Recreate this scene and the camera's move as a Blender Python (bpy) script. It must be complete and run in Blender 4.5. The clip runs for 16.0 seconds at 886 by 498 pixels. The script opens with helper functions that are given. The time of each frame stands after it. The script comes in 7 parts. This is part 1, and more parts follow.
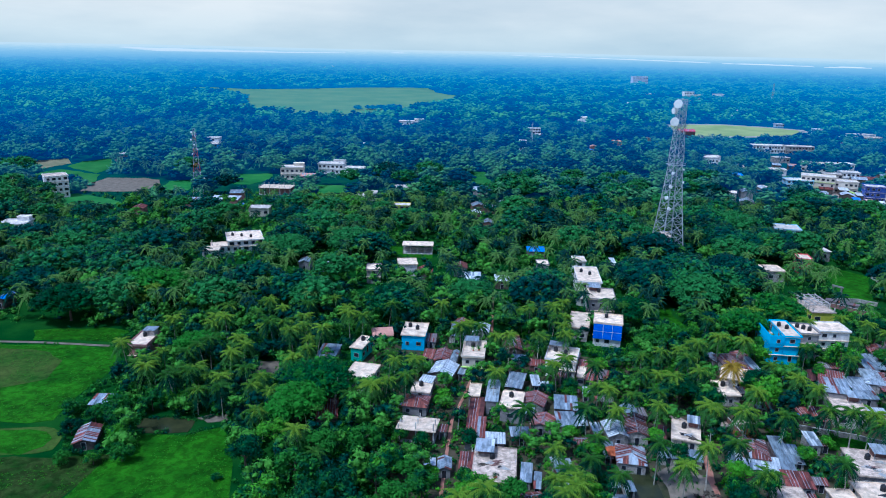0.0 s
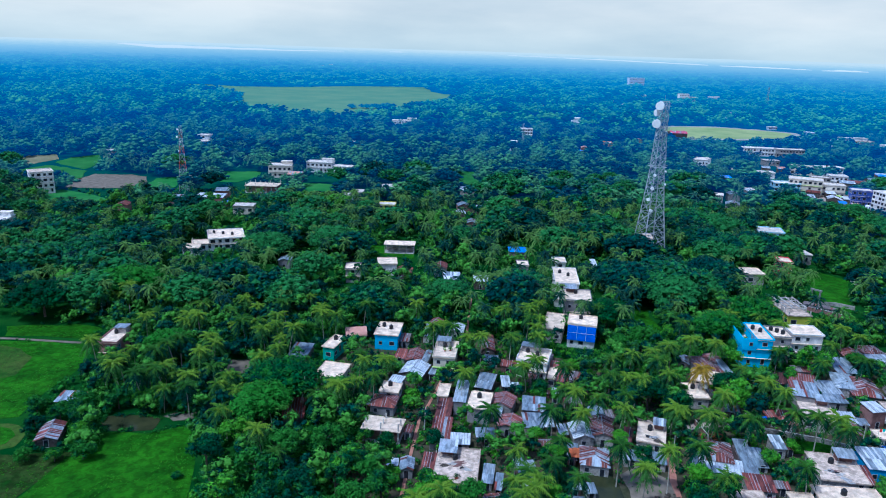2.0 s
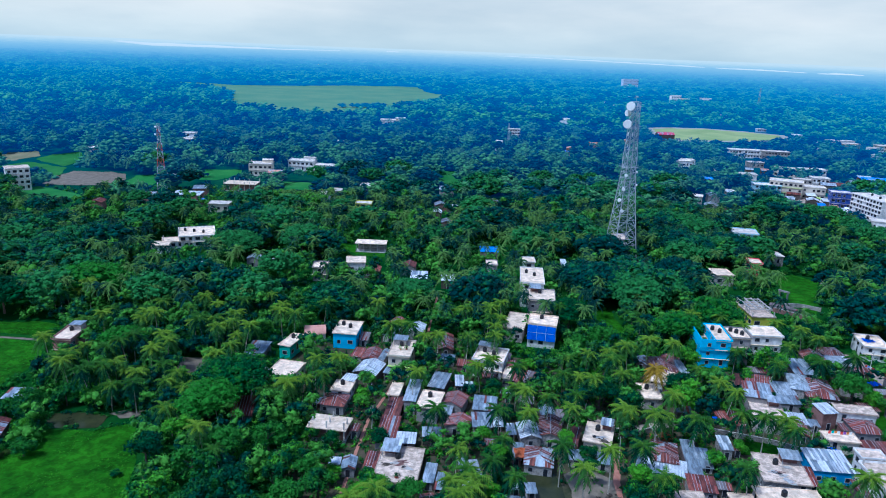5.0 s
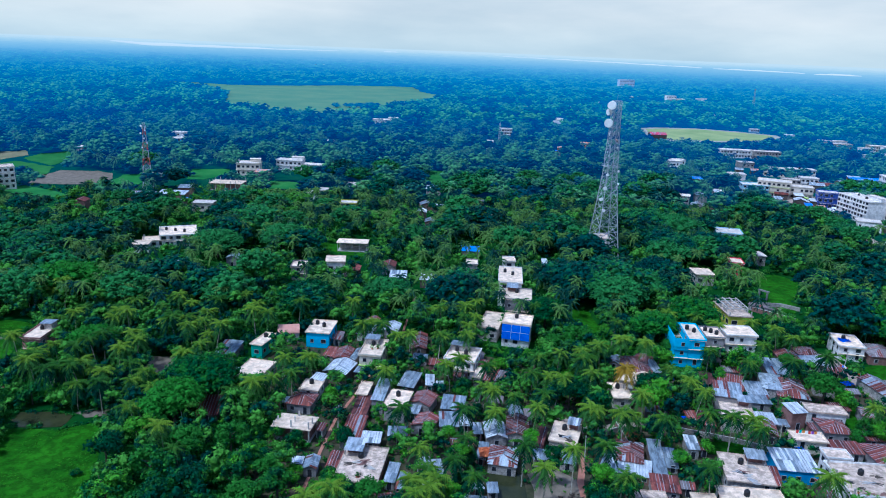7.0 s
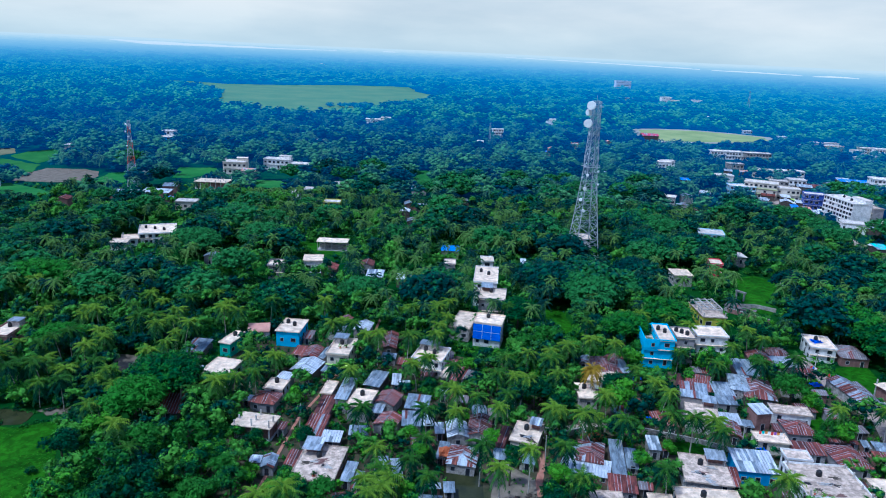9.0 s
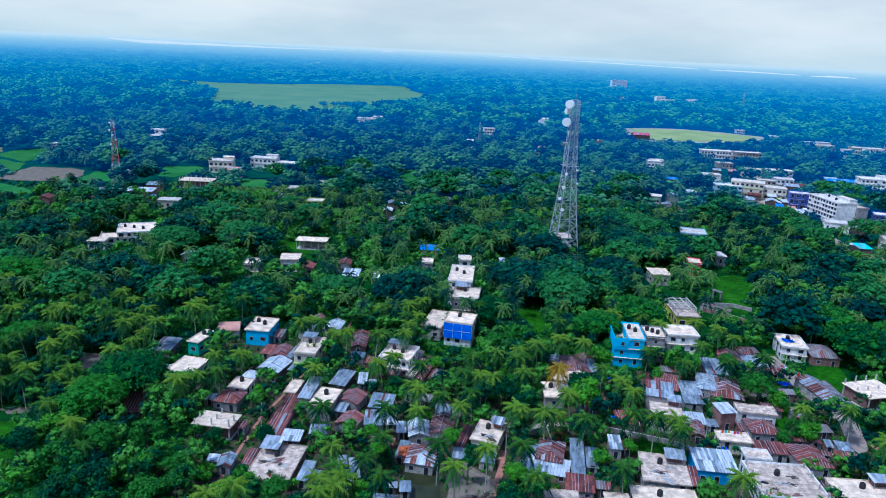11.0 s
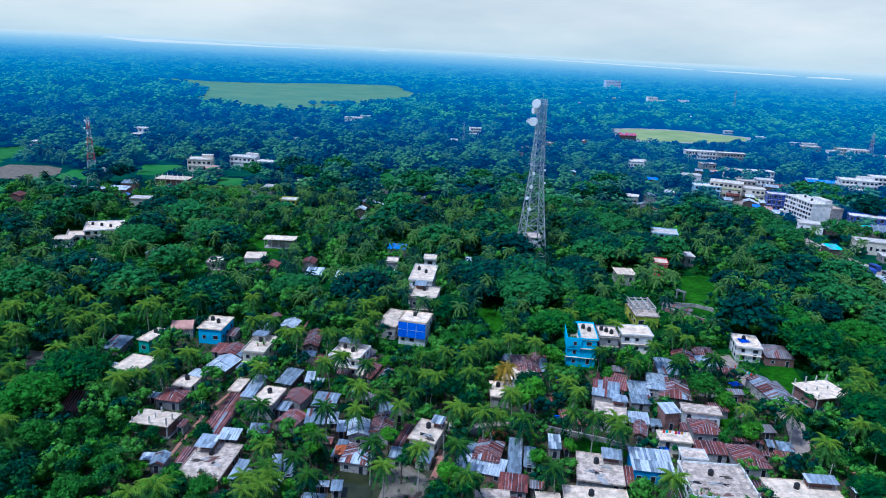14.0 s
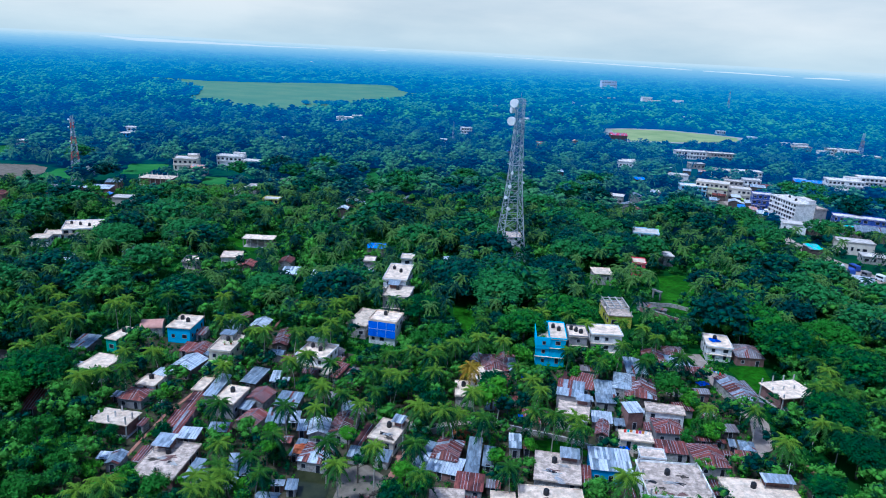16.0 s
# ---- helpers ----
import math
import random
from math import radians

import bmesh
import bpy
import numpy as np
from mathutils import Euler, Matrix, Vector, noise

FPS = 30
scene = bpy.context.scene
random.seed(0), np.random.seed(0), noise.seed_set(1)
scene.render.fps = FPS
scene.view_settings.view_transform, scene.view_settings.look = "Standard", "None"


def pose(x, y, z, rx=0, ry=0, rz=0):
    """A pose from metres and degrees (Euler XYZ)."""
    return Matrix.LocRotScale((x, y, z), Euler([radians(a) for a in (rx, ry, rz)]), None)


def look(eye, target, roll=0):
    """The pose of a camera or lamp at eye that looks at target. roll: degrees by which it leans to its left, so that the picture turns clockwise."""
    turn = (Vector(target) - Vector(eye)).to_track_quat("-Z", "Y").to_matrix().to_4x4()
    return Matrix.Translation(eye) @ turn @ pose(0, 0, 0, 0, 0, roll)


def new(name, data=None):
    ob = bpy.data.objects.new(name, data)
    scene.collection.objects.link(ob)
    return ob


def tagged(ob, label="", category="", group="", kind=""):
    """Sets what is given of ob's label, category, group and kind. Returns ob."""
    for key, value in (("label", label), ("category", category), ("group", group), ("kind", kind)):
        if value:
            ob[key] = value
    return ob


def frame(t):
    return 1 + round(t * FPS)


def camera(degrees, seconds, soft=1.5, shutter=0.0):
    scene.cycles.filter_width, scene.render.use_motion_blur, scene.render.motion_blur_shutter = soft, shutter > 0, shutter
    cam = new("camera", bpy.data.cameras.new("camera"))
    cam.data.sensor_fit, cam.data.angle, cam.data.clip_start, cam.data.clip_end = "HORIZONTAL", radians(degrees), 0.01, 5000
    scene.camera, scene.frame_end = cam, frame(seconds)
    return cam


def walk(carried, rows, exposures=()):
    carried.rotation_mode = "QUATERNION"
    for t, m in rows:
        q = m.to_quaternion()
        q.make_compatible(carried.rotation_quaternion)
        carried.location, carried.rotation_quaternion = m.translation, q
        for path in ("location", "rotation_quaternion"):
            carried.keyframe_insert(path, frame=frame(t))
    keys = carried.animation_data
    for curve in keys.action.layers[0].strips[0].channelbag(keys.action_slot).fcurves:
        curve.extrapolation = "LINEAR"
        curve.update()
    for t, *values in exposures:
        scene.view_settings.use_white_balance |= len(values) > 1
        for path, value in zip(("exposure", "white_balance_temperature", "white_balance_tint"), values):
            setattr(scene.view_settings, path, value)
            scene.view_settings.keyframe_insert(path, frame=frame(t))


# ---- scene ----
cam = camera(65.2, 16.0, soft=1.05)
PATH = [
    (0, (3.52, -1.92, 95.36), (1.27, 94.18, 67.81), 1.2),
    (0.5, (5.40, -1.74, 95.45), (3.20, 94.31, 67.80), 1.4),
    (1, (7.26, -1.59, 95.52), (5.21, 94.51, 67.87), 1.5),
    (1.5, (9.18, -1.45, 95.54), (7.23, 94.65, 67.99), 1.6),
    (2, (11.22, -1.27, 95.53), (9.32, 94.83, 67.93), 1.8),
    (2.5, (13.28, -1.08, 95.49), (11.48, 95.02, 67.89), 1.9),
    (3, (15.36, -0.88, 95.45), (13.61, 95.27, 67.90), 2.0),
    (3.5, (17.41, -0.72, 95.40), (15.71, 95.43, 67.85), 2.0),
    (4, (19.53, -0.62, 95.38), (17.88, 95.48, 67.83), 2.1),
    (6.5, (29.78, 0.34, 95.01), (28.38, 96.49, 67.46), 2.3),
    (7, (31.94, 0.54, 94.94), (30.59, 96.64, 67.44), 2.3),
    (7.5, (34.24, 0.66, 94.90), (32.84, 96.81, 67.40), 2.4),
    (8, (36.55, 0.79, 94.89), (35.25, 96.94, 67.39), 2.5),
    (8.5, (38.83, 0.94, 94.85), (37.58, 97.09, 67.35), 2.5),
    (9, (41.12, 1.14, 94.83), (39.92, 97.29, 67.38), 2.6),
    (11.5, (52.98, 1.88, 94.98), (51.98, 98.03, 67.43), 2.7),
    (12, (55.42, 2.00, 95.02), (54.47, 98.15, 67.52), 2.8),
    (12.5, (57.87, 2.12, 95.07), (56.92, 98.27, 67.52), 2.8),
    (13, (60.28, 2.23, 95.11), (59.43, 98.38, 67.56), 2.8),
    (13.5, (62.65, 2.33, 95.17), (61.85, 98.43, 67.62), 2.8),
    (14, (64.98, 2.45, 95.22), (64.18, 98.60, 67.67), 2.9),
    (14.5, (67.33, 2.53, 95.28), (66.53, 98.68, 67.73), 2.9),
    (15, (69.74, 2.59, 95.35), (69.04, 98.69, 67.75), 2.9),
    (15.5, (72.07, 2.69, 95.39), (71.42, 98.84, 67.79), 3.0),
    (16, (74.52, 2.77, 95.41), (73.87, 98.92, 67.86), 3.0),
]
walk(cam, [(t, look(eye, target, roll)) for t, eye, target, roll in PATH], [(0, 0.0, 4600, 9)])

# ---- world, sun, exposure ----
world = bpy.data.worlds.new("sky")
scene.world = world
world.use_nodes = True
wn, wl = world.node_tree.nodes, world.node_tree.links
wn.clear()
w_out, w_bg = wn.new("ShaderNodeOutputWorld"), wn.new("ShaderNodeBackground")
w_sky, w_mix, w_noise, w_ramp, w_map, w_geo = (wn.new(n) for n in ("ShaderNodeTexSky", "ShaderNodeMixRGB", "ShaderNodeTexNoise", "ShaderNodeValToRGB", "ShaderNodeMapping", "ShaderNodeTexCoord"))
SUN_UP, SUN_ROUND = 63, 236  # degrees above the horizon, degrees clockwise from +y
w_sky.sky_type, w_sky.sun_disc, w_sky.ozone_density = "NISHITA", False, 4.0
w_sky.sun_elevation, w_sky.sun_rotation = radians(SUN_UP), radians(SUN_ROUND)
w_map.inputs["Scale"].default_value = (1.0, 1.0, 4.5)
w_noise.inputs["Scale"].default_value, w_noise.inputs["Detail"].default_value, w_noise.inputs["Roughness"].default_value = 2.6, 6, 0.55
w_ramp.color_ramp.elements[0].position, w_ramp.color_ramp.elements[0].color = 0.32, (3.35, 3.6, 3.75, 1)
w_ramp.color_ramp.elements[1].position, w_ramp.color_ramp.elements[1].color = 0.66, (4.75, 4.6, 4.4, 1)
w_sep, w_high, w_low, w_tone = (wn.new(n) for n in ("ShaderNodeSeparateXYZ", "ShaderNodeValToRGB", "ShaderNodeValToRGB", "ShaderNodeMixRGB"))
wl.new(w_geo.outputs["Generated"], w_sep.inputs[0])
for ramp, stops in ((w_high, ((0.0, (0.95, 0.95, 0.95)), (0.2, (0.85, 0.85, 0.85)), (0.5, (0.08, 0.08, 0.08)))), (w_low, ((0.0, (1.06, 1.07, 0.87)), (0.05, (1.33, 1.16, 0.87)), (0.16, (1.55, 1.24, 0.85))))):
    ramp.color_ramp.elements[0].position, ramp.color_ramp.elements[0].color = stops[0][0], (*stops[0][1], 1)
    ramp.color_ramp.elements[1].position, ramp.color_ramp.elements[1].color = stops[2][0], (*stops[2][1], 1)
    ramp.color_ramp.elements.new(stops[1][0]).color = (*stops[1][1], 1)
    wl.new(w_sep.outputs["Z"], ramp.inputs["Fac"])
w_tone.blend_type, w_tone.inputs[0].default_value = "MULTIPLY", 1.0
wl.new(w_high.outputs["Color"], w_mix.inputs[0])
wl.new(w_geo.outputs["Generated"], w_map.inputs["Vector"])
wl.new(w_map.outputs["Vector"], w_noise.inputs["Vector"])
wl.new(w_noise.outputs["Fac"], w_ramp.inputs["Fac"])
wl.new(w_sky.outputs["Color"], w_mix.inputs[1])
wl.new(w_ramp.outputs["Color"], w_tone.inputs[1])
wl.new(w_low.outputs["Color"], w_tone.inputs[2])
wl.new(w_tone.outputs["Color"], w_mix.inputs[2])
wl.new(w_mix.outputs["Color"], w_bg.inputs["Color"])
w_bg.inputs["Strength"].default_value = 0.155
wl.new(w_bg.outputs["Background"], w_out.inputs["Surface"])

sun = new("sun", bpy.data.lights.new("sun", "SUN"))
sun.data.energy, sun.data.angle, sun.data.color = 3.25, radians(6), (1.0, 0.93, 0.80)
az, el = radians(SUN_ROUND), radians(SUN_UP)
sun.matrix_world = look((0, 0, 200), (-math.sin(az) * math.cos(el) * 100, -math.cos(az) * math.cos(el) * 100, 200 - math.sin(el) * 100))


# ---- materials ----
def material(name, low, high, scale=0.5, rough=0.85, metal=0.0, vary=0.12, bump=0.0, grain=6.0, island=0.0, stretch=None, spots=None, shine=0.35, blotch=0.0, blotch_scale=1.6):
    """Two-colour surface with broad stains, fine grain, relief, and a shift from object to object (vary) or piece to piece (island)."""
    m = bpy.data.materials.new(name)
    m.use_nodes = True
    n, l = m.node_tree.nodes, m.node_tree.links
    b = n["Principled BSDF"]
    b.inputs["Roughness"].default_value, b.inputs["Metallic"].default_value, b.inputs["Specular IOR Level"].default_value = rough, metal, shine
    geo = n.new("ShaderNodeNewGeometry")
    vec = geo.outputs["Position"]
    if stretch:
        tc, mp = n.new("ShaderNodeTexCoord"), n.new("ShaderNodeMapping")
        mp.inputs["Scale"].default_value = stretch
        l.new(tc.outputs["Object"], mp.inputs["Vector"])
        vec = mp.outputs["Vector"]
    big, fine, ramp = n.new("ShaderNodeTexNoise"), n.new("ShaderNodeTexNoise"), n.new("ShaderNodeValToRGB")
    big.inputs["Scale"].default_value, big.inputs["Detail"].default_value, big.inputs["Roughness"].default_value = scale, 8, 0.64
    fine.inputs["Scale"].default_value, fine.inputs["Detail"].default_value = grain, 3
    l.new(vec, big.inputs["Vector"])
    l.new(geo.outputs["Position"], fine.inputs["Vector"])
    ramp.color_ramp.elements[0].position, ramp.color_ramp.elements[1].position = 0.34, 0.66
    ramp.color_ramp.elements[0].color, ramp.color_ramp.elements[1].color = (*low, 1), (*high, 1)
    if spots:
        e = ramp.color_ramp.elements.new(0.24)
        e.color = (*spots, 1)
    l.new(big.outputs["Fac"], ramp.inputs["Fac"])
    hsv, info, value = n.new("ShaderNodeHueSaturation"), n.new("ShaderNodeObjectInfo"), n.new("ShaderNodeMath")
    value.operation = "MULTIPLY_ADD"
    l.new(info.outputs["Random"], value.inputs[0])
    value.inputs[1].default_value, value.inputs[2].default_value = 2 * vary, 1 - vary - 0.2
    add = n.new("ShaderNodeMath")
    add.operation = "MULTIPLY_ADD"
    l.new(fine.outputs["Fac"], add.inputs[0])
    add.inputs[1].default_value = 0.4
    l.new(value.outputs[0], add.inputs[2])
    last = add
    if island:
        isl = n.new("ShaderNodeMath")
        isl.operation = "MULTIPLY_ADD"
        l.new(geo.outputs["Random Per Island"], isl.inputs[0])
        isl.inputs[1].default_value = island
        l.new(add.outputs[0], isl.inputs[2])
        last = isl
    if blotch:
        bn, br, bm_ = n.new("ShaderNodeTexNoise"), n.new("ShaderNodeValToRGB"), n.new("ShaderNodeMath")
        bn.inputs["Scale"].default_value, bn.inputs["Detail"].default_value, bn.inputs["Roughness"].default_value, bn.inputs["Distortion"].default_value = blotch_scale, 6, 0.7, 0.3
        l.new(vec, bn.inputs["Vector"])
        br.color_ramp.elements[0].position, br.color_ramp.elements[0].color = 0.42, (1 - blotch, 1 - blotch, 1 - blotch, 1)
        br.color_ramp.elements[1].position, br.color_ramp.elements[1].color = 0.56, (1.08, 1.08, 1.08, 1)
        l.new(bn.outputs["Fac"], br.inputs["Fac"])
        bm_.operation = "MULTIPLY"
        l.new(br.outputs["Color"], bm_.inputs[0])
        l.new(last.outputs[0], bm_.inputs[1])
        last = bm_
    l.new(last.outputs[0], hsv.inputs["Value"])
    l.new(ramp.outputs["Color"], hsv.inputs["Color"])
    l.new(hsv.outputs["Color"], b.inputs["Base Color"])
    if bump:
        bp = n.new("ShaderNodeBump")
        bp.inputs["Strength"].default_value, bp.inputs["Distance"].default_value = bump, 0.1
        l.new(fine.outputs["Fac"], bp.inputs["Height"])
        l.new(bp.outputs["Normal"], b.inputs["Normal"])
    return m


def foliage(name, dark, mid, light, gloss=0.04, rough=0.5, through_light=0.25, mottle=0.0, patch=0.35):
    """Leaves: colour from tree to tree (object random and the tint of joined woods), from leaf to leaf, and over broad patches."""
    m = bpy.data.materials.new(name)
    m.use_nodes = True
    n, l = m.node_tree.nodes, m.node_tree.links
    b = n["Principled BSDF"]
    b.inputs["Roughness"].default_value, b.inputs["Specular IOR Level"].default_value = rough, gloss
    geo, info, attr, noise_t = n.new("ShaderNodeNewGeometry"), n.new("ShaderNodeObjectInfo"), n.new("ShaderNodeAttribute"), n.new("ShaderNodeTexNoise")
    attr.attribute_name = "tint"
    noise_t.inputs["Scale"].default_value, noise_t.inputs["Detail"].default_value = patch, 3
    l.new(geo.outputs["Position"], noise_t.inputs["Vector"])
    s1, s2, s3, fr = (n.new("ShaderNodeMath") for _ in range(4))
    s1.operation, s2.operation, s3.operation, fr.operation = "ADD", "MULTIPLY_ADD", "MULTIPLY_ADD", "FRACT"
    l.new(info.outputs["Random"], s1.inputs[0])
    l.new(attr.outputs["Fac"], s1.inputs[1])
    l.new(s1.outputs[0], fr.inputs[0])
    l.new(fr.outputs[0], s2.inputs[0])
    s2.inputs[1].default_value = 0.62
    l.new(geo.outputs["Random Per Island"], s3.inputs[0])
    s3.inputs[1].default_value = 0.2
    l.new(noise_t.outputs["Fac"], s2.inputs[2])
    l.new(s2.outputs[0], s3.inputs[2])
    ramp = n.new("ShaderNodeValToRGB")
    e = ramp.color_ramp.elements
    e[0].position, e[0].color = 0.38, (*dark, 1)
    e[1].position, e[1].color = 1.25 * 0.95, (*light, 1)
    k = e.new(0.78)
    k.color = (*mid, 1)
    l.new(s3.outputs[0], ramp.inputs["Fac"])
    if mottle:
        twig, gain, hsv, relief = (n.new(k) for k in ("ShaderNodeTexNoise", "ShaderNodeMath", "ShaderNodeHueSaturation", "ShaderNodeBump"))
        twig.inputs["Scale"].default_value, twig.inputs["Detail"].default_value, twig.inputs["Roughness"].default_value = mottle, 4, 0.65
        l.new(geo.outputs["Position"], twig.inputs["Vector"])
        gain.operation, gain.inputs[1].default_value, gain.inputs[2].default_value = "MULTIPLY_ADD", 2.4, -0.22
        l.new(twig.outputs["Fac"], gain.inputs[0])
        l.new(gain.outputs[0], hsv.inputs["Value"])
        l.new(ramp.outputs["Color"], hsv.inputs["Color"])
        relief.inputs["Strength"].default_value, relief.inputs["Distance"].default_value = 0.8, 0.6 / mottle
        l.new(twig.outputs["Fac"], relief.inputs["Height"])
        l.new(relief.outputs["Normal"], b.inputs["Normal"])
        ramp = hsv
    l.new(ramp.outputs["Color"], b.inputs["Base Color"])
    tr, mix = n.new("ShaderNodeBsdfTranslucent"), n.new("ShaderNodeMixShader")
    l.new(ramp.outputs["Color"], tr.inputs["Color"])
    mix.inputs[0].default_value = through_light
    l.new(b.outputs[0], mix.inputs[1])
    l.new(tr.outputs[0], mix.inputs[2])
    l.new(mix.outputs[0], n["Material Output"].inputs["Surface"])
    return m


# Painted haze: metres from the origin, share of glow, glow colour.
HAZE_STOPS = ((400, 0.0, (0.0, 0.11, 0.43)), (520, 0.10, (0.001, 0.118, 0.455)), (650, 0.20, (0.003, 0.13, 0.475)), (800, 0.30, (0.006, 0.145, 0.49)), (1100, 0.44, (0.012, 0.18, 0.51)), (1600, 0.57, (0.025, 0.22, 0.53)), (2400, 0.73, (0.060, 0.29, 0.54)), (3500, 0.87, (0.125, 0.37, 0.55)), (4850, 0.96, (0.23, 0.45, 0.56)))


def with_painted_haze(m):
    """Blue haze painted into a material as emission, for distant woods and ground; thicker towards the horizon."""
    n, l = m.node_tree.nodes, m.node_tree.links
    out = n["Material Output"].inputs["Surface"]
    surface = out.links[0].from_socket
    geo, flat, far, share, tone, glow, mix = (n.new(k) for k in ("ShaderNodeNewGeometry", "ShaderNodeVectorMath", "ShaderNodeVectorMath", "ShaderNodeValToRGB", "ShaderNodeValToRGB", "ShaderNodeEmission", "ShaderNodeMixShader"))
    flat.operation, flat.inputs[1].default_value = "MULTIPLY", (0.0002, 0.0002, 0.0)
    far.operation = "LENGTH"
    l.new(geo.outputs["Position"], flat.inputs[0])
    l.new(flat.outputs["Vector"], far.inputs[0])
    for k, (metres, f, colour) in enumerate(HAZE_STOPS):
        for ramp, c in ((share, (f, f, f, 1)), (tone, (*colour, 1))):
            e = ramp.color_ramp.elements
            stop = e[0] if k == 0 else e[-1] if k == len(HAZE_STOPS) - 1 else e.new(metres / 5000)
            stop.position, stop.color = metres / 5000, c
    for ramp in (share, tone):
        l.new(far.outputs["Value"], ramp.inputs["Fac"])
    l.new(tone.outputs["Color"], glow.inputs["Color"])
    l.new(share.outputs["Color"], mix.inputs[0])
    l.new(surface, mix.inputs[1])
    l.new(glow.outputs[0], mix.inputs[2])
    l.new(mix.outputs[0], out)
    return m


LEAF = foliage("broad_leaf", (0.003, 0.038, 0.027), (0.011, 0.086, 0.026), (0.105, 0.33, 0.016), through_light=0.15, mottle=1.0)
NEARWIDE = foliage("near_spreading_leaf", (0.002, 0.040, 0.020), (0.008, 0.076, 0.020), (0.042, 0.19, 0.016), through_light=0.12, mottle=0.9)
# Deep green leaf; its dark tone also stands in for shade, mostly westward.
NEARDARK = foliage("deep_shade_toned_leaf", (0.004, 0.038, 0.030), (0.008, 0.064, 0.028), (0.044, 0.180, 0.020), through_light=0.15, mottle=1.0)
PALMLEAF = foliage("palm_leaf", (0.004, 0.033, 0.026), (0.012, 0.070, 0.028), (0.060, 0.165, 0.030), rough=0.5)
# Yellower young fronds; the lighter tone also stands in for sunlit crown tops.
LITYOUNGLEAF = foliage("lit_young_palm_leaf", (0.020, 0.085, 0.016), (0.056, 0.160, 0.018), (0.17, 0.30, 0.022))
MEADOWLEAF = foliage("meadow_blade", (0.018, 0.085, 0.001), (0.034, 0.145, 0.002), (0.06, 0.20, 0.003), gloss=0.05, through_light=0.1)
YELLOWLEAF = foliage("yellowing_palm_leaf", (0.14, 0.11, 0.01), (0.32, 0.22, 0.02), (0.45, 0.3, 0.03))
# Extra blue in these leaf colours stands in for haze over the middle distance.
GROVELEAF = foliage("hazed_grove_leaf", (0.001, 0.019, 0.027), (0.008, 0.063, 0.040), (0.094, 0.28, 0.031), through_light=0.14, mottle=0.6)
DARKLEAF = foliage("hazed_rain_tree_leaf", (0.001, 0.024, 0.033), (0.006, 0.063, 0.048), (0.042, 0.182, 0.044), through_light=0.12, mottle=0.6)
MIDPALM = foliage("hazed_far_palm_leaf", (0.002, 0.023, 0.032), (0.014, 0.067, 0.044), (0.12, 0.24, 0.050), through_light=0.15)
# Far woods: haze put in as bluer leaf tones and as distance glow.
FARLEAF = with_painted_haze(foliage("hazed_wood_leaf", (0.001, 0.024, 0.050), (0.011, 0.070, 0.072), (0.096, 0.268, 0.082), through_light=0.1, mottle=0.35, patch=0.03))
FARPALM = with_painted_haze(foliage("hazed_wood_palm_leaf", (0.002, 0.026, 0.050), (0.016, 0.070, 0.072), (0.108, 0.24, 0.082), through_light=0.1, patch=0.03))
# Distant leaves keep green tones; their haze is painted by glow alone.
DISTANT = with_painted_haze(foliage("hazed_distant_leaf", (0.001, 0.020, 0.016), (0.018, 0.112, 0.042), (0.15, 0.42, 0.055), through_light=0.0, mottle=0.14, patch=0.010))

BARK = material("bark", (0.045, 0.035, 0.028), (0.11, 0.09, 0.07), 2.0, bump=0.4)
PALEBARK = material("pale_bark", (0.3, 0.27, 0.23), (0.5, 0.46, 0.4), 2.0, bump=0.4)
GROUND = material("ground_cover", (0.005, 0.036, 0.007), (0.018, 0.075, 0.010), 0.06, bump=0.5, grain=2.0, spots=(0.02, 0.04, 0.02), shine=0.0)
# The ground sheet gets the same painted haze glow.
with_painted_haze(GROUND)
VILLAGE = material("trodden_village_ground", (0.024, 0.036, 0.014), (0.095, 0.074, 0.05), 0.22, bump=0.4, grain=3.0, spots=(0.012, 0.06, 0.014), shine=0.1)
GRASS = material("meadow_grass", (0.012, 0.064, 0.001), (0.036, 0.15, 0.002), 0.09, bump=0.8, grain=1.6, vary=0.1, spots=(0.045, 0.065, 0.010), shine=0.05, blotch=0.4, blotch_scale=0.45)
ROUGH = material("rough_fallow_grass", (0.010, 0.045, 0.003), (0.036, 0.058, 0.012), 0.25, bump=0.6, grain=3.0, stretch=None, spots=(0.015, 0.075, 0.003), shine=0.05, blotch=0.45, blotch_scale=0.4)
# Pale bluish green, with haze over the far field put into the colour.
PADDY = material("hazed_pale_paddy", (0.055, 0.185, 0.115), (0.12, 0.23, 0.13), 0.014, grain=0.6, vary=0.03)
WORN = material("worn_grass", (0.020, 0.080, 0.003), (0.075, 0.105, 0.018), 0.09, grain=2.2, spots=(0.025, 0.12, 0.004), shine=0.1, blotch=0.3, blotch_scale=0.5)
TRACK = material("worn_track", (0.26, 0.27, 0.25), (0.38, 0.37, 0.34), 0.05, grain=0.8)
PITCH = material("dry_pitch", (0.17, 0.25, 0.09), (0.28, 0.33, 0.14), 0.03, grain=0.8)
FIELDGREEN = material("young_rice", (0.018, 0.12, 0.024), (0.05, 0.19, 0.04), 0.05, grain=1.2, spots=(0.05, 0.12, 0.04), shine=0.1)
DRYFIELD = material("harvested_stubble", (0.16, 0.17, 0.09), (0.27, 0.24, 0.14), 0.06, grain=1.0, spots=(0.1, 0.16, 0.07), shine=0.1)
EARTH = material("bare_earth", (0.10, 0.085, 0.062), (0.22, 0.18, 0.135), 0.3, bump=0.4, spots=(0.10, 0.13, 0.06))
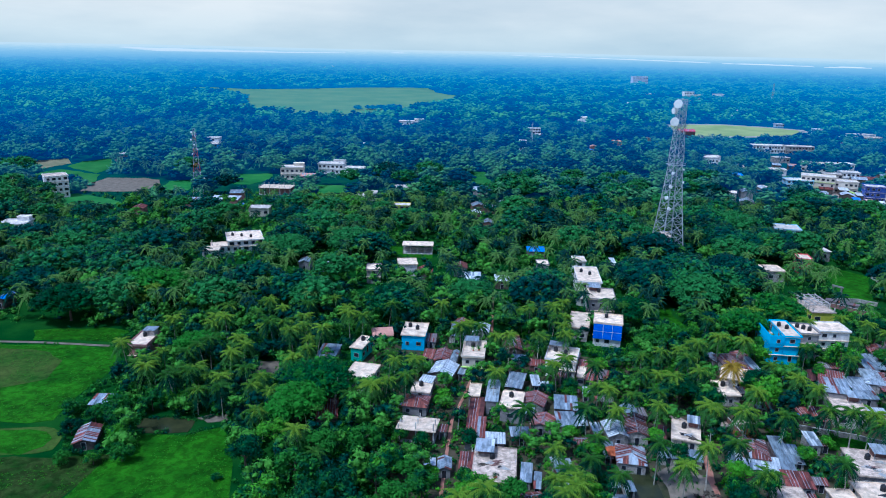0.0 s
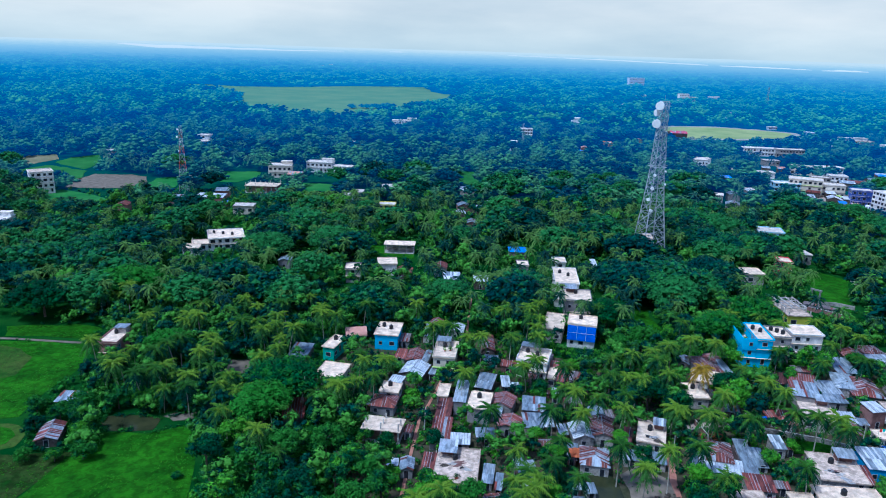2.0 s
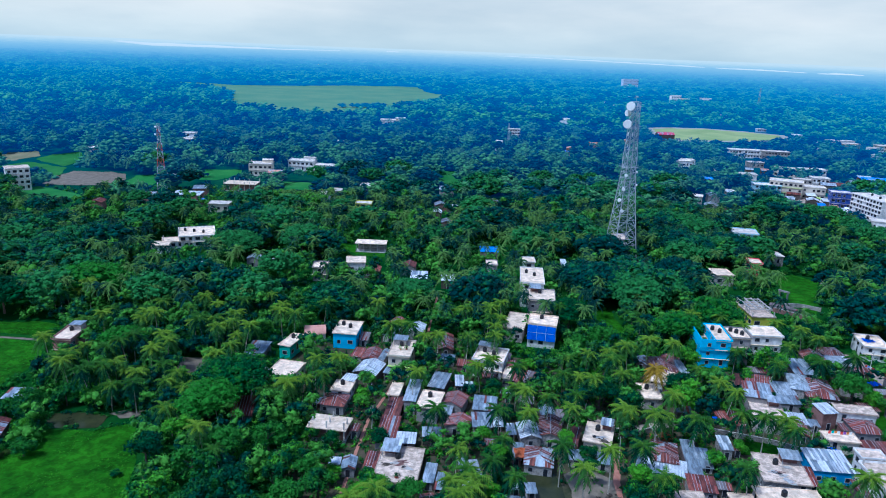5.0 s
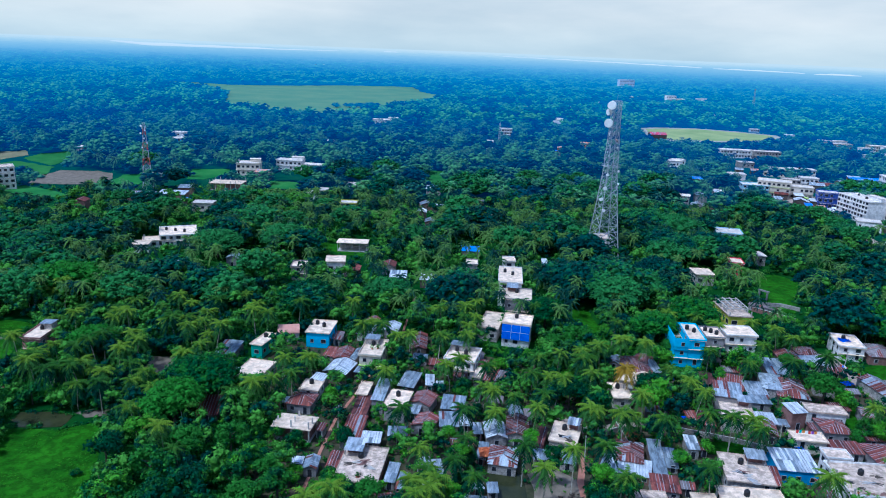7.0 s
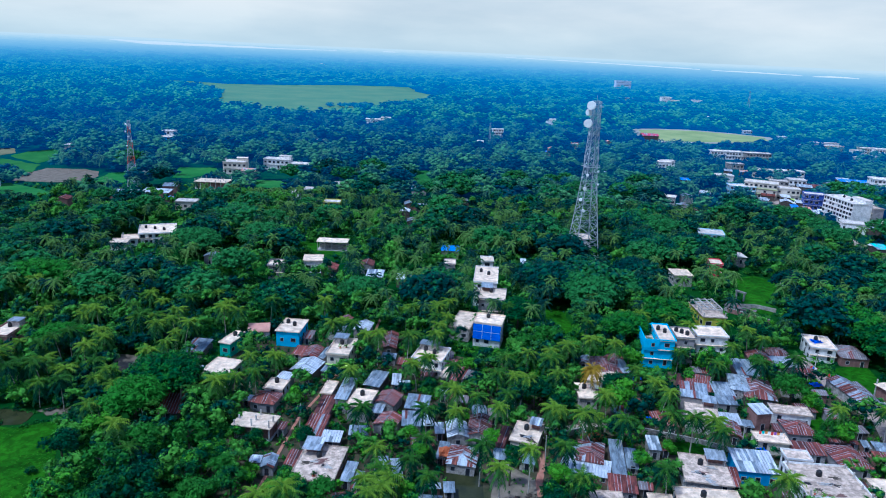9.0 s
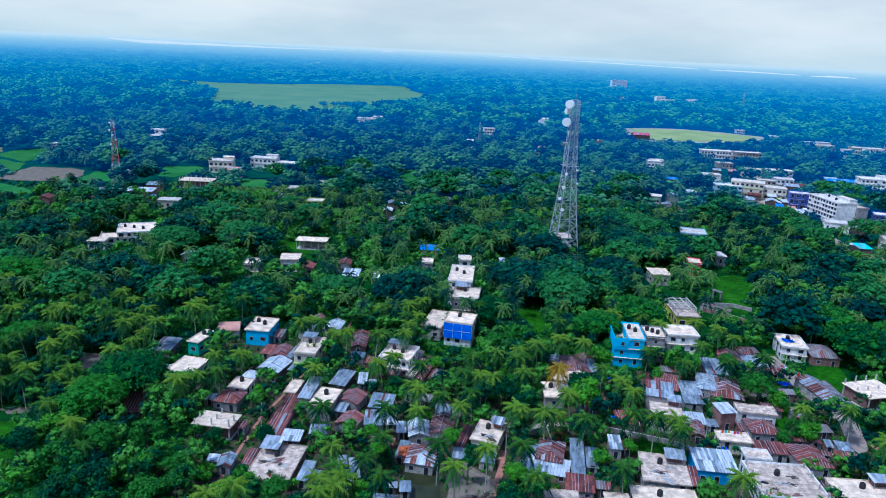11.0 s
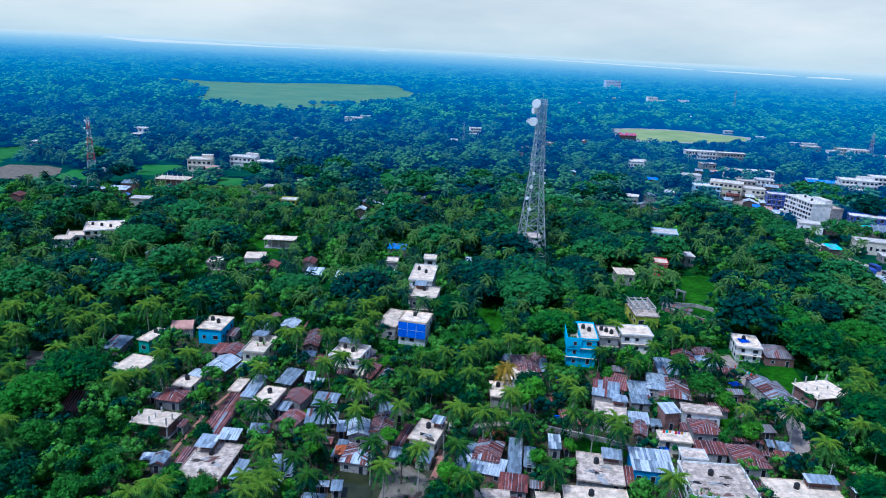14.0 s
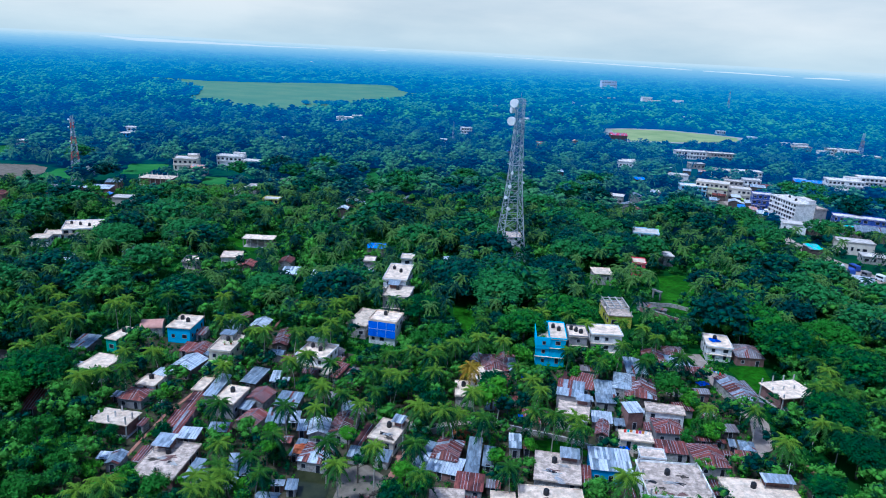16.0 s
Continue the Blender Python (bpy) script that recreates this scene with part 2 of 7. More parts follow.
REDEARTH = material("red_brick_path", (0.30, 0.12, 0.08), (0.42, 0.2, 0.14), 0.6, bump=0.3)
PAVING = material("worn_paving", (0.27, 0.20, 0.16), (0.43, 0.35, 0.29), 0.5, bump=0.3, spots=(0.2, 0.13, 0.10))
WATER = material("pond_water", (0.02, 0.026, 0.012), (0.045, 0.05, 0.02), 0.2, rough=0.15, shine=0.2)
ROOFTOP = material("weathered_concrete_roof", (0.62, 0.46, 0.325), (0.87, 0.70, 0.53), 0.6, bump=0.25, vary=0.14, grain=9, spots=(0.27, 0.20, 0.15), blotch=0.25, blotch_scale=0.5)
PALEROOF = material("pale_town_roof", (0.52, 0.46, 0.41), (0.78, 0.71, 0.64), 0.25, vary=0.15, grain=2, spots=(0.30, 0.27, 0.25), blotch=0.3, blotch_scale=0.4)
STAINED = material("stained_concrete_roof", (0.40, 0.30, 0.23), (0.74, 0.59, 0.47), 0.8, bump=0.3, grain=9, spots=(0.14, 0.10, 0.07), blotch=0.38, blotch_scale=0.7)
CONCRETE = material("raw_concrete", (0.36, 0.34, 0.32), (0.52, 0.5, 0.47), 0.6, bump=0.3, spots=(0.2, 0.18, 0.17))
WALLS = {
    "white_wall": material("white_limewash", (0.66, 0.65, 0.64), (0.85, 0.83, 0.81), 0.5, spots=(0.40, 0.37, 0.34), blotch=0.2, blotch_scale=0.7),
    "pale_wall": material("pale_render", (0.27, 0.25, 0.24), (0.46, 0.43, 0.40), 0.7, spots=(0.14, 0.12, 0.11), blotch=0.4),
    "grey_wall": material("grey_render", (0.17, 0.165, 0.175), (0.32, 0.30, 0.30), 0.7, spots=(0.09, 0.085, 0.085)),
    "cream_wall": material("cream_render", (0.56, 0.49, 0.4), (0.72, 0.65, 0.54), 0.5, spots=(0.3, 0.24, 0.18)),
    "pink_wall": material("pink_render", (0.24, 0.11, 0.11), (0.4, 0.2, 0.19), 0.7, spots=(0.14, 0.12, 0.16)),
    "brick_wall": material("brown_brick", (0.14, 0.075, 0.065), (0.26, 0.14, 0.12), 0.9, bump=0.4),
    "red_brick": material("broken_red_brick", (0.30, 0.075, 0.03), (0.50, 0.15, 0.06), 1.4, bump=0.4),
    # Weathered planks, darkened further to stand in for shade between close roofs.
    "plank_wall": material("weathered_shade_dark_plank", (0.055, 0.045, 0.042), (0.13, 0.105, 0.09), 0.9, bump=0.4, blotch=0.4),
    "sheet_wall": material("rusting_sheet_wall", (0.09, 0.06, 0.06), (0.24, 0.20, 0.2), 0.8, rough=0.6, stretch=(4, 4, 0.4), blotch=0.4),
    "blue_wall": material("blue_paint", (0.03, 0.24, 0.58), (0.05, 0.36, 0.74), 0.5),
    "sky_wall": material("sky_blue_paint", (0.015, 0.4, 0.72), (0.03, 0.52, 0.85), 0.5, vary=0.03),
    "tarp_wall": material("blue_sheeting", (0.01, 0.15, 0.75), (0.02, 0.23, 0.9), 0.5, rough=0.5, vary=0.03),
    "navy_wall": material("navy_paint", (0.02, 0.05, 0.3), (0.06, 0.12, 0.42), 0.5),
    "lightblue_wall": material("light_blue_paint", (0.25, 0.5, 0.66), (0.4, 0.64, 0.76), 0.5),
    "green_wall": material("green_paint", (0.02, 0.3, 0.22), (0.04, 0.42, 0.32), 0.5),
    "yellow_wall": material("yellow_paint", (0.42, 0.42, 0.03), (0.55, 0.53, 0.06), 0.5),
    "orange_wall": material("orange_paint", (0.55, 0.14, 0.05), (0.7, 0.25, 0.1), 0.5),
    "red_wall": material("red_paint", (0.45, 0.03, 0.06), (0.6, 0.08, 0.1), 0.5),
    # Bluish tone put in for haze over the farthest houses.
    "haze_wall": material("haze_blued_grey_render", (0.42, 0.50, 0.62), (0.52, 0.60, 0.70), 0.05),
    "school_wall": material("school_render", (0.5, 0.36, 0.3), (0.66, 0.52, 0.44), 0.3),
    "lime_trim": material("lime_trim", (0.4, 0.6, 0.12), (0.55, 0.72, 0.2), 0.5),
    "red_trim": material("red_trim", (0.5, 0.08, 0.06), (0.62, 0.15, 0.1), 0.5),
}
SHEETS = {
    "rust": material("rusted_sheet", (0.085, 0.020, 0.017), (0.20, 0.055, 0.044), 0.9, rough=0.7, island=0.9, vary=0.5, stretch=(4, 0.5, 1), spots=(0.36, 0.32, 0.33), blotch=0.5, blotch_scale=0.8),
    "darkrust": material("dark_rusted_sheet", (0.050, 0.016, 0.015), (0.12, 0.038, 0.033), 0.9, rough=0.7, island=0.9, vary=0.5, stretch=(3, 0.5, 1), spots=(0.24, 0.2, 0.21), blotch=0.5, blotch_scale=0.8),
    "redrust": material("bright_rusted_sheet", (0.13, 0.035, 0.026), (0.27, 0.085, 0.06), 0.9, rough=0.7, island=0.6, vary=0.25, stretch=(4, 0.5, 1), spots=(0.1, 0.05, 0.05), blotch=0.45, blotch_scale=0.8),
    "grey": material("grey_sheet", (0.16, 0.2, 0.25), (0.31, 0.37, 0.43), 0.7, rough=0.5, metal=0.35, island=0.3, stretch=(1, 0.25, 1), spots=(0.18, 0.1, 0.08), blotch=0.4),
    "silver": material("zinc_sheet", (0.27, 0.32, 0.37), (0.48, 0.52, 0.57), 0.7, rough=0.45, metal=0.35, island=0.3, stretch=(1, 0.25, 1), spots=(0.24, 0.14, 0.11), blotch=0.35),
    "white": material("new_zinc_sheet", (0.48, 0.52, 0.57), (0.72, 0.74, 0.77), 0.5, rough=0.4, metal=0.2, island=0.18, stretch=(1, 0.25, 1), blotch=0.25),
    "blue": material("blue_sheet", (0.02, 0.14, 0.55), (0.03, 0.25, 0.72), 0.5, rough=0.5, island=0.15),
    "teal": material("teal_sheet", (0.04, 0.5, 0.46), (0.08, 0.64, 0.56), 0.5, rough=0.5, island=0.15),
    "crimson": material("crimson_sheet", (0.38, 0.03, 0.09), (0.55, 0.07, 0.16), 0.5, rough=0.6, island=0.15),
    "salmon": material("salmon_sheet", (0.42, 0.19, 0.14), (0.56, 0.3, 0.23), 0.5, rough=0.6, island=0.15),
    "brown": material("weathered_thatch_sheet", (0.1, 0.08, 0.085), (0.2, 0.17, 0.17), 0.7, rough=0.8, island=0.3, stretch=(1, 0.25, 1)),
}
GLASS = material("window_glass", (0.012, 0.016, 0.025), (0.03, 0.035, 0.05), 1.0, rough=0.15)
FRAME = material("window_frame", (0.3, 0.3, 0.32), (0.5, 0.5, 0.5), 1.0)
TANK = material("black_polyethylene", (0.008, 0.009, 0.012), (0.02, 0.022, 0.028), 1.0, rough=0.45)
STEEL = material("galvanised_steel", (0.34, 0.37, 0.42), (0.5, 0.54, 0.6), 0.2, rough=0.55, metal=0.3, vary=0.05)
# Red greyed down in the colour to stand in for haze on far towers.
HAZEDSTEEL = material("hazed_red_steel", (0.22, 0.16, 0.17), (0.32, 0.24, 0.25), 0.2, rough=0.6)
REDSTEEL = material("red_painted_steel", (0.4, 0.07, 0.05), (0.55, 0.13, 0.09), 0.2, rough=0.55)
DISH = material("white_dish", (0.7, 0.72, 0.74), (0.82, 0.83, 0.84), 0.5, rough=0.4)
TARP = material("blue_tarpaulin", (0.01, 0.10, 0.7), (0.02, 0.18, 0.9), 0.8, rough=0.5)
CLOTH = {c: material(c + "_cloth", a, b, 1.0) for c, a, b in (("red", (0.5, 0.03, 0.03), (0.65, 0.06, 0.05)), ("violet", (0.2, 0.05, 0.4), (0.3, 0.1, 0.5)), ("white", (0.7, 0.7, 0.7), (0.8, 0.8, 0.8)), ("teal", (0.03, 0.4, 0.4), (0.05, 0.5, 0.5)), ("orange", (0.6, 0.2, 0.03), (0.7, 0.3, 0.05)))}


# ---- building helpers ----
def raw_mesh(name, verts, tris=None, quads=None, mats=(), index=None, tint=None):
    """A mesh from arrays of corners, triangles and quads (triangles first)."""
    me = bpy.data.meshes.new(name)
    tris = np.zeros((0, 3), int) if tris is None else np.asarray(tris, int).reshape(-1, 3)
    quads = np.zeros((0, 4), int) if quads is None else np.asarray(quads, int).reshape(-1, 4)
    loops = np.concatenate([tris.ravel(), quads.ravel()]).astype(np.int32)
    starts = np.concatenate([np.arange(len(tris)) * 3, len(tris) * 3 + np.arange(len(quads)) * 4]).astype(np.int32)
    me.vertices.add(len(verts))
    me.vertices.foreach_set("co", np.asarray(verts, np.float32).ravel())
    me.loops.add(len(loops))
    me.loops.foreach_set("vertex_index", loops)
    me.polygons.add(len(starts))
    me.polygons.foreach_set("loop_start", starts)
    for m in mats:
        me.materials.append(m)
    if index is not None:
        me.polygons.foreach_set("material_index", np.asarray(index, np.int32))
    if tint is not None:
        a = me.attributes.new("tint", "FLOAT", "POINT")
        a.data.foreach_set("value", np.asarray(tint, np.float32))
    me.update(calc_edges=True)
    return me


def thing(name, x, y, z=0.0, turn=0.0, label="", category="", group="", kind=""):
    ob = new(name)
    ob.matrix_world = pose(x, y, z, 0, 0, turn)
    return tagged(ob, label, category, group, kind)


def part(name, bm, mat, parent, label="", at=None):
    """Links a bmesh (freed) or a mesh as one object under parent."""
    if isinstance(bm, bmesh.types.BMesh):
        me = bpy.data.meshes.new(name)
        bm.to_mesh(me)
        bm.free()
        me.materials.append(mat)
    else:
        me = bm
    ob = new(name, me)
    ob.parent = parent
    if at is not None:
        ob.matrix_basis = at
    return tagged(ob, label)


BOX_F = ((0, 3, 2, 1), (4, 5, 6, 7), (0, 1, 5, 4), (1, 2, 6, 5), (2, 3, 7, 6), (3, 0, 4, 7))


def add_box(bm, x0, y0, z0, x1, y1, z1, m=None):
    c = [Vector(p) for p in ((x0, y0, z0), (x1, y0, z0), (x1, y1, z0), (x0, y1, z0), (x0, y0, z1), (x1, y0, z1), (x1, y1, z1), (x0, y1, z1))]
    v = [bm.verts.new(m @ p if m else p) for p in c]
    for f in BOX_F:
        bm.faces.new([v[i] for i in f])
    return v


def box(x0, y0, z0, x1, y1, z1, m=None):
    bm = bmesh.new()
    add_box(bm, x0, y0, z0, x1, y1, z1, m)
    return bm


def add_bar(bm, a, b, r, sides=4, r2=None):
    """A straight bar between two points, tapering from r to r2."""
    a, b = Vector(a), Vector(b)
    d = (b - a).normalized()
    u = d.orthogonal().normalized()
    w = d.cross(u)
    r2 = r if r2 is None else r2
    ring = []
    for p, q in ((a, r), (b, r2)):
        ring.append([bm.verts.new(p + (u * math.cos(k) + w * math.sin(k)) * q) for k in (2 * math.pi * i / sides for i in range(sides))])
    for i in range(sides):
        j = (i + 1) % sides
        bm.faces.new((ring[0][i], ring[0][j], ring[1][j], ring[1][i]))
    bm.faces.new(ring[0][::-1])
    bm.faces.new(ring[1])


def bar(a, b, r, sides=4, r2=None):
    bm = bmesh.new()
    add_bar(bm, a, b, r, sides, r2)
    return bm


def lathe(profile, sides=14):
    """A turned solid about z from (radius, height) pairs."""
    bm = bmesh.new()
    rings = [[bm.verts.new((r * math.cos(2 * math.pi * i / sides), r * math.sin(2 * math.pi * i / sides), z)) for i in range(sides)] for r, z in profile]
    for a, b in zip(rings, rings[1:]):
        for i in range(sides):
            bm.faces.new((a[i], a[(i + 1) % sides], b[(i + 1) % sides], b[i]))
    bm.faces.new(rings[0][::-1])
    bm.faces.new(rings[-1])
    return bm


# ---- ground and open land ----
gv, gq, rings_at = [], [], [0, 60, 120, 180, 260, 380, 600, 1000, 1700, 2800, 4930]
for r in rings_at:
    for k in range(72):
        a = 2 * math.pi * k / 72
        gv.append((40 + r * math.sin(a), r * math.cos(a), 0))
for i in range(len(rings_at) - 1):
    for k in range(72):
        j = (k + 1) % 72
        gq.append((i * 72 + k, (i + 1) * 72 + k, (i + 1) * 72 + j, i * 72 + j))
tagged(new("ground", raw_mesh("ground", gv, None, gq, [GROUND])), "flat low ground with weeds and bare earth under trees", "ground", kind="structure")

OPEN, LANES, HOUSES, SHOWN, MEADOWS = [], [], [], [], []


def land(name, corners, mat, label, category, z=0.06, keep_clear=True):
    """An open piece of land with a wavering edge, a thin slab on the ground."""
    pts = []
    for i, (x, y) in enumerate(corners):
        x2, y2 = corners[(i + 1) % len(corners)]
        steps = max(2, int(math.dist((x, y), (x2, y2)) / 6)) if math.dist((x, y), (x2, y2)) < 90 else 10
        s = math.dist((x, y), (x2, y2)) / steps * 0.16
        for k in range(steps):
            f = k / steps
            pts.append((x + (x2 - x) * f + random.uniform(-s, s), y + (y2 - y) * f + random.uniform(-s, s)))
    bm = bmesh.new()
    top = [bm.verts.new((x, y, z)) for x, y in pts]
    low = [bm.verts.new((x, y, -0.3)) for x, y in pts]
    bm.faces.new(top)
    for i in range(len(pts)):
        j = (i + 1) % len(pts)
        bm.faces.new((top[i], low[i], low[j], top[j]))
    bmesh.ops.triangulate(bm, faces=[f for f in bm.faces if len(f.verts) > 4])
    bmesh.ops.recalc_face_normals(bm, faces=bm.faces)
    me = bpy.data.meshes.new(name)
    bm.to_mesh(me)
    bm.free()
    me.materials.append(mat)
    if keep_clear:
        OPEN.append(corners)
    if mat in (GRASS, ROUGH):
        MEADOWS.append(corners)
    return tagged(new(name, me), label, category, kind="structure")


def lane(name, line, width, mat, label, z=0.09):
    """A path along a line of points, a thin slab of even width."""
    bm = bmesh.new()
    rows = []
    for i, (x, y) in enumerate(line):
        a, b = line[max(0, i - 1)], line[min(len(line) - 1, i + 1)]
        d = Vector((b[0] - a[0], b[1] - a[1])).normalized()
        rows.append([bm.verts.new((x + s * d.y * width / 2, y - s * d.x * width / 2, h)) for s, h in ((-1, -0.2), (-1, z), (1, z), (1, -0.2))])
    for a, b in zip(rows, rows[1:]):
        for k in range(3):
            bm.faces.new((a[k], a[k + 1], b[k + 1], b[k]))
    bmesh.ops.recalc_face_normals(bm, faces=bm.faces)
    me = bpy.data.meshes.new(name)
    bm.to_mesh(me)
    bm.free()
    me.materials.append(mat)
    for a, b in zip(line, line[1:]):
        LANES.append((*a, *b, width))
    return tagged(new(name, me), label, "path", kind="structure")


land("field", [(-160, 203), (-120, 204), (-109, 203), (-102, 193), (-101, 182), (-103, 167), (-101, 157), (-114, 156), (-165, 160)], GRASS, "bright green meadow with a worn pale corner", "field")
land("field", [(-122, 152), (-105, 154), (-99, 154), (-95, 149), (-94, 144), (-100, 141), (-118, 140)], WORN, "small meadow ringed by a worn earth track", "field", 0.05)
land("field", [(-120, 151), (-105, 152.3), (-100, 152), (-97, 149), (-96.5, 145), (-101, 142.4), (-117, 142)], GRASS, "oval of bright grass inside a worn track", "field", 0.09)
land("field", [(-120, 138), (-90, 141), (-79, 143), (-77, 139), (-82, 125), (-88, 100), (-125, 100)], ROUGH, "rough brown and green fallow meadow", "field", 0.05)
land("field", [(-77, 145), (-77, 152), (-65, 152.5), (-57, 157), (-51, 147), (-47, 134), (-44, 124), (-50, 100), (-87, 100), (-81, 126)], GRASS, "bright green wet meadow beside the trees", "field")
land("field", [(-137, 208), (-112, 208), (-108, 218), (-126, 219), (-142, 215)], GRASS, "narrow grass strip", "field")
land("pond", [(-81, 159), (-72, 161), (-65, 160), (-64, 153), (-76, 153)], WATER, "dark still pond with muddy edge", "pond", 0.1)
land("bank", [(-65, 161), (-62, 163), (-57, 163.5), (-56, 160.5), (-61, 158.5)], EARTH, "bare pale mud bank beside the pond", "bank", 0.12)
land("big_field", [(-672, 1673), (-583, 1670), (-503, 1631), (-386, 1686), (-269, 1796), (-145, 1851), (-79, 1850), (-64, 1676), (-30, 1588), (21, 1563), (-1, 1436), (-40, 1290), (-84, 1180), (-100, 1080), (-143, 1030), (-200, 1010), (-290, 1060), (-370, 1110), (-378, 1243), (-432, 1401), (-513, 1464), (-592, 1543)], PADDY, "wide pale green paddy field among the woods", "field", 0.3)
land("running_track", [(286, 1000), (323, 1022), (378, 1030), (430, 1006), (472, 972), (464, 925), (425, 884), (350, 862), (285, 850), (268, 896)], TRACK, "pale worn running track round the playing field", "track", 0.2)
land("playing_field", [(297, 990), (325, 1007), (378, 1014), (425, 992), (460, 965), (452, 930), (421, 896), (350, 874), (292, 862), (280, 900)], PITCH, "oval dry grass playing field", "field", 0.3)
land("field", [(-342, 534), (-350, 566), (-333, 581), (-317, 556), (-323, 530)], DRYFIELD, "pale harvested field", "field", 0.15)
land("field", [(-312, 539), (-312, 566), (-299, 587), (-275, 542), (-274, 515), (-286, 523)], FIELDGREEN, "olive green field behind a hedge", "field", 0.15)
land("field", [(-319, 496), (-309, 528), (-283, 515), (-269, 508), (-255, 475), (-288, 501), (-305, 487)], FIELDGREEN, "bright green paddy strip", "field", 0.15)
land("bare_lot", [(-252, 446), (-260, 474), (-256, 496), (-230, 499), (-216, 493), (-207, 470), (-213, 450)], EARTH, "bare sandy building plot", "lot", 0.15)
land("field", [(-248, 408), (-255, 428), (-249, 440), (-218, 424), (-205, 413), (-236, 400)], FIELDGREEN, "green field before a block of flats", "field", 0.15)
land("field", [(-203, 456), (-207, 490), (-193, 498), (-182, 458)], FIELDGREEN, "small green field beside a bare plot", "field", 0.15)
land("field", [(-160, 484), (-171, 525), (-143, 531), (-138, 505), (-148, 484)], FIELDGREEN, "small green field among palms", "field", 0.15)
land("field", [(-98, 453), (-100, 490), (-75, 490), (-73, 466)], FIELDGREEN, "small green field before houses", "field", 0.15)
land("field", [(7, 561), (24, 565), (27, 510), (11, 506)], FIELDGREEN, "small green field between palms", "field", 0.15)
land("field", [(172, 309), (184, 313), (191, 303), (180, 284), (170, 262), (159, 262), (165, 280)], GRASS, "small lawn behind a gate", "lawn", 0.1)
land("field", [(78, 254), (86, 255), (88, 235), (80, 229)], GRASS, "shaded lawn under big trees", "lawn", 0.1)
land("field", [(168, 213), (182, 216), (178, 196), (169, 195)], GRASS, "weedy green plot beside the road", "lawn", 0.1)
land("field", [(140, 184), (152, 192), (149, 178), (143, 171)], GRASS, "weedy green plot", "lawn", 0.1)
land("bank", [(-62, 196), (-52, 197), (-50, 189), (-56, 183)], EARTH, "bare shaded earth under palms", "bank", 0.1)
land("yard", [(262, 480), (270, 556), (302, 557), (302, 503), (292, 470), (279, 450)], EARTH, "dusty market ground beside the town road", "market", 0.12)
OPEN.append([(274, 314), (270, 350), (281, 350), (294, 314)])
OPEN.append([(133, 244), (147, 244), (144, 228), (131, 228)])
land("yard", [(52, 143), (58, 147), (63, 141), (63.5, 127), (52, 125)], EARTH, "trodden earth yard with rubble", "yard", 0.1)
land("pond", [(42, 143), (49, 144), (52, 138), (50, 124), (43, 124)], WATER, "small murky green pond beside the yard", "pond", 0.12)
land("field", [(98, 162), (110, 161), (114, 156), (98, 155)], GRASS, "overgrown green lot behind a wall", "lawn", 0.1)
land("field", [(-39, 338), (-22, 315), (-8, 313), (-8, 327), (-22, 330)], GRASS, "small green yard", "lawn", 0.1)
land("village_ground", [(-14, 128), (40, 122), (70, 122), (110, 120), (160, 124), (166, 160), (158, 214), (120, 206), (86, 200), (50, 205), (20, 226), (-12, 222), (-28, 205), (-28, 175), (-12, 160)], VILLAGE, "trodden earth and weeds between the houses", "ground", 0.035, False)
land("field", [(-158, 201), (-127, 199), (-119, 192), (-117, 180), (-126, 174), (-160, 174)], WORN, "worn pale patch of the meadow", "field", 0.1)
lane("path", [(66, 154), (65, 145), (64, 141), (63, 131), (62, 118)], 1.6, REDEARTH, "narrow red brick footpath")
lane("path", [(63, 171), (66, 167), (72, 165), (79, 168), (90, 169)], 2.2, PAVING, "curving concrete lane")
lane("path", [(90, 169), (99, 166), (108, 163), (116, 159), (124, 157)], 1.8, PAVING, "narrow concrete lane along a wall")
lane("path", [(164, 166), (166, 160), (168, 152)], 1.8, REDEARTH, "short red earth path beside a wall")
lane("road", [(160, 222), (161, 204), (161, 195), (163, 184), (164, 177), (160, 165), (152, 158)], 5.0, PAVING, "village road with dusty worn surface")
lane("path", [(18, 262), (16, 225), (10, 197), (6, 177), (3, 164), (2, 149), (1, 130)], 0.8, REDEARTH, "narrow village street between houses")
lane("road", [(283, 318), (280, 326), (277, 342), (272, 362), (269, 388), (271, 436), (274, 473), (278, 513), (281, 543), (275, 575), (255, 640)], 9.0, PAVING, "town road with dusty asphalt", 0.2)
lane("path", [(-160, 205), (-133, 205.6), (-110, 204.5)], 1.3, EARTH, "straight earth bund between fields")


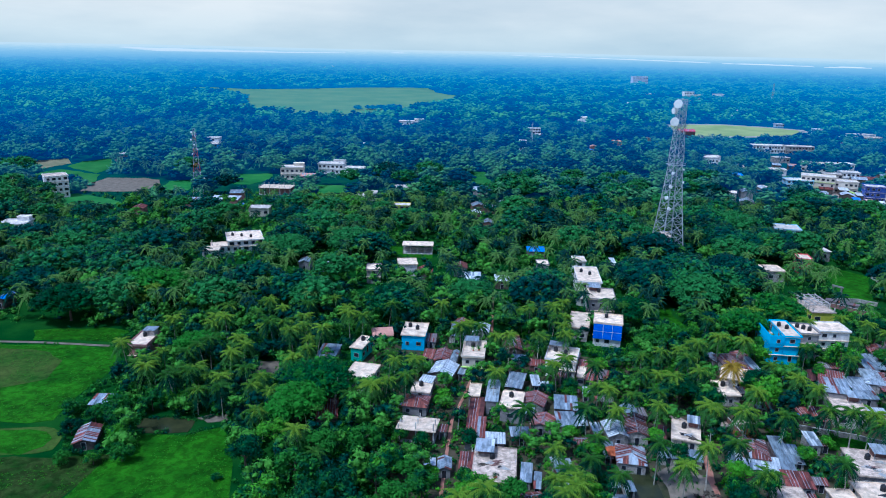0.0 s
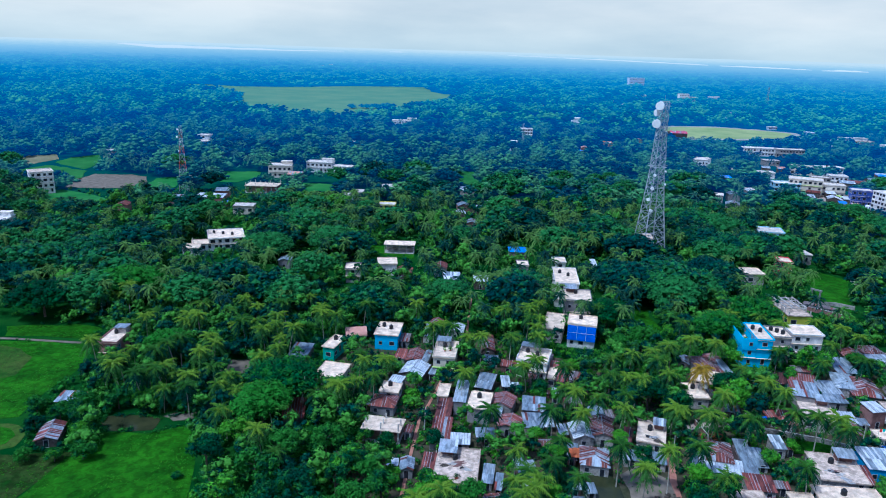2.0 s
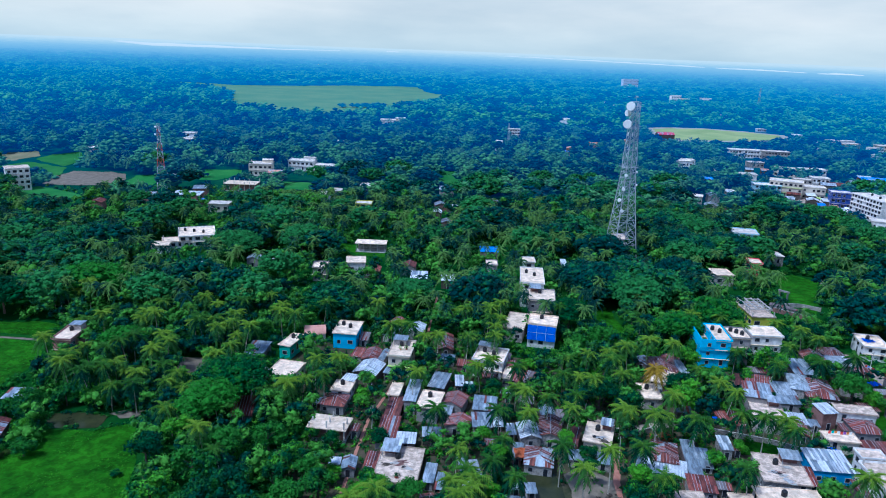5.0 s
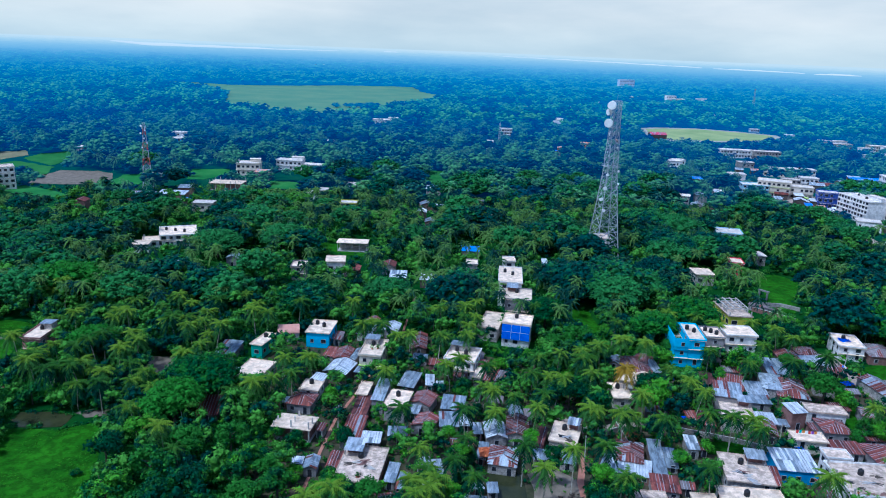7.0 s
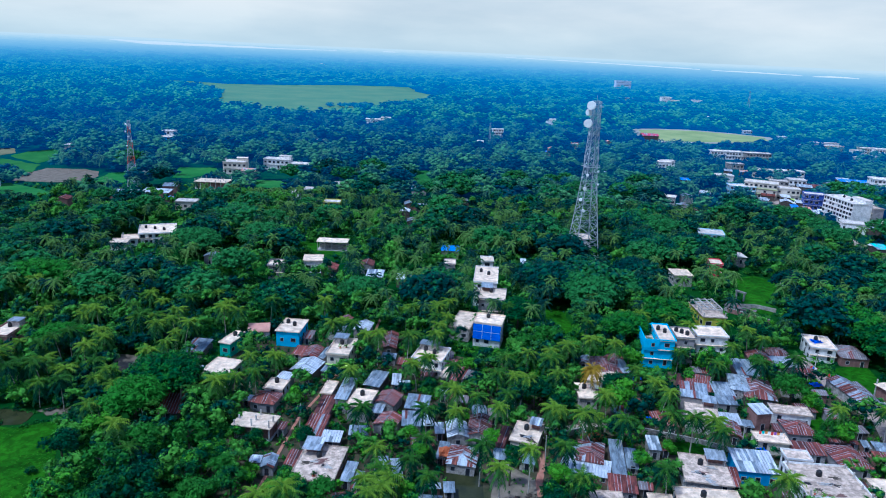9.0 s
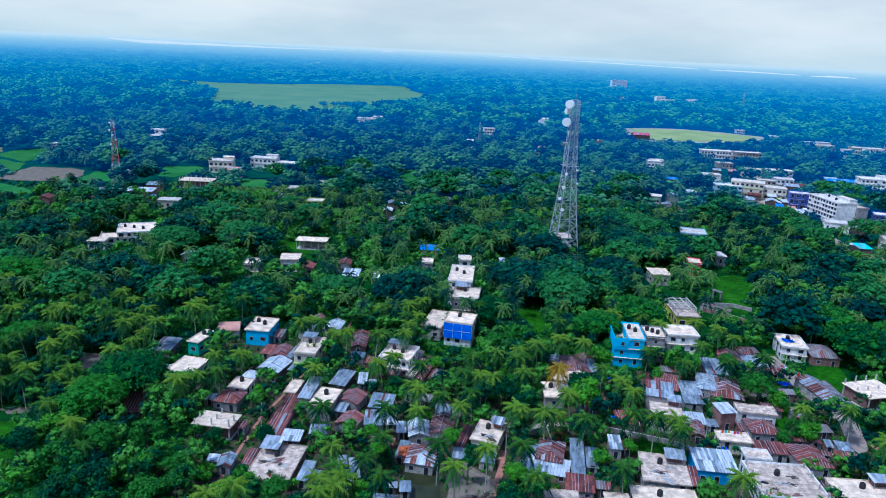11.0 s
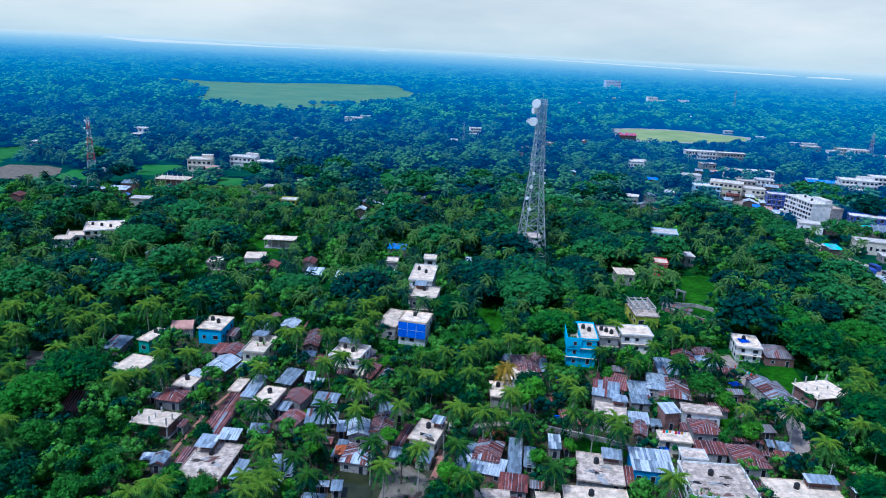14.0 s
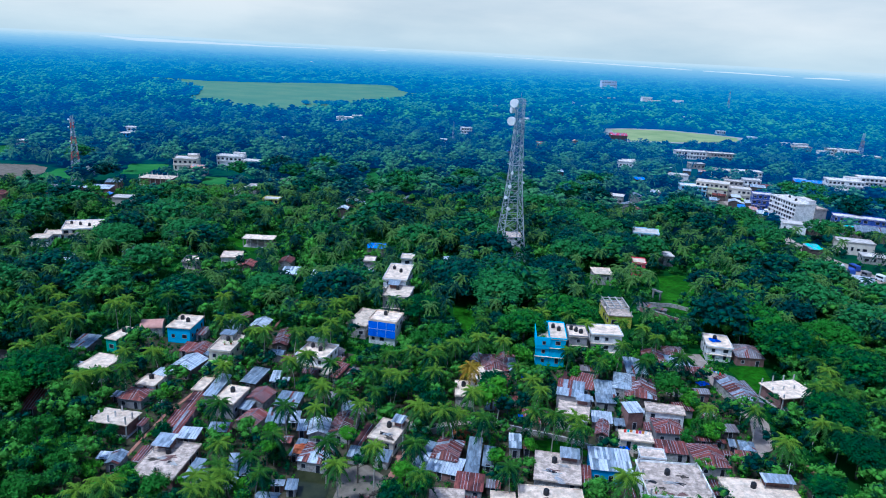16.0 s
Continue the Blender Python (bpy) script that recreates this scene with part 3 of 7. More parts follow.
# ---- houses ----
def window_mesh(w, h, joined=False):
    """A window that faces -y: one ring of frame with a sill, and a dark pane set back in it; joined: both in one mesh."""
    t, bm = 0.1, bmesh.new()
    rings = []
    for yy, g in ((0.02, t), (-0.07, t), (-0.07, 0), (-0.03 if joined else 0.02, 0)):
        rings.append([bm.verts.new(p) for p in ((-w / 2 - g, yy, -g), (w / 2 + g, yy, -g), (w / 2 + g, yy, h + g), (-w / 2 - g, yy, h + g))])
    for a, b in zip(rings, rings[1:]):
        for k in range(4):
            bm.faces.new((a[k], a[(k + 1) % 4], b[(k + 1) % 4], b[k]))
    if joined:
        bm.faces.new(rings[3]).material_index = 1
    bmesh.ops.recalc_face_normals(bm, faces=bm.faces)
    me, pane = bpy.data.meshes.new("window"), None
    bm.to_mesh(me)
    bm.free()
    me.materials.append(FRAME)
    me.materials.append(GLASS)
    if not joined:
        pane = bpy.data.meshes.new("pane")
        bm = box(-w / 2, -0.02, 0, w / 2, 0.03, h)
        bm.to_mesh(pane)
        bm.free()
        pane.materials.append(GLASS)
    return me, pane


WINDOWS = {"wide": window_mesh(1.5, 1.2), "square": window_mesh(1.0, 1.1), "door": window_mesh(1.0, 2.0)}
FAR_WINDOWS = {"wide": window_mesh(2.0, 1.5, True), "square": window_mesh(1.5, 1.4, True), "door": window_mesh(1.1, 2.0, True)}


def put_windows(house, w, d, z0, far, kinds, sides="fb", seed=0):
    rnd = random.Random(seed)
    for side in sides:
        span = w if side in "fb" else d
        n = max(1, int(span / 3.0))
        for i in range(n):
            if rnd.random() < 0.12:
                continue
            u = -span / 2 + span * (i + 0.5) / n
            me, pane = (FAR_WINDOWS if far else WINDOWS)[kinds[(i + seed) % len(kinds)]]
            m = {"f": pose(u, -d / 2 - 0.003, z0, 0, 0, 0), "b": pose(u, d / 2 + 0.003, z0, 0, 0, 180), "l": pose(-w / 2 - 0.003, u, z0, 0, 0, -90), "r": pose(w / 2 + 0.003, u, z0, 0, 0, 90)}[side]
            win = part("window", me, None, house, at=m)
            if pane:
                part("pane", pane, None, win)


def water_tank(x, y, z, s=1.0):
    t = thing("water_tank", x, y, z, random.uniform(0, 90), "black plastic water tank standing on a flat roof", "water tank", "roof water tanks")
    r = 0.58 * s
    part("body", lathe([(r, 0), (r, 0.3), (r * 1.04, 0.34), (r, 0.4), (r, 0.75), (r * 1.04, 0.8), (r, 0.86), (r, 1.1), (r * 0.75, 1.32), (r * 0.35, 1.42)], 12), TANK, t)
    part("lid", lathe([(r * 0.36, 1.40), (r * 0.36, 1.52), (r * 0.2, 1.56)], 10), TANK, t)


WORDS = {"white_wall": "white limewashed", "pale_wall": "pale rendered", "grey_wall": "grey unpainted", "cream_wall": "cream painted", "pink_wall": "faded pink", "brick_wall": "brown brick", "blue_wall": "blue painted", "sky_wall": "bright sky-blue", "tarp_wall": "blue-sheeted", "navy_wall": "navy blue", "lightblue_wall": "light blue", "green_wall": "green painted", "yellow_wall": "yellow painted", "orange_wall": "orange painted", "red_wall": "red painted", "school_wall": "tan rendered", "haze_wall": "haze-blued grey"}
COUNT = ("", "one-storey", "two-storey", "three-storey", "four-storey", "five-storey")


def flat_house(x, y, turn, w, d, h, storeys, wall, tanks=0, room=0, bands=0, stained=0, columns=0, tarp=0, laundry=0):
    """A concrete house with a flat roof, parapet, sunshades, windows, and what stands on its roof."""
    rnd = random.Random(int(x * 31 + y * 17))
    near = y < 330
    HOUSES.append((x, y, turn, w, d, h))
    if wall in ("tarp_wall", "sky_wall", "blue_wall", "yellow_wall", "green_wall") and y < 330:
        SHOWN.append((x, y, w, d, h))
    ho = thing("house", x, y, 0, turn, f"{COUNT[storeys]} {WORDS[wall]} concrete house with a {'stained ' if stained else 'pale '}flat roof", "house")
    part("wall", box(-w / 2, -d / 2, -0.2, w / 2, d / 2, h - 0.16), WALLS["white_wall" if wall == "tarp_wall" else wall], ho)
    e = 0.35
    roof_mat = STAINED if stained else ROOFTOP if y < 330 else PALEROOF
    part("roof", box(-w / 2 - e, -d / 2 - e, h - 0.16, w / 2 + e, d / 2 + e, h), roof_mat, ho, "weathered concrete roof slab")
    bm, p, q = bmesh.new(), 0.14, 0.45 if storeys > 1 else 0.22
    for a in ((-w / 2 - e, -d / 2 - e, w / 2 + e, -d / 2 - e + p), (-w / 2 - e, d / 2 + e - p, w / 2 + e, d / 2 + e), (-w / 2 - e, -d / 2 - e + p, -w / 2 - e + p, d / 2 + e - p), (w / 2 + e - p, -d / 2 - e + p, w / 2 + e, d / 2 + e - p)):
        add_box(bm, a[0], a[1], h, a[2], a[3], h + q)
    part("parapet", bm, WALLS[wall] if storeys > 1 and wall not in ("tarp_wall", "brick_wall", "blue_wall") else roof_mat, ho)
    sh = h / storeys
    for k in range(storeys):
        put_windows(ho, w, d, k * sh + sh * 0.34, y > 250, ("wide", "square") if k else ("wide", "door", "square"), "flr" if near else "fl" if y < 620 else "f", int(x * 7 + y * 3) + k)
        if k:
            part("sunshade", box(-w / 2 - 0.3, -d / 2 - 0.5, k * sh - 0.06, w / 2 + 0.3, -d / 2 - 0.004, k * sh + 0.06), WALLS["lime_trim"] if bands else roof_mat, ho)
    if wall == "tarp_wall":
        for i in range(1, 3):
            part("batten", box(-w / 2 + w * i / 3 - 0.05, -d / 2 - 0.62, h * 0.36, -w / 2 + w * i / 3 + 0.05, -d / 2 - 0.56, h - 0.2), DISH, ho)
        part("batten", box(-w / 2, -d / 2 - 0.66, h * 0.67, w / 2, -d / 2 - 0.622, h * 0.67 + 0.1), DISH, ho)
        part("sheeting", box(-w / 2 - 0.1, -d / 2 - 0.56, h * 0.35, w / 2 + 0.1, -d / 2 - 0.503, h - 0.2), TARP, ho, "bright blue sheeting over the front")
    if room == 1:
        low = y < 230
        rw, rd, rh = (w * 0.6, d * 0.3, 1.9) if low else (w * 0.45, d * 0.36, 2.3)
        ox, oy = rnd.choice((-1, 1)) * (w / 2 - rw / 2 - 0.3), d / 2 - rd / 2 - 0.3
        part("stair_room", box(ox - rw / 2, oy - rd / 2, h + 0.002, ox + rw / 2, oy + rd / 2, h + rh), WALLS["pale_wall" if low or wall == "brick_wall" else wall], ho)
        part("stair_roof", box(ox - rw / 2 - 0.3, oy - rd / 2 - 0.3, h + rh + 0.002, ox + rw / 2 + 0.3, oy + rd / 2 + 0.3, h + rh + 0.12), SHEETS["grey"] if low else roof_mat, ho)
    if room == 2:
        rw, rd = w * 0.42, d * 0.32
        ox, oy = (w / 2 - rw / 2 - 0.2) * (1 if int(x) % 2 == 0 else -1), d / 2 - rd / 2 - 0.2
        for sx in (-1, 1):
            for sy in (-1, 1):
                part("post", box(ox + sx * rw * 0.46 - 0.06, oy + sy * rd * 0.46 - 0.06, h + 0.002, ox + sx * rw * 0.46 + 0.06, oy + sy * rd * 0.46 + 0.06, h + 2.0 + 0.0), FRAME, ho)
        part("back_screen", box(ox - rw * 0.42, oy - rd * 0.1, h + 0.002, ox + rw * 0.42, oy + rd * 0.42, h + 1.7), WALLS["brick_wall"], ho)
        sheet_roof("shelter_roof", ho, rw + 0.5, rd + 0.6, h + 2.0, "silver", "shed", rnd, (ox, oy))
    for k in range(tanks):
        f = (k + 0.7) / (tanks + 0.4)
        lx, ly = -w / 2 + w * f * 0.85, d * (0.22 - 0.2 * k) * 0.8
        c, s = math.cos(radians(turn)), math.sin(radians(turn))
        water_tank(x + c * lx - s * ly, y + s * lx + c * ly, h + 0.002, 1.1 if near else 1.3)
    if columns:
        for i in range(4):
            for sx, sy in ((-1, i / 3 * 2 - 1), (1, i / 3 * 2 - 1)):
                part("column_stub", box(sx * w * 0.47 - 0.16, sy * d * 0.47 - 0.16, h + 0.004, sx * w * 0.47 + 0.16, sy * d * 0.47 + 0.16, h + rnd.uniform(0.9, 1.8)), CONCRETE, ho)
    if tarp:
        tp = thing("tarpaulin", x - 0.8, y + 0.5, h + 0.01, turn + 20, "crumpled blue tarpaulin lying on the roof", "tarpaulin")
        bm = bmesh.new()
        g = [[bm.verts.new((i * 0.55 - 1.6, j * 0.5 - 1.5, 0.08 + 0.5 * abs(math.sin(i * 1.3 + j)) * rnd.random())) for j in range(7)] for i in range(7)]
        for i in range(6):
            for j in range(6):
                bm.faces.new((g[i][j], g[i + 1][j], g[i + 1][j + 1], g[i][j + 1]))
        bmesh.ops.solidify(bm, geom=bm.faces[:], thickness=0.06)
        part("sheet", bm, TARP, tp)
    if laundry:
        ln = thing("washing_line", x, y, h + 0.002, turn, "washing line with coloured clothes above the roof", "washing line")
        for sx in (-1, 1):
            part("pole", bar((sx * w * 0.42, 0, 0), (sx * w * 0.42, 0, 1.7), 0.04), FRAME, ln)
        part("line", bar((-w * 0.42, 0, 1.62), (w * 0.42, 0, 1.62), 0.012), FRAME, ln)
        for k in range(8):
            u = -w * 0.36 + k * w * 0.095
            part("cloth", box(u - 0.3, -0.03, 0.75 + rnd.random() * 0.25, u + 0.3, 0.03, 1.64), CLOTH[("red", "teal", "orange", "white", "red", "violet", "orange", "white")[k]], ln)
    return ho


def sheet_roof(name, parent, w, d, h, colour, form, rnd, at=(0, 0), patch=0):
    """Roof of overlapping corrugated sheets, each a thin slab of its own, joined into one part."""
    rise = 0.0
    slopes = []
    if form == "shed":
        rise = d * 0.1
        slopes = [((-w / 2, -d / 2, h - rise * 0.5), (w / 2, -d / 2, h - rise * 0.5), (w / 2, d / 2, h + rise * 0.5), (-w / 2, d / 2, h + rise * 0.5))]
    elif form == "gable":
        rise = min(w, d) * 0.15
        if w >= d:
            slopes = [((-w / 2, -d / 2, h - 0.2), (w / 2, -d / 2, h - 0.2), (w / 2, 0, h + rise), (-w / 2, 0, h + rise)), ((w / 2, d / 2, h - 0.2), (-w / 2, d / 2, h - 0.2), (-w / 2, 0, h + rise), (w / 2, 0, h + rise))]
        else:
            slopes = [((-w / 2, d / 2, h - 0.2), (-w / 2, -d / 2, h - 0.2), (0, -d / 2, h + rise), (0, d / 2, h + rise)), ((w / 2, -d / 2, h - 0.2), (w / 2, d / 2, h - 0.2), (0, d / 2, h + rise), (0, -d / 2, h + rise))]
    else:
        rise, k = min(w, d) * 0.17, min(w, d) * 0.42
        a, b = ((-w / 2 + k, 0), (w / 2 - k, 0)) if w >= d else ((0, -d / 2 + k), (0, d / 2 - k))
        P, Q2 = (a[0], a[1], h + rise), (b[0], b[1], h + rise)
        c = [(-w / 2, -d / 2, h - 0.2), (w / 2, -d / 2, h - 0.2), (w / 2, d / 2, h - 0.2), (-w / 2, d / 2, h - 0.2)]
        slopes = [(c[0], c[1], Q2, P), (c[2], c[3], P, Q2), (c[3], c[0], P, P), (c[1], c[2], Q2, Q2)] if w >= d else [(c[0], c[1], P, P), (c[2], c[3], Q2, Q2), (c[3], c[0], P, Q2), (c[1], c[2], Q2, P)]
    own = len(slopes) and parent.location.y < 160 and name == "roof"
    mats = [SHEETS["rust" if colour == "stripe" else colour], SHEETS["silver" if colour in ("rust", "darkrust", "stripe", "brown") else "rust"]]
    worn = colour in ("rust", "darkrust", "stripe", "brown")
    mats += [SHEETS["darkrust" if colour == "rust" else "rust"] if worn else SHEETS["grey" if colour != "grey" else "silver"], SHEETS["redrust"] if worn else SHEETS["silver" if colour in ("white", "blue", "teal", "salmon", "crimson") else "white" if colour == "silver" else "rust"]]
    share = rnd.uniform(0.05, 0.35)
    seams = bmesh.new() if parent.location.y < 232 and name == "roof" else None
    if own:
        roof = new(name)
        roof.parent = parent
        tagged(roof, f"{'patched ' if patch else ''}corrugated sheet roof")
    bm = bmesh.new()
    for p0, p1, p2, p3 in slopes:
        p0, p1, p2, p3 = (Vector(p) + Vector((at[0], at[1], 0)) for p in (p0, p1, p2, p3))
        eave = p1 - p0
        fa, fb = (p3 - p0).dot(eave) / eave.length_squared, (p2 - p0).dot(eave) / eave.length_squared
        climb = (p3 - p0) - eave * fa
        up = eave.cross(climb).normalized()
        n = max(2, round(eave.length / 0.7))
        top = lambda f: f / fa if f < fa else (1 - f) / (1 - fb) if f > fb and fb < 1 else 1.0
        rows = 2 if climb.length > 4.6 and form != "hip" else 1
        for i in range(n):
            for r in range(rows):
                f0, f1 = i / n, min(1, (i + 1) / n + 0.012)
                c = [p0 + eave * f + climb * (g * min(1, max(0.02, top(f)))) for f, g in ((f0, r / rows - (0.03 if r else 0)), (f1, r / rows - (0.03 if r else 0)), (f1, (r + 1) / rows), (f0, (r + 1) / rows))]
                z = up * (0.012 * (i % 2) + 0.025 * r + rnd.random() * 0.03)
                tip = up * (rnd.random() * 0.04)
                lo = [q + z + (tip if k < 2 else up * 0) for k, q in enumerate(c)]
                other = (colour == "stripe" and rnd.random() < 0.4) or (patch and rnd.random() < 0.22)
                pick = 1 if other else (2 if rnd.random() < 0.6 else 3) if rnd.random() < share else 0
                v = [bm.verts.new(q) for q in lo] + [bm.verts.new(q + up * 0.03) for q in lo]
                for fc in BOX_F:
                    bm.faces.new([v[k] for k in fc]).material_index = pick
                if seams and r == rows - 1 and i and rnd.random() < 0.75:
                    a, b = p0 + eave * f0 + up * 0.07, p0 + eave * f0 + climb * min(1, max(0.02, top(f0))) + up * 0.07
                    add_bar(seams, a, b, 0.06)
                if own:
                    part("sheet", bm, mats[pick], roof)
                    roof.children[-1].data.polygons.foreach_set("material_index", [0] * 6)
                    bm = bmesh.new()
    if seams:
        tagged(part("roof_seam", seams, SHEETS["silver" if worn else "grey"], roof if own else parent), kind="stuff")
    if own:
        bm.free()
    else:
        ob = part(name, bm, mats[0], parent, "corrugated sheet roof")
        for m in mats[1:]:
            ob.data.materials.append(m)
        tagged(ob, kind="stuff")
    return rise


SHEETWORDS = {"rust": "rust-red", "darkrust": "dark rusted", "grey": "grey", "silver": "silver zinc", "white": "pale new zinc", "blue": "blue", "teal": "teal", "salmon": "salmon pink", "crimson": "crimson painted", "stripe": "rust and silver striped", "brown": "dull brown"}


def tin_house(x, y, turn, w, d, h, colour, shed=0, hip=0, patch=0, wall=""):
    """A low house with a roof of corrugated sheets over rendered or sheeted walls."""
    rnd = random.Random(int(x * 13 + y * 29))
    HOUSES.append((x, y, turn, w, d, h))
    ho = thing("tin_roofed_house", x, y, 0, turn, f"low house with a {SHEETWORDS[colour]} corrugated {'lean-to' if shed else 'hipped' if hip else 'gabled'} roof", "house")
    wall = wall or rnd.choice(("grey_wall", "plank_wall", "brick_wall", "plank_wall", "pale_wall", "sheet_wall"))
    i = 0.3
    form = "shed" if shed else "hip" if hip else "gable"
    part("wall", box(-w / 2 + i, -d / 2 + i, -0.2, w / 2 - i, d / 2 - i, h - 0.32 - (d * 0.05 if shed else 0)), WALLS[wall], ho)
    rise = sheet_roof("roof", ho, w, d, h, colour, form, rnd, patch=patch)
    if form == "gable" and min(w, d) > 3:
        long_x = w >= d
        for s in (-1, 1):
            bm = bmesh.new()
            half = (d if long_x else w) / 2 - i
            e = ((w if long_x else d) / 2 - i) * s
            top = h + rise - 0.15
            pts = [(e, -half, h - 0.36), (e, half, h - 0.36), (e, 0, top)] if long_x else [(-half, e, h - 0.36), (half, e, h - 0.36), (0, e, top)]
            inn = [(p[0] - (0.12 * s if long_x else 0), p[1] - (0 if long_x else 0.12 * s), p[2]) for p in pts]
            a, b = [bm.verts.new(p) for p in pts], [bm.verts.new(p) for p in inn]
            bm.faces.new(a), bm.faces.new(b[::-1])
            for k in range(3):
                bm.faces.new((a[k], b[k], b[(k + 1) % 3], a[(k + 1) % 3]))
            bmesh.ops.recalc_face_normals(bm, faces=bm.faces)
            part("gable_wall", bm, WALLS[wall], ho)
        q = (w if long_x else d) / 2
        part("ridge_cap", bar((-q, 0, h + rise + 0.03), (q, 0, h + rise + 0.03), 0.1, 5) if long_x else bar((0, -q, h + rise + 0.03), (0, q, h + rise + 0.03), 0.1, 5), SHEETS["grey"], ho)
    if y < 330:
        n = max(1, int(w / 3.2))
        for k in range(n):
            me, pane = WINDOWS["door" if k == n // 2 else "square"]
            win = part("door" if k == n // 2 else "window", me, None, ho, at=pose(-w / 2 + w * (k + 0.5) / n, -d / 2 + i - 0.003, 0.05 if k == n // 2 else 0.9))
            part("pane", pane, None, win)
    return ho


def frame_house(x, y, turn, w, d, h, openwork=0):
    """An unfinished house: slab on columns, brick infill, and column stubs above the roof."""
    rnd = random.Random(int(x * 5 + y * 3))
    HOUSES.append((x, y, turn, w, d, h))
    ho = thing("unfinished_house", x, y, 0, turn, "unfinished concrete house with bare columns above its slab", "house")
    part("roof_slab", box(-w / 2 - 0.4, -d / 2 - 0.4, h - 0.22, w / 2 + 0.4, d / 2 + 0.4, h), ROOFTOP, ho)
    part("floor_slab", box(-w / 2, -d / 2, -0.1, w / 2, d / 2, 0.3), CONCRETE, ho)
    part("infill_wall", box(-w / 2 + 0.4, d * 0.1 if openwork else -d / 2 + 1.2, 0.302, w / 2 - 0.4, d / 2 - 0.35, h - 0.222 if not openwork else h * 0.45), WALLS["pale_wall" if openwork else "brick_wall"], ho)
    nx, ny = max(3, int(w / 3.2) + 1), 3
    for i in range(nx):
        for j in range(ny):
            cx, cy = -w / 2 + 0.2 + (w - 0.4) * i / (nx - 1), -d / 2 + 0.2 + (d - 0.4) * j / (ny - 1)
            if j != 1:
                part("column", box(cx - 0.15, cy - 0.15, 0.302, cx + 0.15, cy + 0.15, h - 0.222), CONCRETE, ho)
            if not openwork and rnd.random() < 0.8:
                part("column_stub", box(cx - 0.15, cy - 0.15, h + 0.002, cx + 0.15, cy + 0.15, h + rnd.uniform(1.0, 2.2)), CONCRETE, ho)
    return ho


def vault_house(x, y, turn, w, d, h, colour):
    """A house under a barrel-vaulted sheet roof."""
    HOUSES.append((x, y, turn, w, d, h))
    ho = thing("vaulted_house", x, y, 0, turn, "low house under a salmon pink barrel-vaulted roof", "house")
    part("wall", box(-w / 2 + 0.2, -d / 2 + 0.2, -0.2, w / 2 - 0.2, d / 2 - 0.2, h - 0.8), WALLS["pale_wall"], ho)
    bm = bmesh.new()
    n, rows = 12, []
    for i in range(n + 1):
        a = math.pi * i / n
        yy, zz = -math.cos(a) * d / 2, h - 0.8 + math.sin(a) * 1.7
        rows.append([bm.verts.new((-w / 2, yy, zz)), bm.verts.new((w / 2, yy, zz))])
    for a, b in zip(rows, rows[1:]):
        bm.faces.new((a[0], a[1], b[1], b[0]))
    for s in (0, 1):
        bm.faces.new([r[s] for r in rows])
    bmesh.ops.recalc_face_normals(bm, faces=bm.faces)
    part("roof", bm, SHEETS[colour], ho, "curved salmon roof")
    return ho


tin_house(21.0, 128.0, 14, 5.1, 4.7, 2.5, 'rust')
flat_house(77.2, 130.3, -2, 7.0, 7.0, 3.3, 1, 'pale_wall', stained=1)
flat_house(89.4, 131.4, -2, 4.8, 5.6, 3.0, 1, 'pale_wall')
flat_house(99.8, 132.2, -3, 13.5, 7.5, 3.7, 1, 'cream_wall', tanks=1)
tin_house(29.3, 132.8, -9, 3.9, 3.9, 2.7, 'white', shed=1)
tin_house(43.2, 134.1, 4, 2.6, 3.7, 2.2, 'grey', shed=1)
tin_house(22.8, 134.8, -8, 1.8, 5.9, 2.4, 'grey', shed=1)
tin_house(20.5, 137.6, -7, 2.7, 6.9, 2.5, 'grey', shed=1)
flat_house(127.6, 137.7, -2, 13.8, 12.7, 6.2, 2, 'white_wall', tanks=1, stained=1, columns=1)
tin_house(82.3, 137.9, -7, 6.5, 6.0, 2.9, 'rust', shed=1)
flat_house(148.0, 139.2, -2, 15.9, 8.6, 3.5, 1, 'white_wall', tanks=1, room=2)
tin_house(28.5, 139.4, 12, 2.3, 9.1, 2.4, 'grey', shed=1)
flat_house(13.3, 139.7, -5, 9.5, 13.8, 3.0, 1, 'brick_wall', tanks=1, room=2, stained=1)
tin_house(1.6, 140.2, -0, 3.4, 5.3, 2.5, 'grey')
tin_house(165.3, 142.3, 4, 4.0, 6.3, 2.5, 'rust')
tin_house(162.1, 143.7, 1, 2.1, 3.5, 2.5, 'white', shed=1)
flat_house(102.8, 144.1, -8, 10.1, 11.2, 3.7, 1, 'pale_wall', tanks=1, room=2, stained=1)
tin_house(76.1, 144.7, -14, 9.9, 6.4, 2.5, 'white', shed=1)
tin_house(46.3, 146.1, -9, 7.1, 8.6, 2.9, 'stripe', hip=1)
tin_house(61.8, 147.1, -10, 4.0, 4.6, 2.4, 'grey', shed=1)
flat_house(125.4, 148.0, -5, 5.4, 3.7, 6.2, 2, 'white_wall', stained=1)
tin_house(55.7, 148.0, -6, 4.4, 4.3, 2.4, 'grey', shed=1)
tin_house(-87.3, 148.1, 15, 5.5, 8.7, 2.2, 'stripe')
tin_house(115.8, 148.4, -4, 9.8, 8.8, 3.9, 'white', shed=1, wall='blue_wall')
tin_house(71.7, 148.6, -23, 2.2, 10.2, 2.5, 'grey', shed=1)
tin_house(83.5, 148.9, -6, 3.4, 13.9, 2.7, 'grey', shed=1)
tin_house(77.3, 150.4, -13, 6.6, 9.7, 3.1, 'rust', hip=1, patch=1)
tin_house(14.0, 151.8, -2, 5.0, 4.7, 2.6, 'white', shed=1)
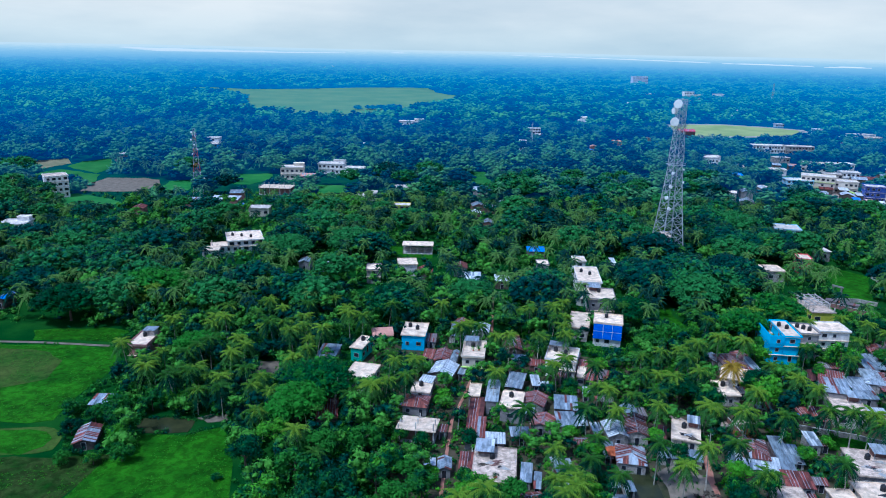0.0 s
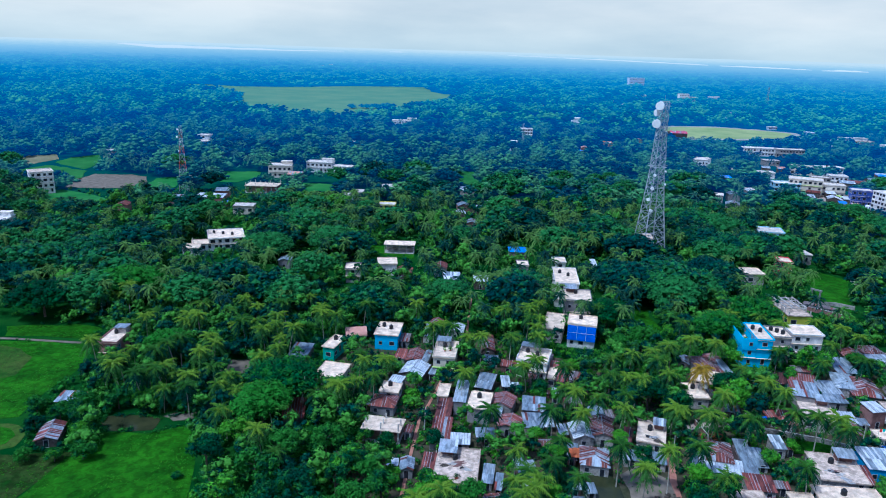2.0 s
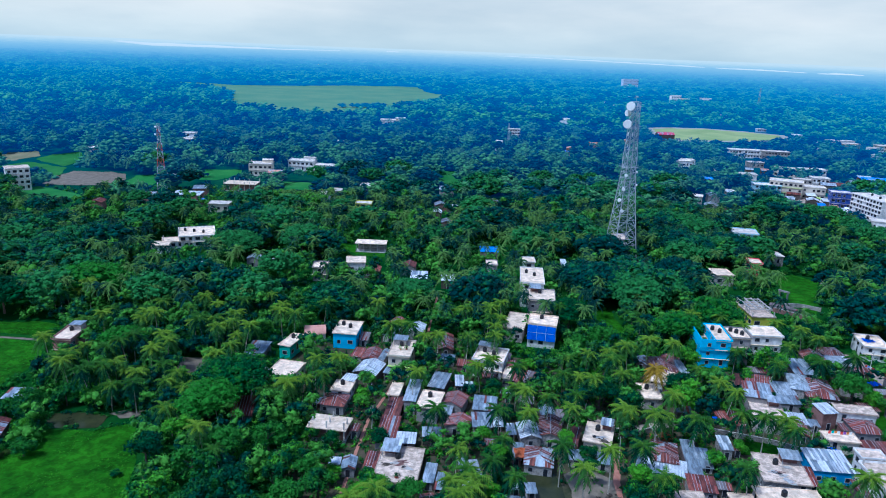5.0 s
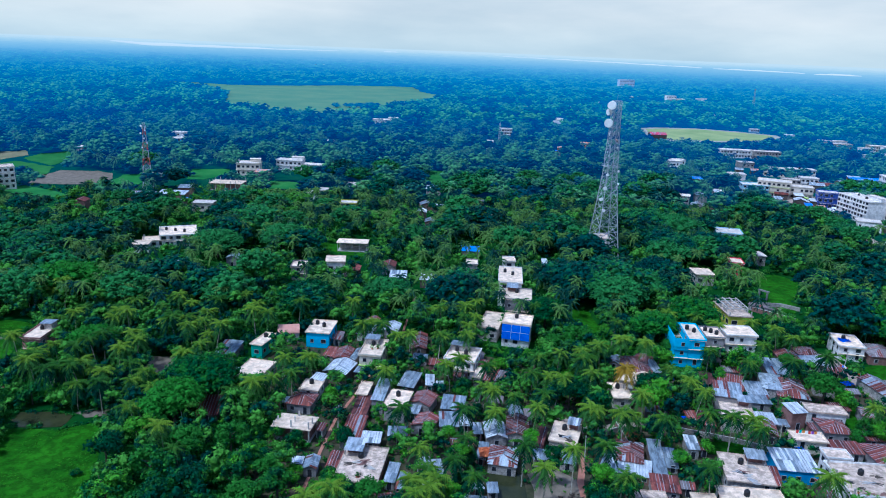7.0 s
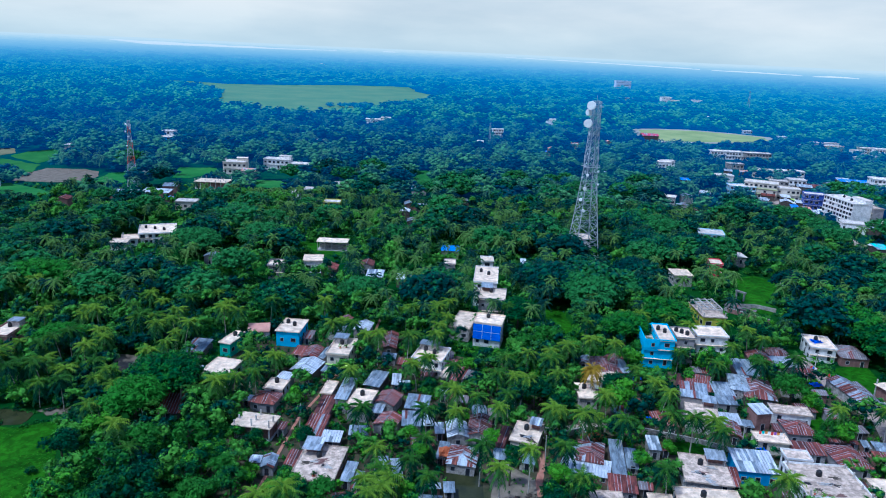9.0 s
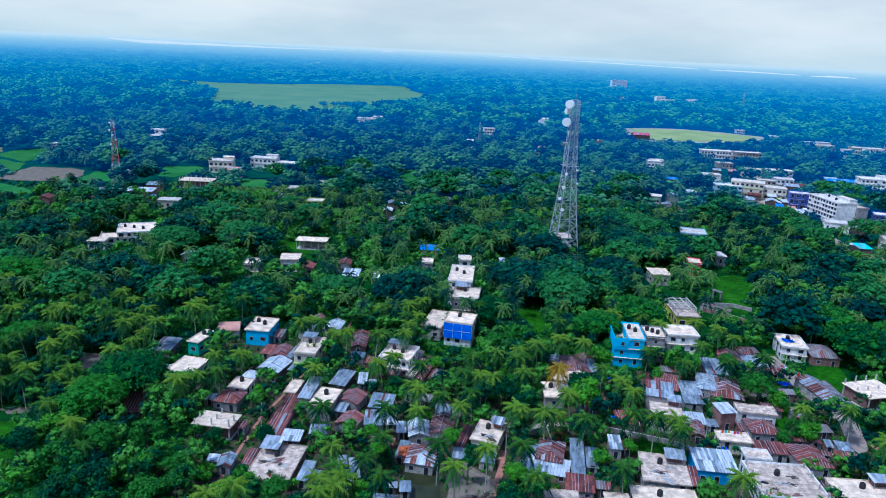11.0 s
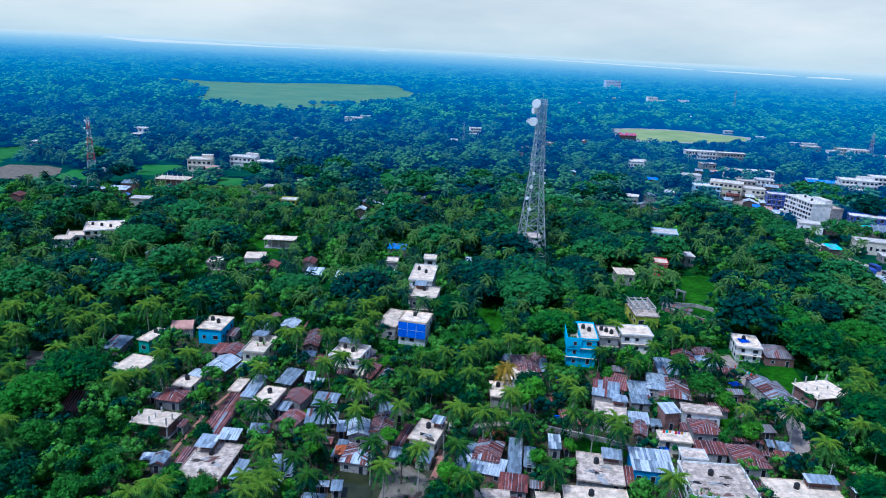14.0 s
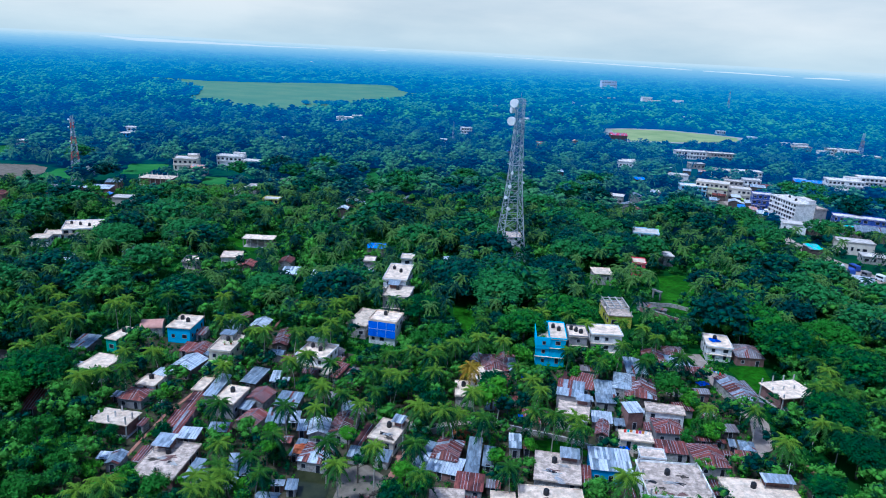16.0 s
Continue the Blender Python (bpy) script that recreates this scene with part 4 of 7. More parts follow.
tin_house(141.4, 154.5, 1, 8.1, 10.5, 2.9, 'rust', hip=1)
frame_house(-5.6, 155.1, -8, 9.4, 6.0, 4.0)
tin_house(9.1, 155.3, -5, 5.1, 11.2, 2.8, 'rust', shed=1, patch=1)
tin_house(56.3, 155.4, -16, 2.3, 9.0, 2.7, 'darkrust', shed=1)
tin_house(93.9, 155.6, -4, 3.2, 6.0, 3.1, 'white', shed=1)
flat_house(62.3, 155.7, -17, 6.4, 9.3, 4.0, 1, 'cream_wall', tanks=1, room=2)
tin_house(150.9, 155.9, -9, 3.9, 3.5, 2.5, 'rust', shed=1)
tin_house(44.8, 157.4, 5, 5.5, 7.7, 3.1, 'white')
tin_house(133.1, 157.5, -4, 8.0, 5.4, 2.7, 'rust', shed=1)
tin_house(50.6, 159.6, -7, 6.0, 10.1, 3.1, 'darkrust')
flat_house(124.9, 160.0, -5, 7.8, 4.3, 3.7, 1, 'cream_wall', laundry=1)
tin_house(153.4, 160.3, -11, 3.9, 4.8, 2.7, 'grey', hip=1)
tin_house(26.9, 160.8, -18, 6.0, 6.8, 2.7, 'rust')
tin_house(33.0, 162.1, 3, 5.2, 6.7, 2.7, 'grey', shed=1)
tin_house(143.3, 163.7, -6, 4.1, 4.0, 2.5, 'darkrust', shed=1)
tin_house(-30.5, 164.0, 8, 5.9, 9.5, 2.5, 'rust', shed=1)
tin_house(-91.1, 164.9, 1, 7.3, 5.5, 2.5, 'grey', shed=1)
tin_house(117.6, 165.2, -14, 3.6, 7.7, 2.7, 'darkrust')
flat_house(19.2, 168.2, -10, 5.4, 9.0, 4.6, 1, 'grey_wall', tanks=1)
tin_house(9.7, 167.2, -6, 4.2, 9.0, 2.8, 'darkrust', shed=1)
tin_house(135.0, 167.2, -3, 7.5, 7.9, 3.2, 'rust', hip=1)
tin_house(50.7, 167.3, 3, 4.0, 5.4, 3.2, 'grey')
tin_house(14.2, 172.4, -7, 3.6, 11.0, 5.0, 'silver', shed=1)
tin_house(-6.9, 169.2, -7, 7.1, 7.0, 2.9, 'rust', hip=1)
tin_house(102.7, 169.6, -10, 4.2, 7.3, 2.5, 'darkrust', shed=1)
tin_house(118.4, 170.3, -6, 5.6, 5.5, 2.9, 'white', shed=1)
tin_house(34.1, 170.4, -6, 6.5, 7.1, 3.1, 'grey', shed=1)
tin_house(98.8, 170.6, 3, 3.3, 4.5, 2.5, 'rust', shed=1)
flat_house(110.9, 171.4, -13, 7.8, 10.0, 4.4, 1, 'pale_wall', room=2, stained=1)
tin_house(25.8, 171.8, -17, 6.3, 7.3, 3.1, 'rust')
tin_house(126.8, 172.0, 11, 4.8, 5.2, 5.4, 'white', shed=1, wall='brick_wall')
flat_house(136.3, 174.4, -8, 9.8, 4.4, 4.2, 1, 'white_wall', stained=1)
flat_house(9.2, 174.9, -6, 2.7, 7.1, 3.7, 1, 'pale_wall')
flat_house(-5.8, 176.1, -7, 5.0, 6.0, 3.3, 1, 'white_wall', tanks=1)
tin_house(41.0, 178.3, -8, 2.2, 3.9, 2.9, 'white', shed=1)
tin_house(111.1, 179.2, -13, 7.5, 8.5, 6.4, 'silver', shed=1, patch=1)
tin_house(91.2, 180.4, -6, 4.7, 6.5, 2.7, 'rust', shed=1)
tin_house(-4.5, 180.8, -17, 4.1, 4.0, 3.7, 'white', shed=1)
flat_house(81.6, 181.3, -0, 5.0, 8.8, 3.4, 1, 'pale_wall', tanks=1)
tin_house(121.7, 181.4, -4, 5.8, 4.8, 2.7, 'grey', shed=1)
tin_house(21.3, 183.0, -14, 5.1, 8.6, 3.1, 'silver', shed=1)
flat_house(-24.0, 183.5, -11, 7.6, 10.6, 4.0, 1, 'white_wall')
tin_house(27.1, 183.8, 2, 2.7, 6.0, 2.8, 'white', shed=1)
tin_house(122.6, 187.5, -4, 6.0, 7.9, 3.1, 'silver', shed=1)
tin_house(0.1, 188.5, -15, 7.5, 8.8, 3.4, 'white')
tin_house(133.3, 189.0, -11, 9.0, 13.6, 3.2, 'rust', hip=1, patch=1)
flat_house(41.5, 189.4, -13, 1.8, 6.9, 3.2, 1, 'pale_wall')
tin_house(44.3, 190.4, -19, 3.1, 8.5, 2.5, 'rust', shed=1)
frame_house(177.5, 190.5, 16, 11.7, 9.7, 4.4)
flat_house(9.2, 196.0, -5, 6.4, 11.5, 6.6, 2, 'cream_wall', tanks=1, room=1, bands=1)
tin_house(162.9, 190.7, 9, 7.2, 16.6, 3.1, 'stripe', patch=1, wall='pale_wall')
tin_house(116.9, 191.3, -21, 7.6, 8.9, 3.1, 'rust', shed=1)
flat_house(87.8, 191.5, -23, 6.9, 8.4, 3.2, 1, 'white_wall')
tin_house(129.2, 191.7, -14, 6.5, 11.2, 3.6, 'silver', hip=1)
flat_house(36.6, 196.6, -14, 9.0, 10.0, 5.6, 2, 'white_wall', tanks=2, room=1)
flat_house(-94.3, 196.6, 1, 5.6, 10.6, 6.6, 2, 'pink_wall', tanks=1, room=1)
tin_house(-0.5, 199.2, -7, 5.0, 8.8, 2.9, 'rust')
tin_house(3.2, 199.3, -9, 2.1, 8.5, 2.7, 'grey')
tin_house(-36.9, 200.3, -6, 6.3, 8.8, 2.7, 'grey', shed=1)
tin_house(90.6, 200.5, 6, 7.8, 12.1, 3.2, 'darkrust', hip=1)
flat_house(-26.7, 203.3, -15, 3.7, 9.3, 4.6, 1, 'green_wall', tanks=1)
tin_house(93.4, 204.2, -29, 5.6, 9.9, 2.7, 'rust')
tin_house(85.5, 204.6, -21, 3.8, 5.8, 2.5, 'grey')
tin_house(154.4, 204.7, -2, 5.8, 5.8, 2.5, 'darkrust')
tin_house(135.9, 205.1, -4, 6.7, 10.1, 2.5, 'grey', shed=1)
tin_house(150.8, 210.2, 3, 7.4, 6.7, 2.7, 'silver', shed=1)
tin_house(143.4, 211.1, -6, 7.2, 11.5, 2.9, 'rust', patch=1)
tin_house(22.5, 211.8, 1, 5.1, 12.7, 2.7, 'darkrust')
flat_house(111.6, 213.1, -4, 4.8, 13.7, 9.6, 3, 'sky_wall', tanks=2)
flat_house(-10.3, 213.8, -4, 7.5, 10.6, 5.3, 1, 'sky_wall', tanks=2, room=0)
flat_house(118.3, 213.9, -2, 5.7, 8.5, 9.4, 3, 'grey_wall', tanks=3)
vault_house(-21.4, 214.1, 12, 7.1, 6.2, 4.2, 'salmon')
terrace = flat_house(107.0, 213.4, -4, 4.2, 13.7, 6.6, 2, 'sky_wall')
for a in ((-2.45, -7.2, -2.25, 7.2), (-2.25, -7.2, 2.1, -7.0), (-2.25, 7.0, 2.1, 7.2)):
    part('terrace_wall', box(a[0], a[1], 6.0, a[2], a[3], 9.9), WALLS['sky_wall'], terrace)
for z in (1.3, 4.4, 7.5):
    part('pane', WINDOWS['square'][1], None, part('window', WINDOWS['square'][0], None, terrace, at=pose(0.2, -7.203 if z > 6 else -6.853, z)))
tin_house(151.7, 217.2, 1, 7.3, 8.2, 2.9, 'darkrust', hip=1)
flat_house(128.1, 217.2, -1, 9.7, 8.1, 9.0, 3, 'white_wall')
tin_house(4.1, 219.2, -7, 5.4, 9.0, 3.2, 'grey', shed=1)
flat_house(55.2, 220.1, -12, 9.1, 8.6, 8.4, 2, 'tarp_wall', tanks=1)
tin_house(176.8, 220.1, -4, 9.4, 11.3, 3.2, 'brown', hip=1)
tin_house(12.2, 222.3, -6, 5.8, 7.9, 2.9, 'white')
flat_house(167.8, 222.6, -10, 7.8, 11.0, 5.0, 2, 'white_wall', tanks=1, tarp=1)
tin_house(4.5, 227.4, -24, 4.0, 7.1, 2.9, 'rust')
flat_house(46.9, 227.5, -14, 6.7, 14.9, 4.9, 1, 'pale_wall')
tin_house(-165.4, 237.6, 0, 3.3, 8, 4, 'blue')
flat_house(57.3, 244.6, -6, 9.3, 12.1, 8.8, 2, 'grey_wall', tanks=1, room=2)
flat_house(139.3, 250.1, 1, 8.4, 15.8, 4.9, 1, 'yellow_wall', stained=1, columns=1)
flat_house(55.6, 264.7, -4, 8.8, 19.9, 9.8, 3, 'white_wall', tanks=2)
tin_house(-85.3, 269.4, 0, 6.0, 8, 4, 'white')
tin_house(22.0, 275.3, 0, 6.2, 7, 4, 'white', shed=1)
tin_house(9.7, 277.2, 0, 7.2, 8, 4, 'white', shed=1)
tin_house(-84.2, 278.4, 20, 3.7, 8, 4, 'white', shed=1)
flat_house(-32.3, 278.9, 5, 5.8, 8, 6, 2, 'grey_wall')
tin_house(41.5, 280.1, 0, 4.4, 7, 4, 'white', shed=1)
tin_house(-10.9, 285.7, 0, 6.9, 8, 3.2, 'rust')
flat_house(-18.9, 290.1, 8, 8.0, 9, 5.5, 1, 'white_wall')
tin_house(4.6, 291.2, 0, 6.0, 8, 4, 'darkrust')
tin_house(-54.6, 291.6, 0, 3.5, 7, 4, 'white', shed=1)
flat_house(40.8, 292.4, 0, 4.6, 7, 6, 2, 'grey_wall')
tin_house(-64.8, 293.2, 0, 5.5, 7, 4, 'grey')
flat_house(57.2, 295.8, 0, 5.1, 7, 7, 2, 'white_wall')
flat_house(143.3, 296.7, 0, 7.9, 9, 5, 1, 'pale_wall')
flat_house(193.9, 298.3, -5, 7.0, 8, 4.2, 1, 'pale_wall')
tin_house(74.3, 304.4, 0, 2.6, 8, 4, 'white', shed=1)
tin_house(263.2, 305.4, -25, 10.9, 12, 4.5, 'white', shed=1)
flat_house(-112.3, 306.9, 10, 7.3, 7, 4, 1, 'white_wall')
flat_house(162.7, 309.5, -10, 5.5, 8, 7, 2, 'red_wall')
flat_house(-109.2, 316.5, 22, 12.2, 8, 3.6, 1, 'white_wall', columns=1)
tin_house(40.6, 319.4, 0, 8.8, 7, 4.5, 'blue', shed=1)
flat_house(-102.0, 324.5, 22, 16.5, 17, 5.6, 2, 'white_wall', tanks=3)
frame_house(-16.3, 323.5, 0, 14.3, 7, 4.6, openwork=1)
flat_house(182.0, 330.8, 0, 4.8, 8, 5, 1, 'pale_wall')
flat_house(-219.8, 331.0, 10, 12.5, 11, 8, 2, 'white_wall', room=1)
flat_house(106.7, 344.7, 0, 8.8, 10, 7, 1, 'white_wall', stained=1)
flat_house(296.5, 354.2, -15, 11.4, 9, 4, 1, 'pale_wall')
tin_house(268.9, 361.5, 0, 7.5, 9, 5, 'teal', shed=1)
flat_house(181.8, 370.5, -12, 13.2, 12, 6.4, 2, 'lightblue_wall')
tin_house(19.2, 371.1, 0, 6.3, 8, 5, 'grey')
flat_house(296.0, 372.3, -15, 18.4, 10, 7, 1, 'cream_wall')
tin_house(-181.6, 384.7, 10, 6.9, 9, 5, 'rust')
flat_house(50.9, 391.1, 0, 6.0, 9, 5, 1, 'pale_wall')
flat_house(-113.8, 392.9, 5, 11.7, 8, 5, 1, 'cream_wall')
tin_house(13.1, 393.8, 0, 6.0, 8, 5, 'white')
tin_house(-128.4, 402.0, 0, 4.6, 6, 4, 'blue')
flat_house(-31.0, 404.6, 0, 9.5, 8, 6, 2, 'yellow_wall')
tin_house(325.1, 404.8, -22, 19.5, 14, 6, 'grey', shed=1)
tin_house(318.6, 412.7, -10, 11.9, 8, 5, 'teal', shed=1)
tin_house(-159.9, 412.9, 0, 19.6, 9, 4, 'grey')
tin_house(290.6, 413.3, -38, 18.0, 6, 4, 'grey', shed=1)
tin_house(22.3, 413.8, -10, 7.0, 7, 4, 'white')
flat_house(283.1, 414.9, -20, 13.3, 10, 6, 1, 'white_wall')
tin_house(14.5, 419.4, 10, 7.8, 8, 4, 'grey')
tin_house(-143.0, 420.1, 0, 17.3, 9, 4, 'white', shed=1)
flat_house(308.3, 421.8, -20, 10.5, 8, 5, 1, 'pale_wall')
flat_house(295.8, 447.0, -84, 30.0, 13, 14.0, 5, 'white_wall', tanks=2, room=1)
flat_house(306.5, 440.0, -84, 17.0, 7, 11.5, 4, 'grey_wall', stained=1)
tin_house(31.4, 428.1, 0, 6.5, 8, 4, 'grey')
flat_house(-255.2, 428.6, 38, 13.0, 12, 14, 4, 'white_wall', stained=1)
tin_house(47.7, 434.3, 0, 6.7, 8, 4, 'grey')
flat_house(-59.8, 434.7, 0, 5.8, 9, 5, 1, 'white_wall')
tin_house(193.4, 434.8, 0, 5.5, 7, 5, 'rust')
tin_house(268.8, 435.4, -20, 8.2, 9, 5, 'grey')
tin_house(-140.6, 435.4, 10, 9.3, 8, 5, 'grey', shed=1)
flat_house(333.8, 435.9, -22, 29.5, 11, 7, 2, 'navy_wall')
flat_house(-296.1, 439.9, 0, 8.4, 9, 8, 2, 'white_wall')
flat_house(-53.8, 444.8, 0, 5.2, 9, 5, 1, 'pale_wall')
tin_house(190.7, 447.6, -20, 8.9, 9, 5, 'grey')
tin_house(277.6, 449.3, -15, 5.1, 8, 4.5, 'white', shed=1)
tin_house(267.3, 449.6, -20, 8.4, 9, 5, 'rust')
frame_house(-120.2, 455.7, 0, 20.9, 12, 5)
tin_house(276.9, 459.3, -15, 5.2, 8, 4.5, 'salmon', shed=1)
flat_house(-34.8, 461.9, 0, 11.5, 9, 6, 1, 'white_wall')
tin_house(271.2, 464.9, -15, 5.2, 8, 4.5, 'blue', shed=1)
tin_house(17.2, 466.0, 0, 10.2, 10, 5, 'white', shed=1)
flat_house(187.3, 473.2, -20, 12.0, 9, 6, 1, 'pale_wall')
flat_house(-175.9, 476.0, 0, 3.7, 8, 6, 1, 'white_wall')
tin_house(272.0, 479.3, -20, 8.1, 9, 5, 'white')
flat_house(290.6, 480.3, -15, 12.8, 10, 11, 3, 'navy_wall')
tin_house(204.1, 482.7, 0, 7.9, 8, 5, 'grey')
tin_house(283.7, 482.7, -15, 6.4, 8, 4.5, 'white', shed=1)
tin_house(259.6, 486.1, -15, 5.4, 8, 4.5, 'silver', shed=1)
flat_house(153.3, 487.0, 0, 5.2, 8, 5, 1, 'white_wall')
tin_house(-107.4, 496.0, 0, 10.6, 9, 6, 'salmon')
tin_house(222.1, 497.7, 0, 6.4, 8, 5, 'white')
tin_house(281.6, 501.8, -15, 6.6, 8, 4.5, 'white', shed=1)
flat_house(223.3, 502.3, 0, 5.5, 8, 5, 1, 'white_wall')
tin_house(270.7, 505.5, -20, 9.5, 7, 4, 'rust')
flat_house(286.5, 510.2, -15, 15.5, 10, 9, 2, 'cream_wall')
flat_house(252.9, 511.7, -8, 18.2, 11, 9, 3, 'lightblue_wall')
flat_house(-123.1, 513.6, 8, 17, 12, 9, 2, 'cream_wall', room=1, columns=1)
flat_house(268.2, 513.7, -25, 22.4, 12, 12, 3, 'cream_wall', bands=1)
tin_house(272.6, 515.9, -20, 11.6, 9, 5, 'white')
tin_house(287.6, 520.0, -20, 10.8, 9, 5, 'grey')
flat_house(-79.6, 536.1, -5, 15.0, 9, 6, 1, 'white_wall')
flat_house(381.8, 538.2, -5, 23.5, 9, 7, 1, 'cream_wall')
tin_house(312.7, 540.1, -15, 11.4, 9, 6, 'silver')
flat_house(-98.1, 540.3, -5, 20.3, 10, 8, 2, 'white_wall', room=1)
tin_house(321.7, 542.7, -20, 13.6, 9, 6, 'darkrust')
tin_house(224.8, 553.9, 0, 8.2, 8, 5, 'blue', shed=1)
flat_house(299.9, 555.2, -15, 13.8, 9, 7, 2, 'pale_wall')
tin_house(344.3, 556.3, 0, 14.1, 9, 6, 'grey')
flat_house(256.5, 559.2, -5, 14.7, 9, 9, 2, 'white_wall')
flat_house(315.9, 559.6, -10, 13.0, 9, 8, 2, 'white_wall')
flat_house(391.5, 563, -10, 27, 14, 11, 3, 'white_wall', room=1)
tin_house(383.3, 565.7, -15, 11.2, 8, 4.5, 'silver', shed=1)
flat_house(419.5, 571.0, -10, 23, 14, 13, 4, 'white_wall')
flat_house(-283.9, 576.0, 0, 8.2, 9, 6, 2, 'pale_wall')
tin_house(163.2, 578.2, 0, 8.3, 9, 4, 'white', shed=1)
tin_house(377.0, 583.9, -8, 28.9, 10, 5, 'blue', shed=1)
tin_house(372.9, 596.1, -15, 10.6, 8, 4.5, 'white', shed=1)
flat_house(332.3, 605.8, 0, 20.1, 10, 8, 2, 'white_wall', tanks=1)
flat_house(314.6, 612.1, -20, 22.5, 10, 7, 2, 'cream_wall')
tin_house(295.6, 614.9, -15, 7.1, 8, 4.5, 'salmon', shed=1)
tin_house(282.8, 616.8, -15, 7.0, 8, 4.5, 'silver', shed=1)
tin_house(267.9, 624.3, -15, 7.1, 8, 4.5, 'white', shed=1)
flat_house(233.4, 642.3, 0, 12.0, 9, 6, 1, 'white_wall')
flat_house(-229.6, 645.5, 0, 10.2, 9, 7, 2, 'blue_wall')
flat_house(241.0, 657.6, 0, 11.4, 9, 5, 1, 'white_wall')
flat_house(304.9, 659.8, 0, 14.0, 9, 5, 1, 'pale_wall')
flat_house(-90.8, 671.4, 0, 6.6, 7, 7, 2, 'white_wall')
tin_house(129.2, 676.6, 0, 6.9, 7, 5, 'blue')
flat_house(-241.2, 681.5, 0, 11.4, 9, 8, 2, 'white_wall')
flat_house(64.9, 699.1, 0, 6.4, 7, 10, 3, 'white_wall')
tin_house(137.7, 707.9, 0, 7.6, 8, 5, 'salmon')
flat_house(350.3, 723.2, -3, 28.1, 10, 8, 2, 'pale_wall')
flat_house(321.2, 726.8, -3, 33.2, 10, 8, 2, 'white_wall')
tin_house(203.9, 728.3, 0, 15.0, 9, 5, 'blue')
flat_house(165.9, 729.9, 0, 8.7, 9, 8, 2, 'orange_wall')
flat_house(473.0, 745.9, 0, 18.7, 9, 6, 1, 'white_wall')
flat_house(524.3, 763.3, 0, 27.9, 10, 8, 2, 'cream_wall')
flat_house(511.4, 778.4, 0, 18.6, 10, 12, 3, 'white_wall')
tin_house(210.3, 781.7, 0, 7.3, 8, 6, 'salmon')
flat_house(93.3, 793.6, 0, 10.7, 8, 6, 1, 'pale_wall')
flat_house(497.1, 799.8, 0, 15.3, 9, 7, 2, 'white_wall')
flat_house(519.0, 819.9, 0, 19.5, 10, 8, 2, 'cream_wall')
flat_house(88.6, 820.9, 10, 12.4, 9, 10, 3, 'white_wall')
flat_house(445.6, 828.2, 0, 20.0, 10, 7, 2, 'white_wall')
flat_house(487.0, 831.9, 0, 17.7, 9, 6, 1, 'pale_wall')
flat_house(482.3, 835.5, 0, 30.6, 10, 7, 2, 'pale_wall')
tin_house(271.0, 842.0, 0, 20.0, 14, 9, 'crimson')
flat_house(599.4, 876.5, 0, 13.7, 9, 6, 1, 'cream_wall')
flat_house(498.6, 878.5, 0, 32.1, 9, 6, 1, 'white_wall')
flat_house(454.1, 898.4, 0, 9.6, 9, 9, 2, 'haze_wall')
flat_house(-67.3, 914.2, 0, 22.4, 12, 6, 1, 'white_wall')
flat_house(-52.9, 919.8, 0, 12.1, 9, 8, 2, 'white_wall')
flat_house(168.3, 965.9, 0, 10.9, 9, 10.5, 1, 'white_wall')
flat_house(531.2, 991.1, 0, 17.5, 10, 6, 1, 'white_wall')
flat_house(175.6, 998.9, 0, 8.6, 8, 9, 2, 'white_wall')
flat_house(456, 1012, 0, 12, 8, 4.2, 1, 'haze_wall')
flat_house(461.3, 1186.0, 0, 12.6, 10, 9.0, 1, 'white_wall')
tin_house(142.8, 1211.7, 0, 18.6, 12, 7.5, 'brown')
flat_house(233.1, 1245.0, 0, 17.6, 10, 9.0, 1, 'white_wall')
flat_house(321.3, 1325.1, 0, 20.5, 10, 9.0, 1, 'white_wall')
flat_house(299.9, 1391.8, 0, 15.6, 10, 10.5, 1, 'white_wall')
flat_house(470, 1480, 6, 20, 12, 23, 4, 'white_wall')
flat_house(496, 1504, 0, 18, 12, 16, 3, 'cream_wall')
flat_house(-688.2, 1474.6, 0, 19.6, 14, 9.0, 1, 'white_wall')
flat_house(566, 1575, 0, 22, 12, 15, 2, 'white_wall')
flat_house(430, 1620, 0, 20, 10, 11, 1, 'pale_wall')
flat_house(395, 1600, 0, 16, 10, 11, 1, 'white_wall')
flat_house(526, 2130, 8, 46, 18, 33, 4, 'haze_wall')
flat_house(1212.5, 2243.9, 0, 45.2, 12, 9.0, 1, 'white_wall')
flat_house(-656.0, 3544.8, 0, 61.2, 20, 9.0, 1, 'white_wall')


# ---- small sheds and lean-tos between the houses ----
def crowded(x, y, r):
    for hx, hy, turn, w, d, h in HOUSES:
        c, s = math.cos(radians(turn)), math.sin(radians(turn))
        if abs(c * (x - hx) + s * (y - hy)) < w / 2 + r and abs(-s * (x - hx) + c * (y - hy)) < d / 2 + r:
            return True
    for x0, y0, x1, y1, w in LANES:
        t = min(1, max(0, ((x - x0) * (x1 - x0) + (y - y0) * (y1 - y0)) / ((x1 - x0) ** 2 + (y1 - y0) ** 2)))
        if math.hypot(x - x0 - t * (x1 - x0), y - y0 - t * (y1 - y0)) < w / 2 + r:
            return True
    return False


filler = random.Random(21)
sheds = 0
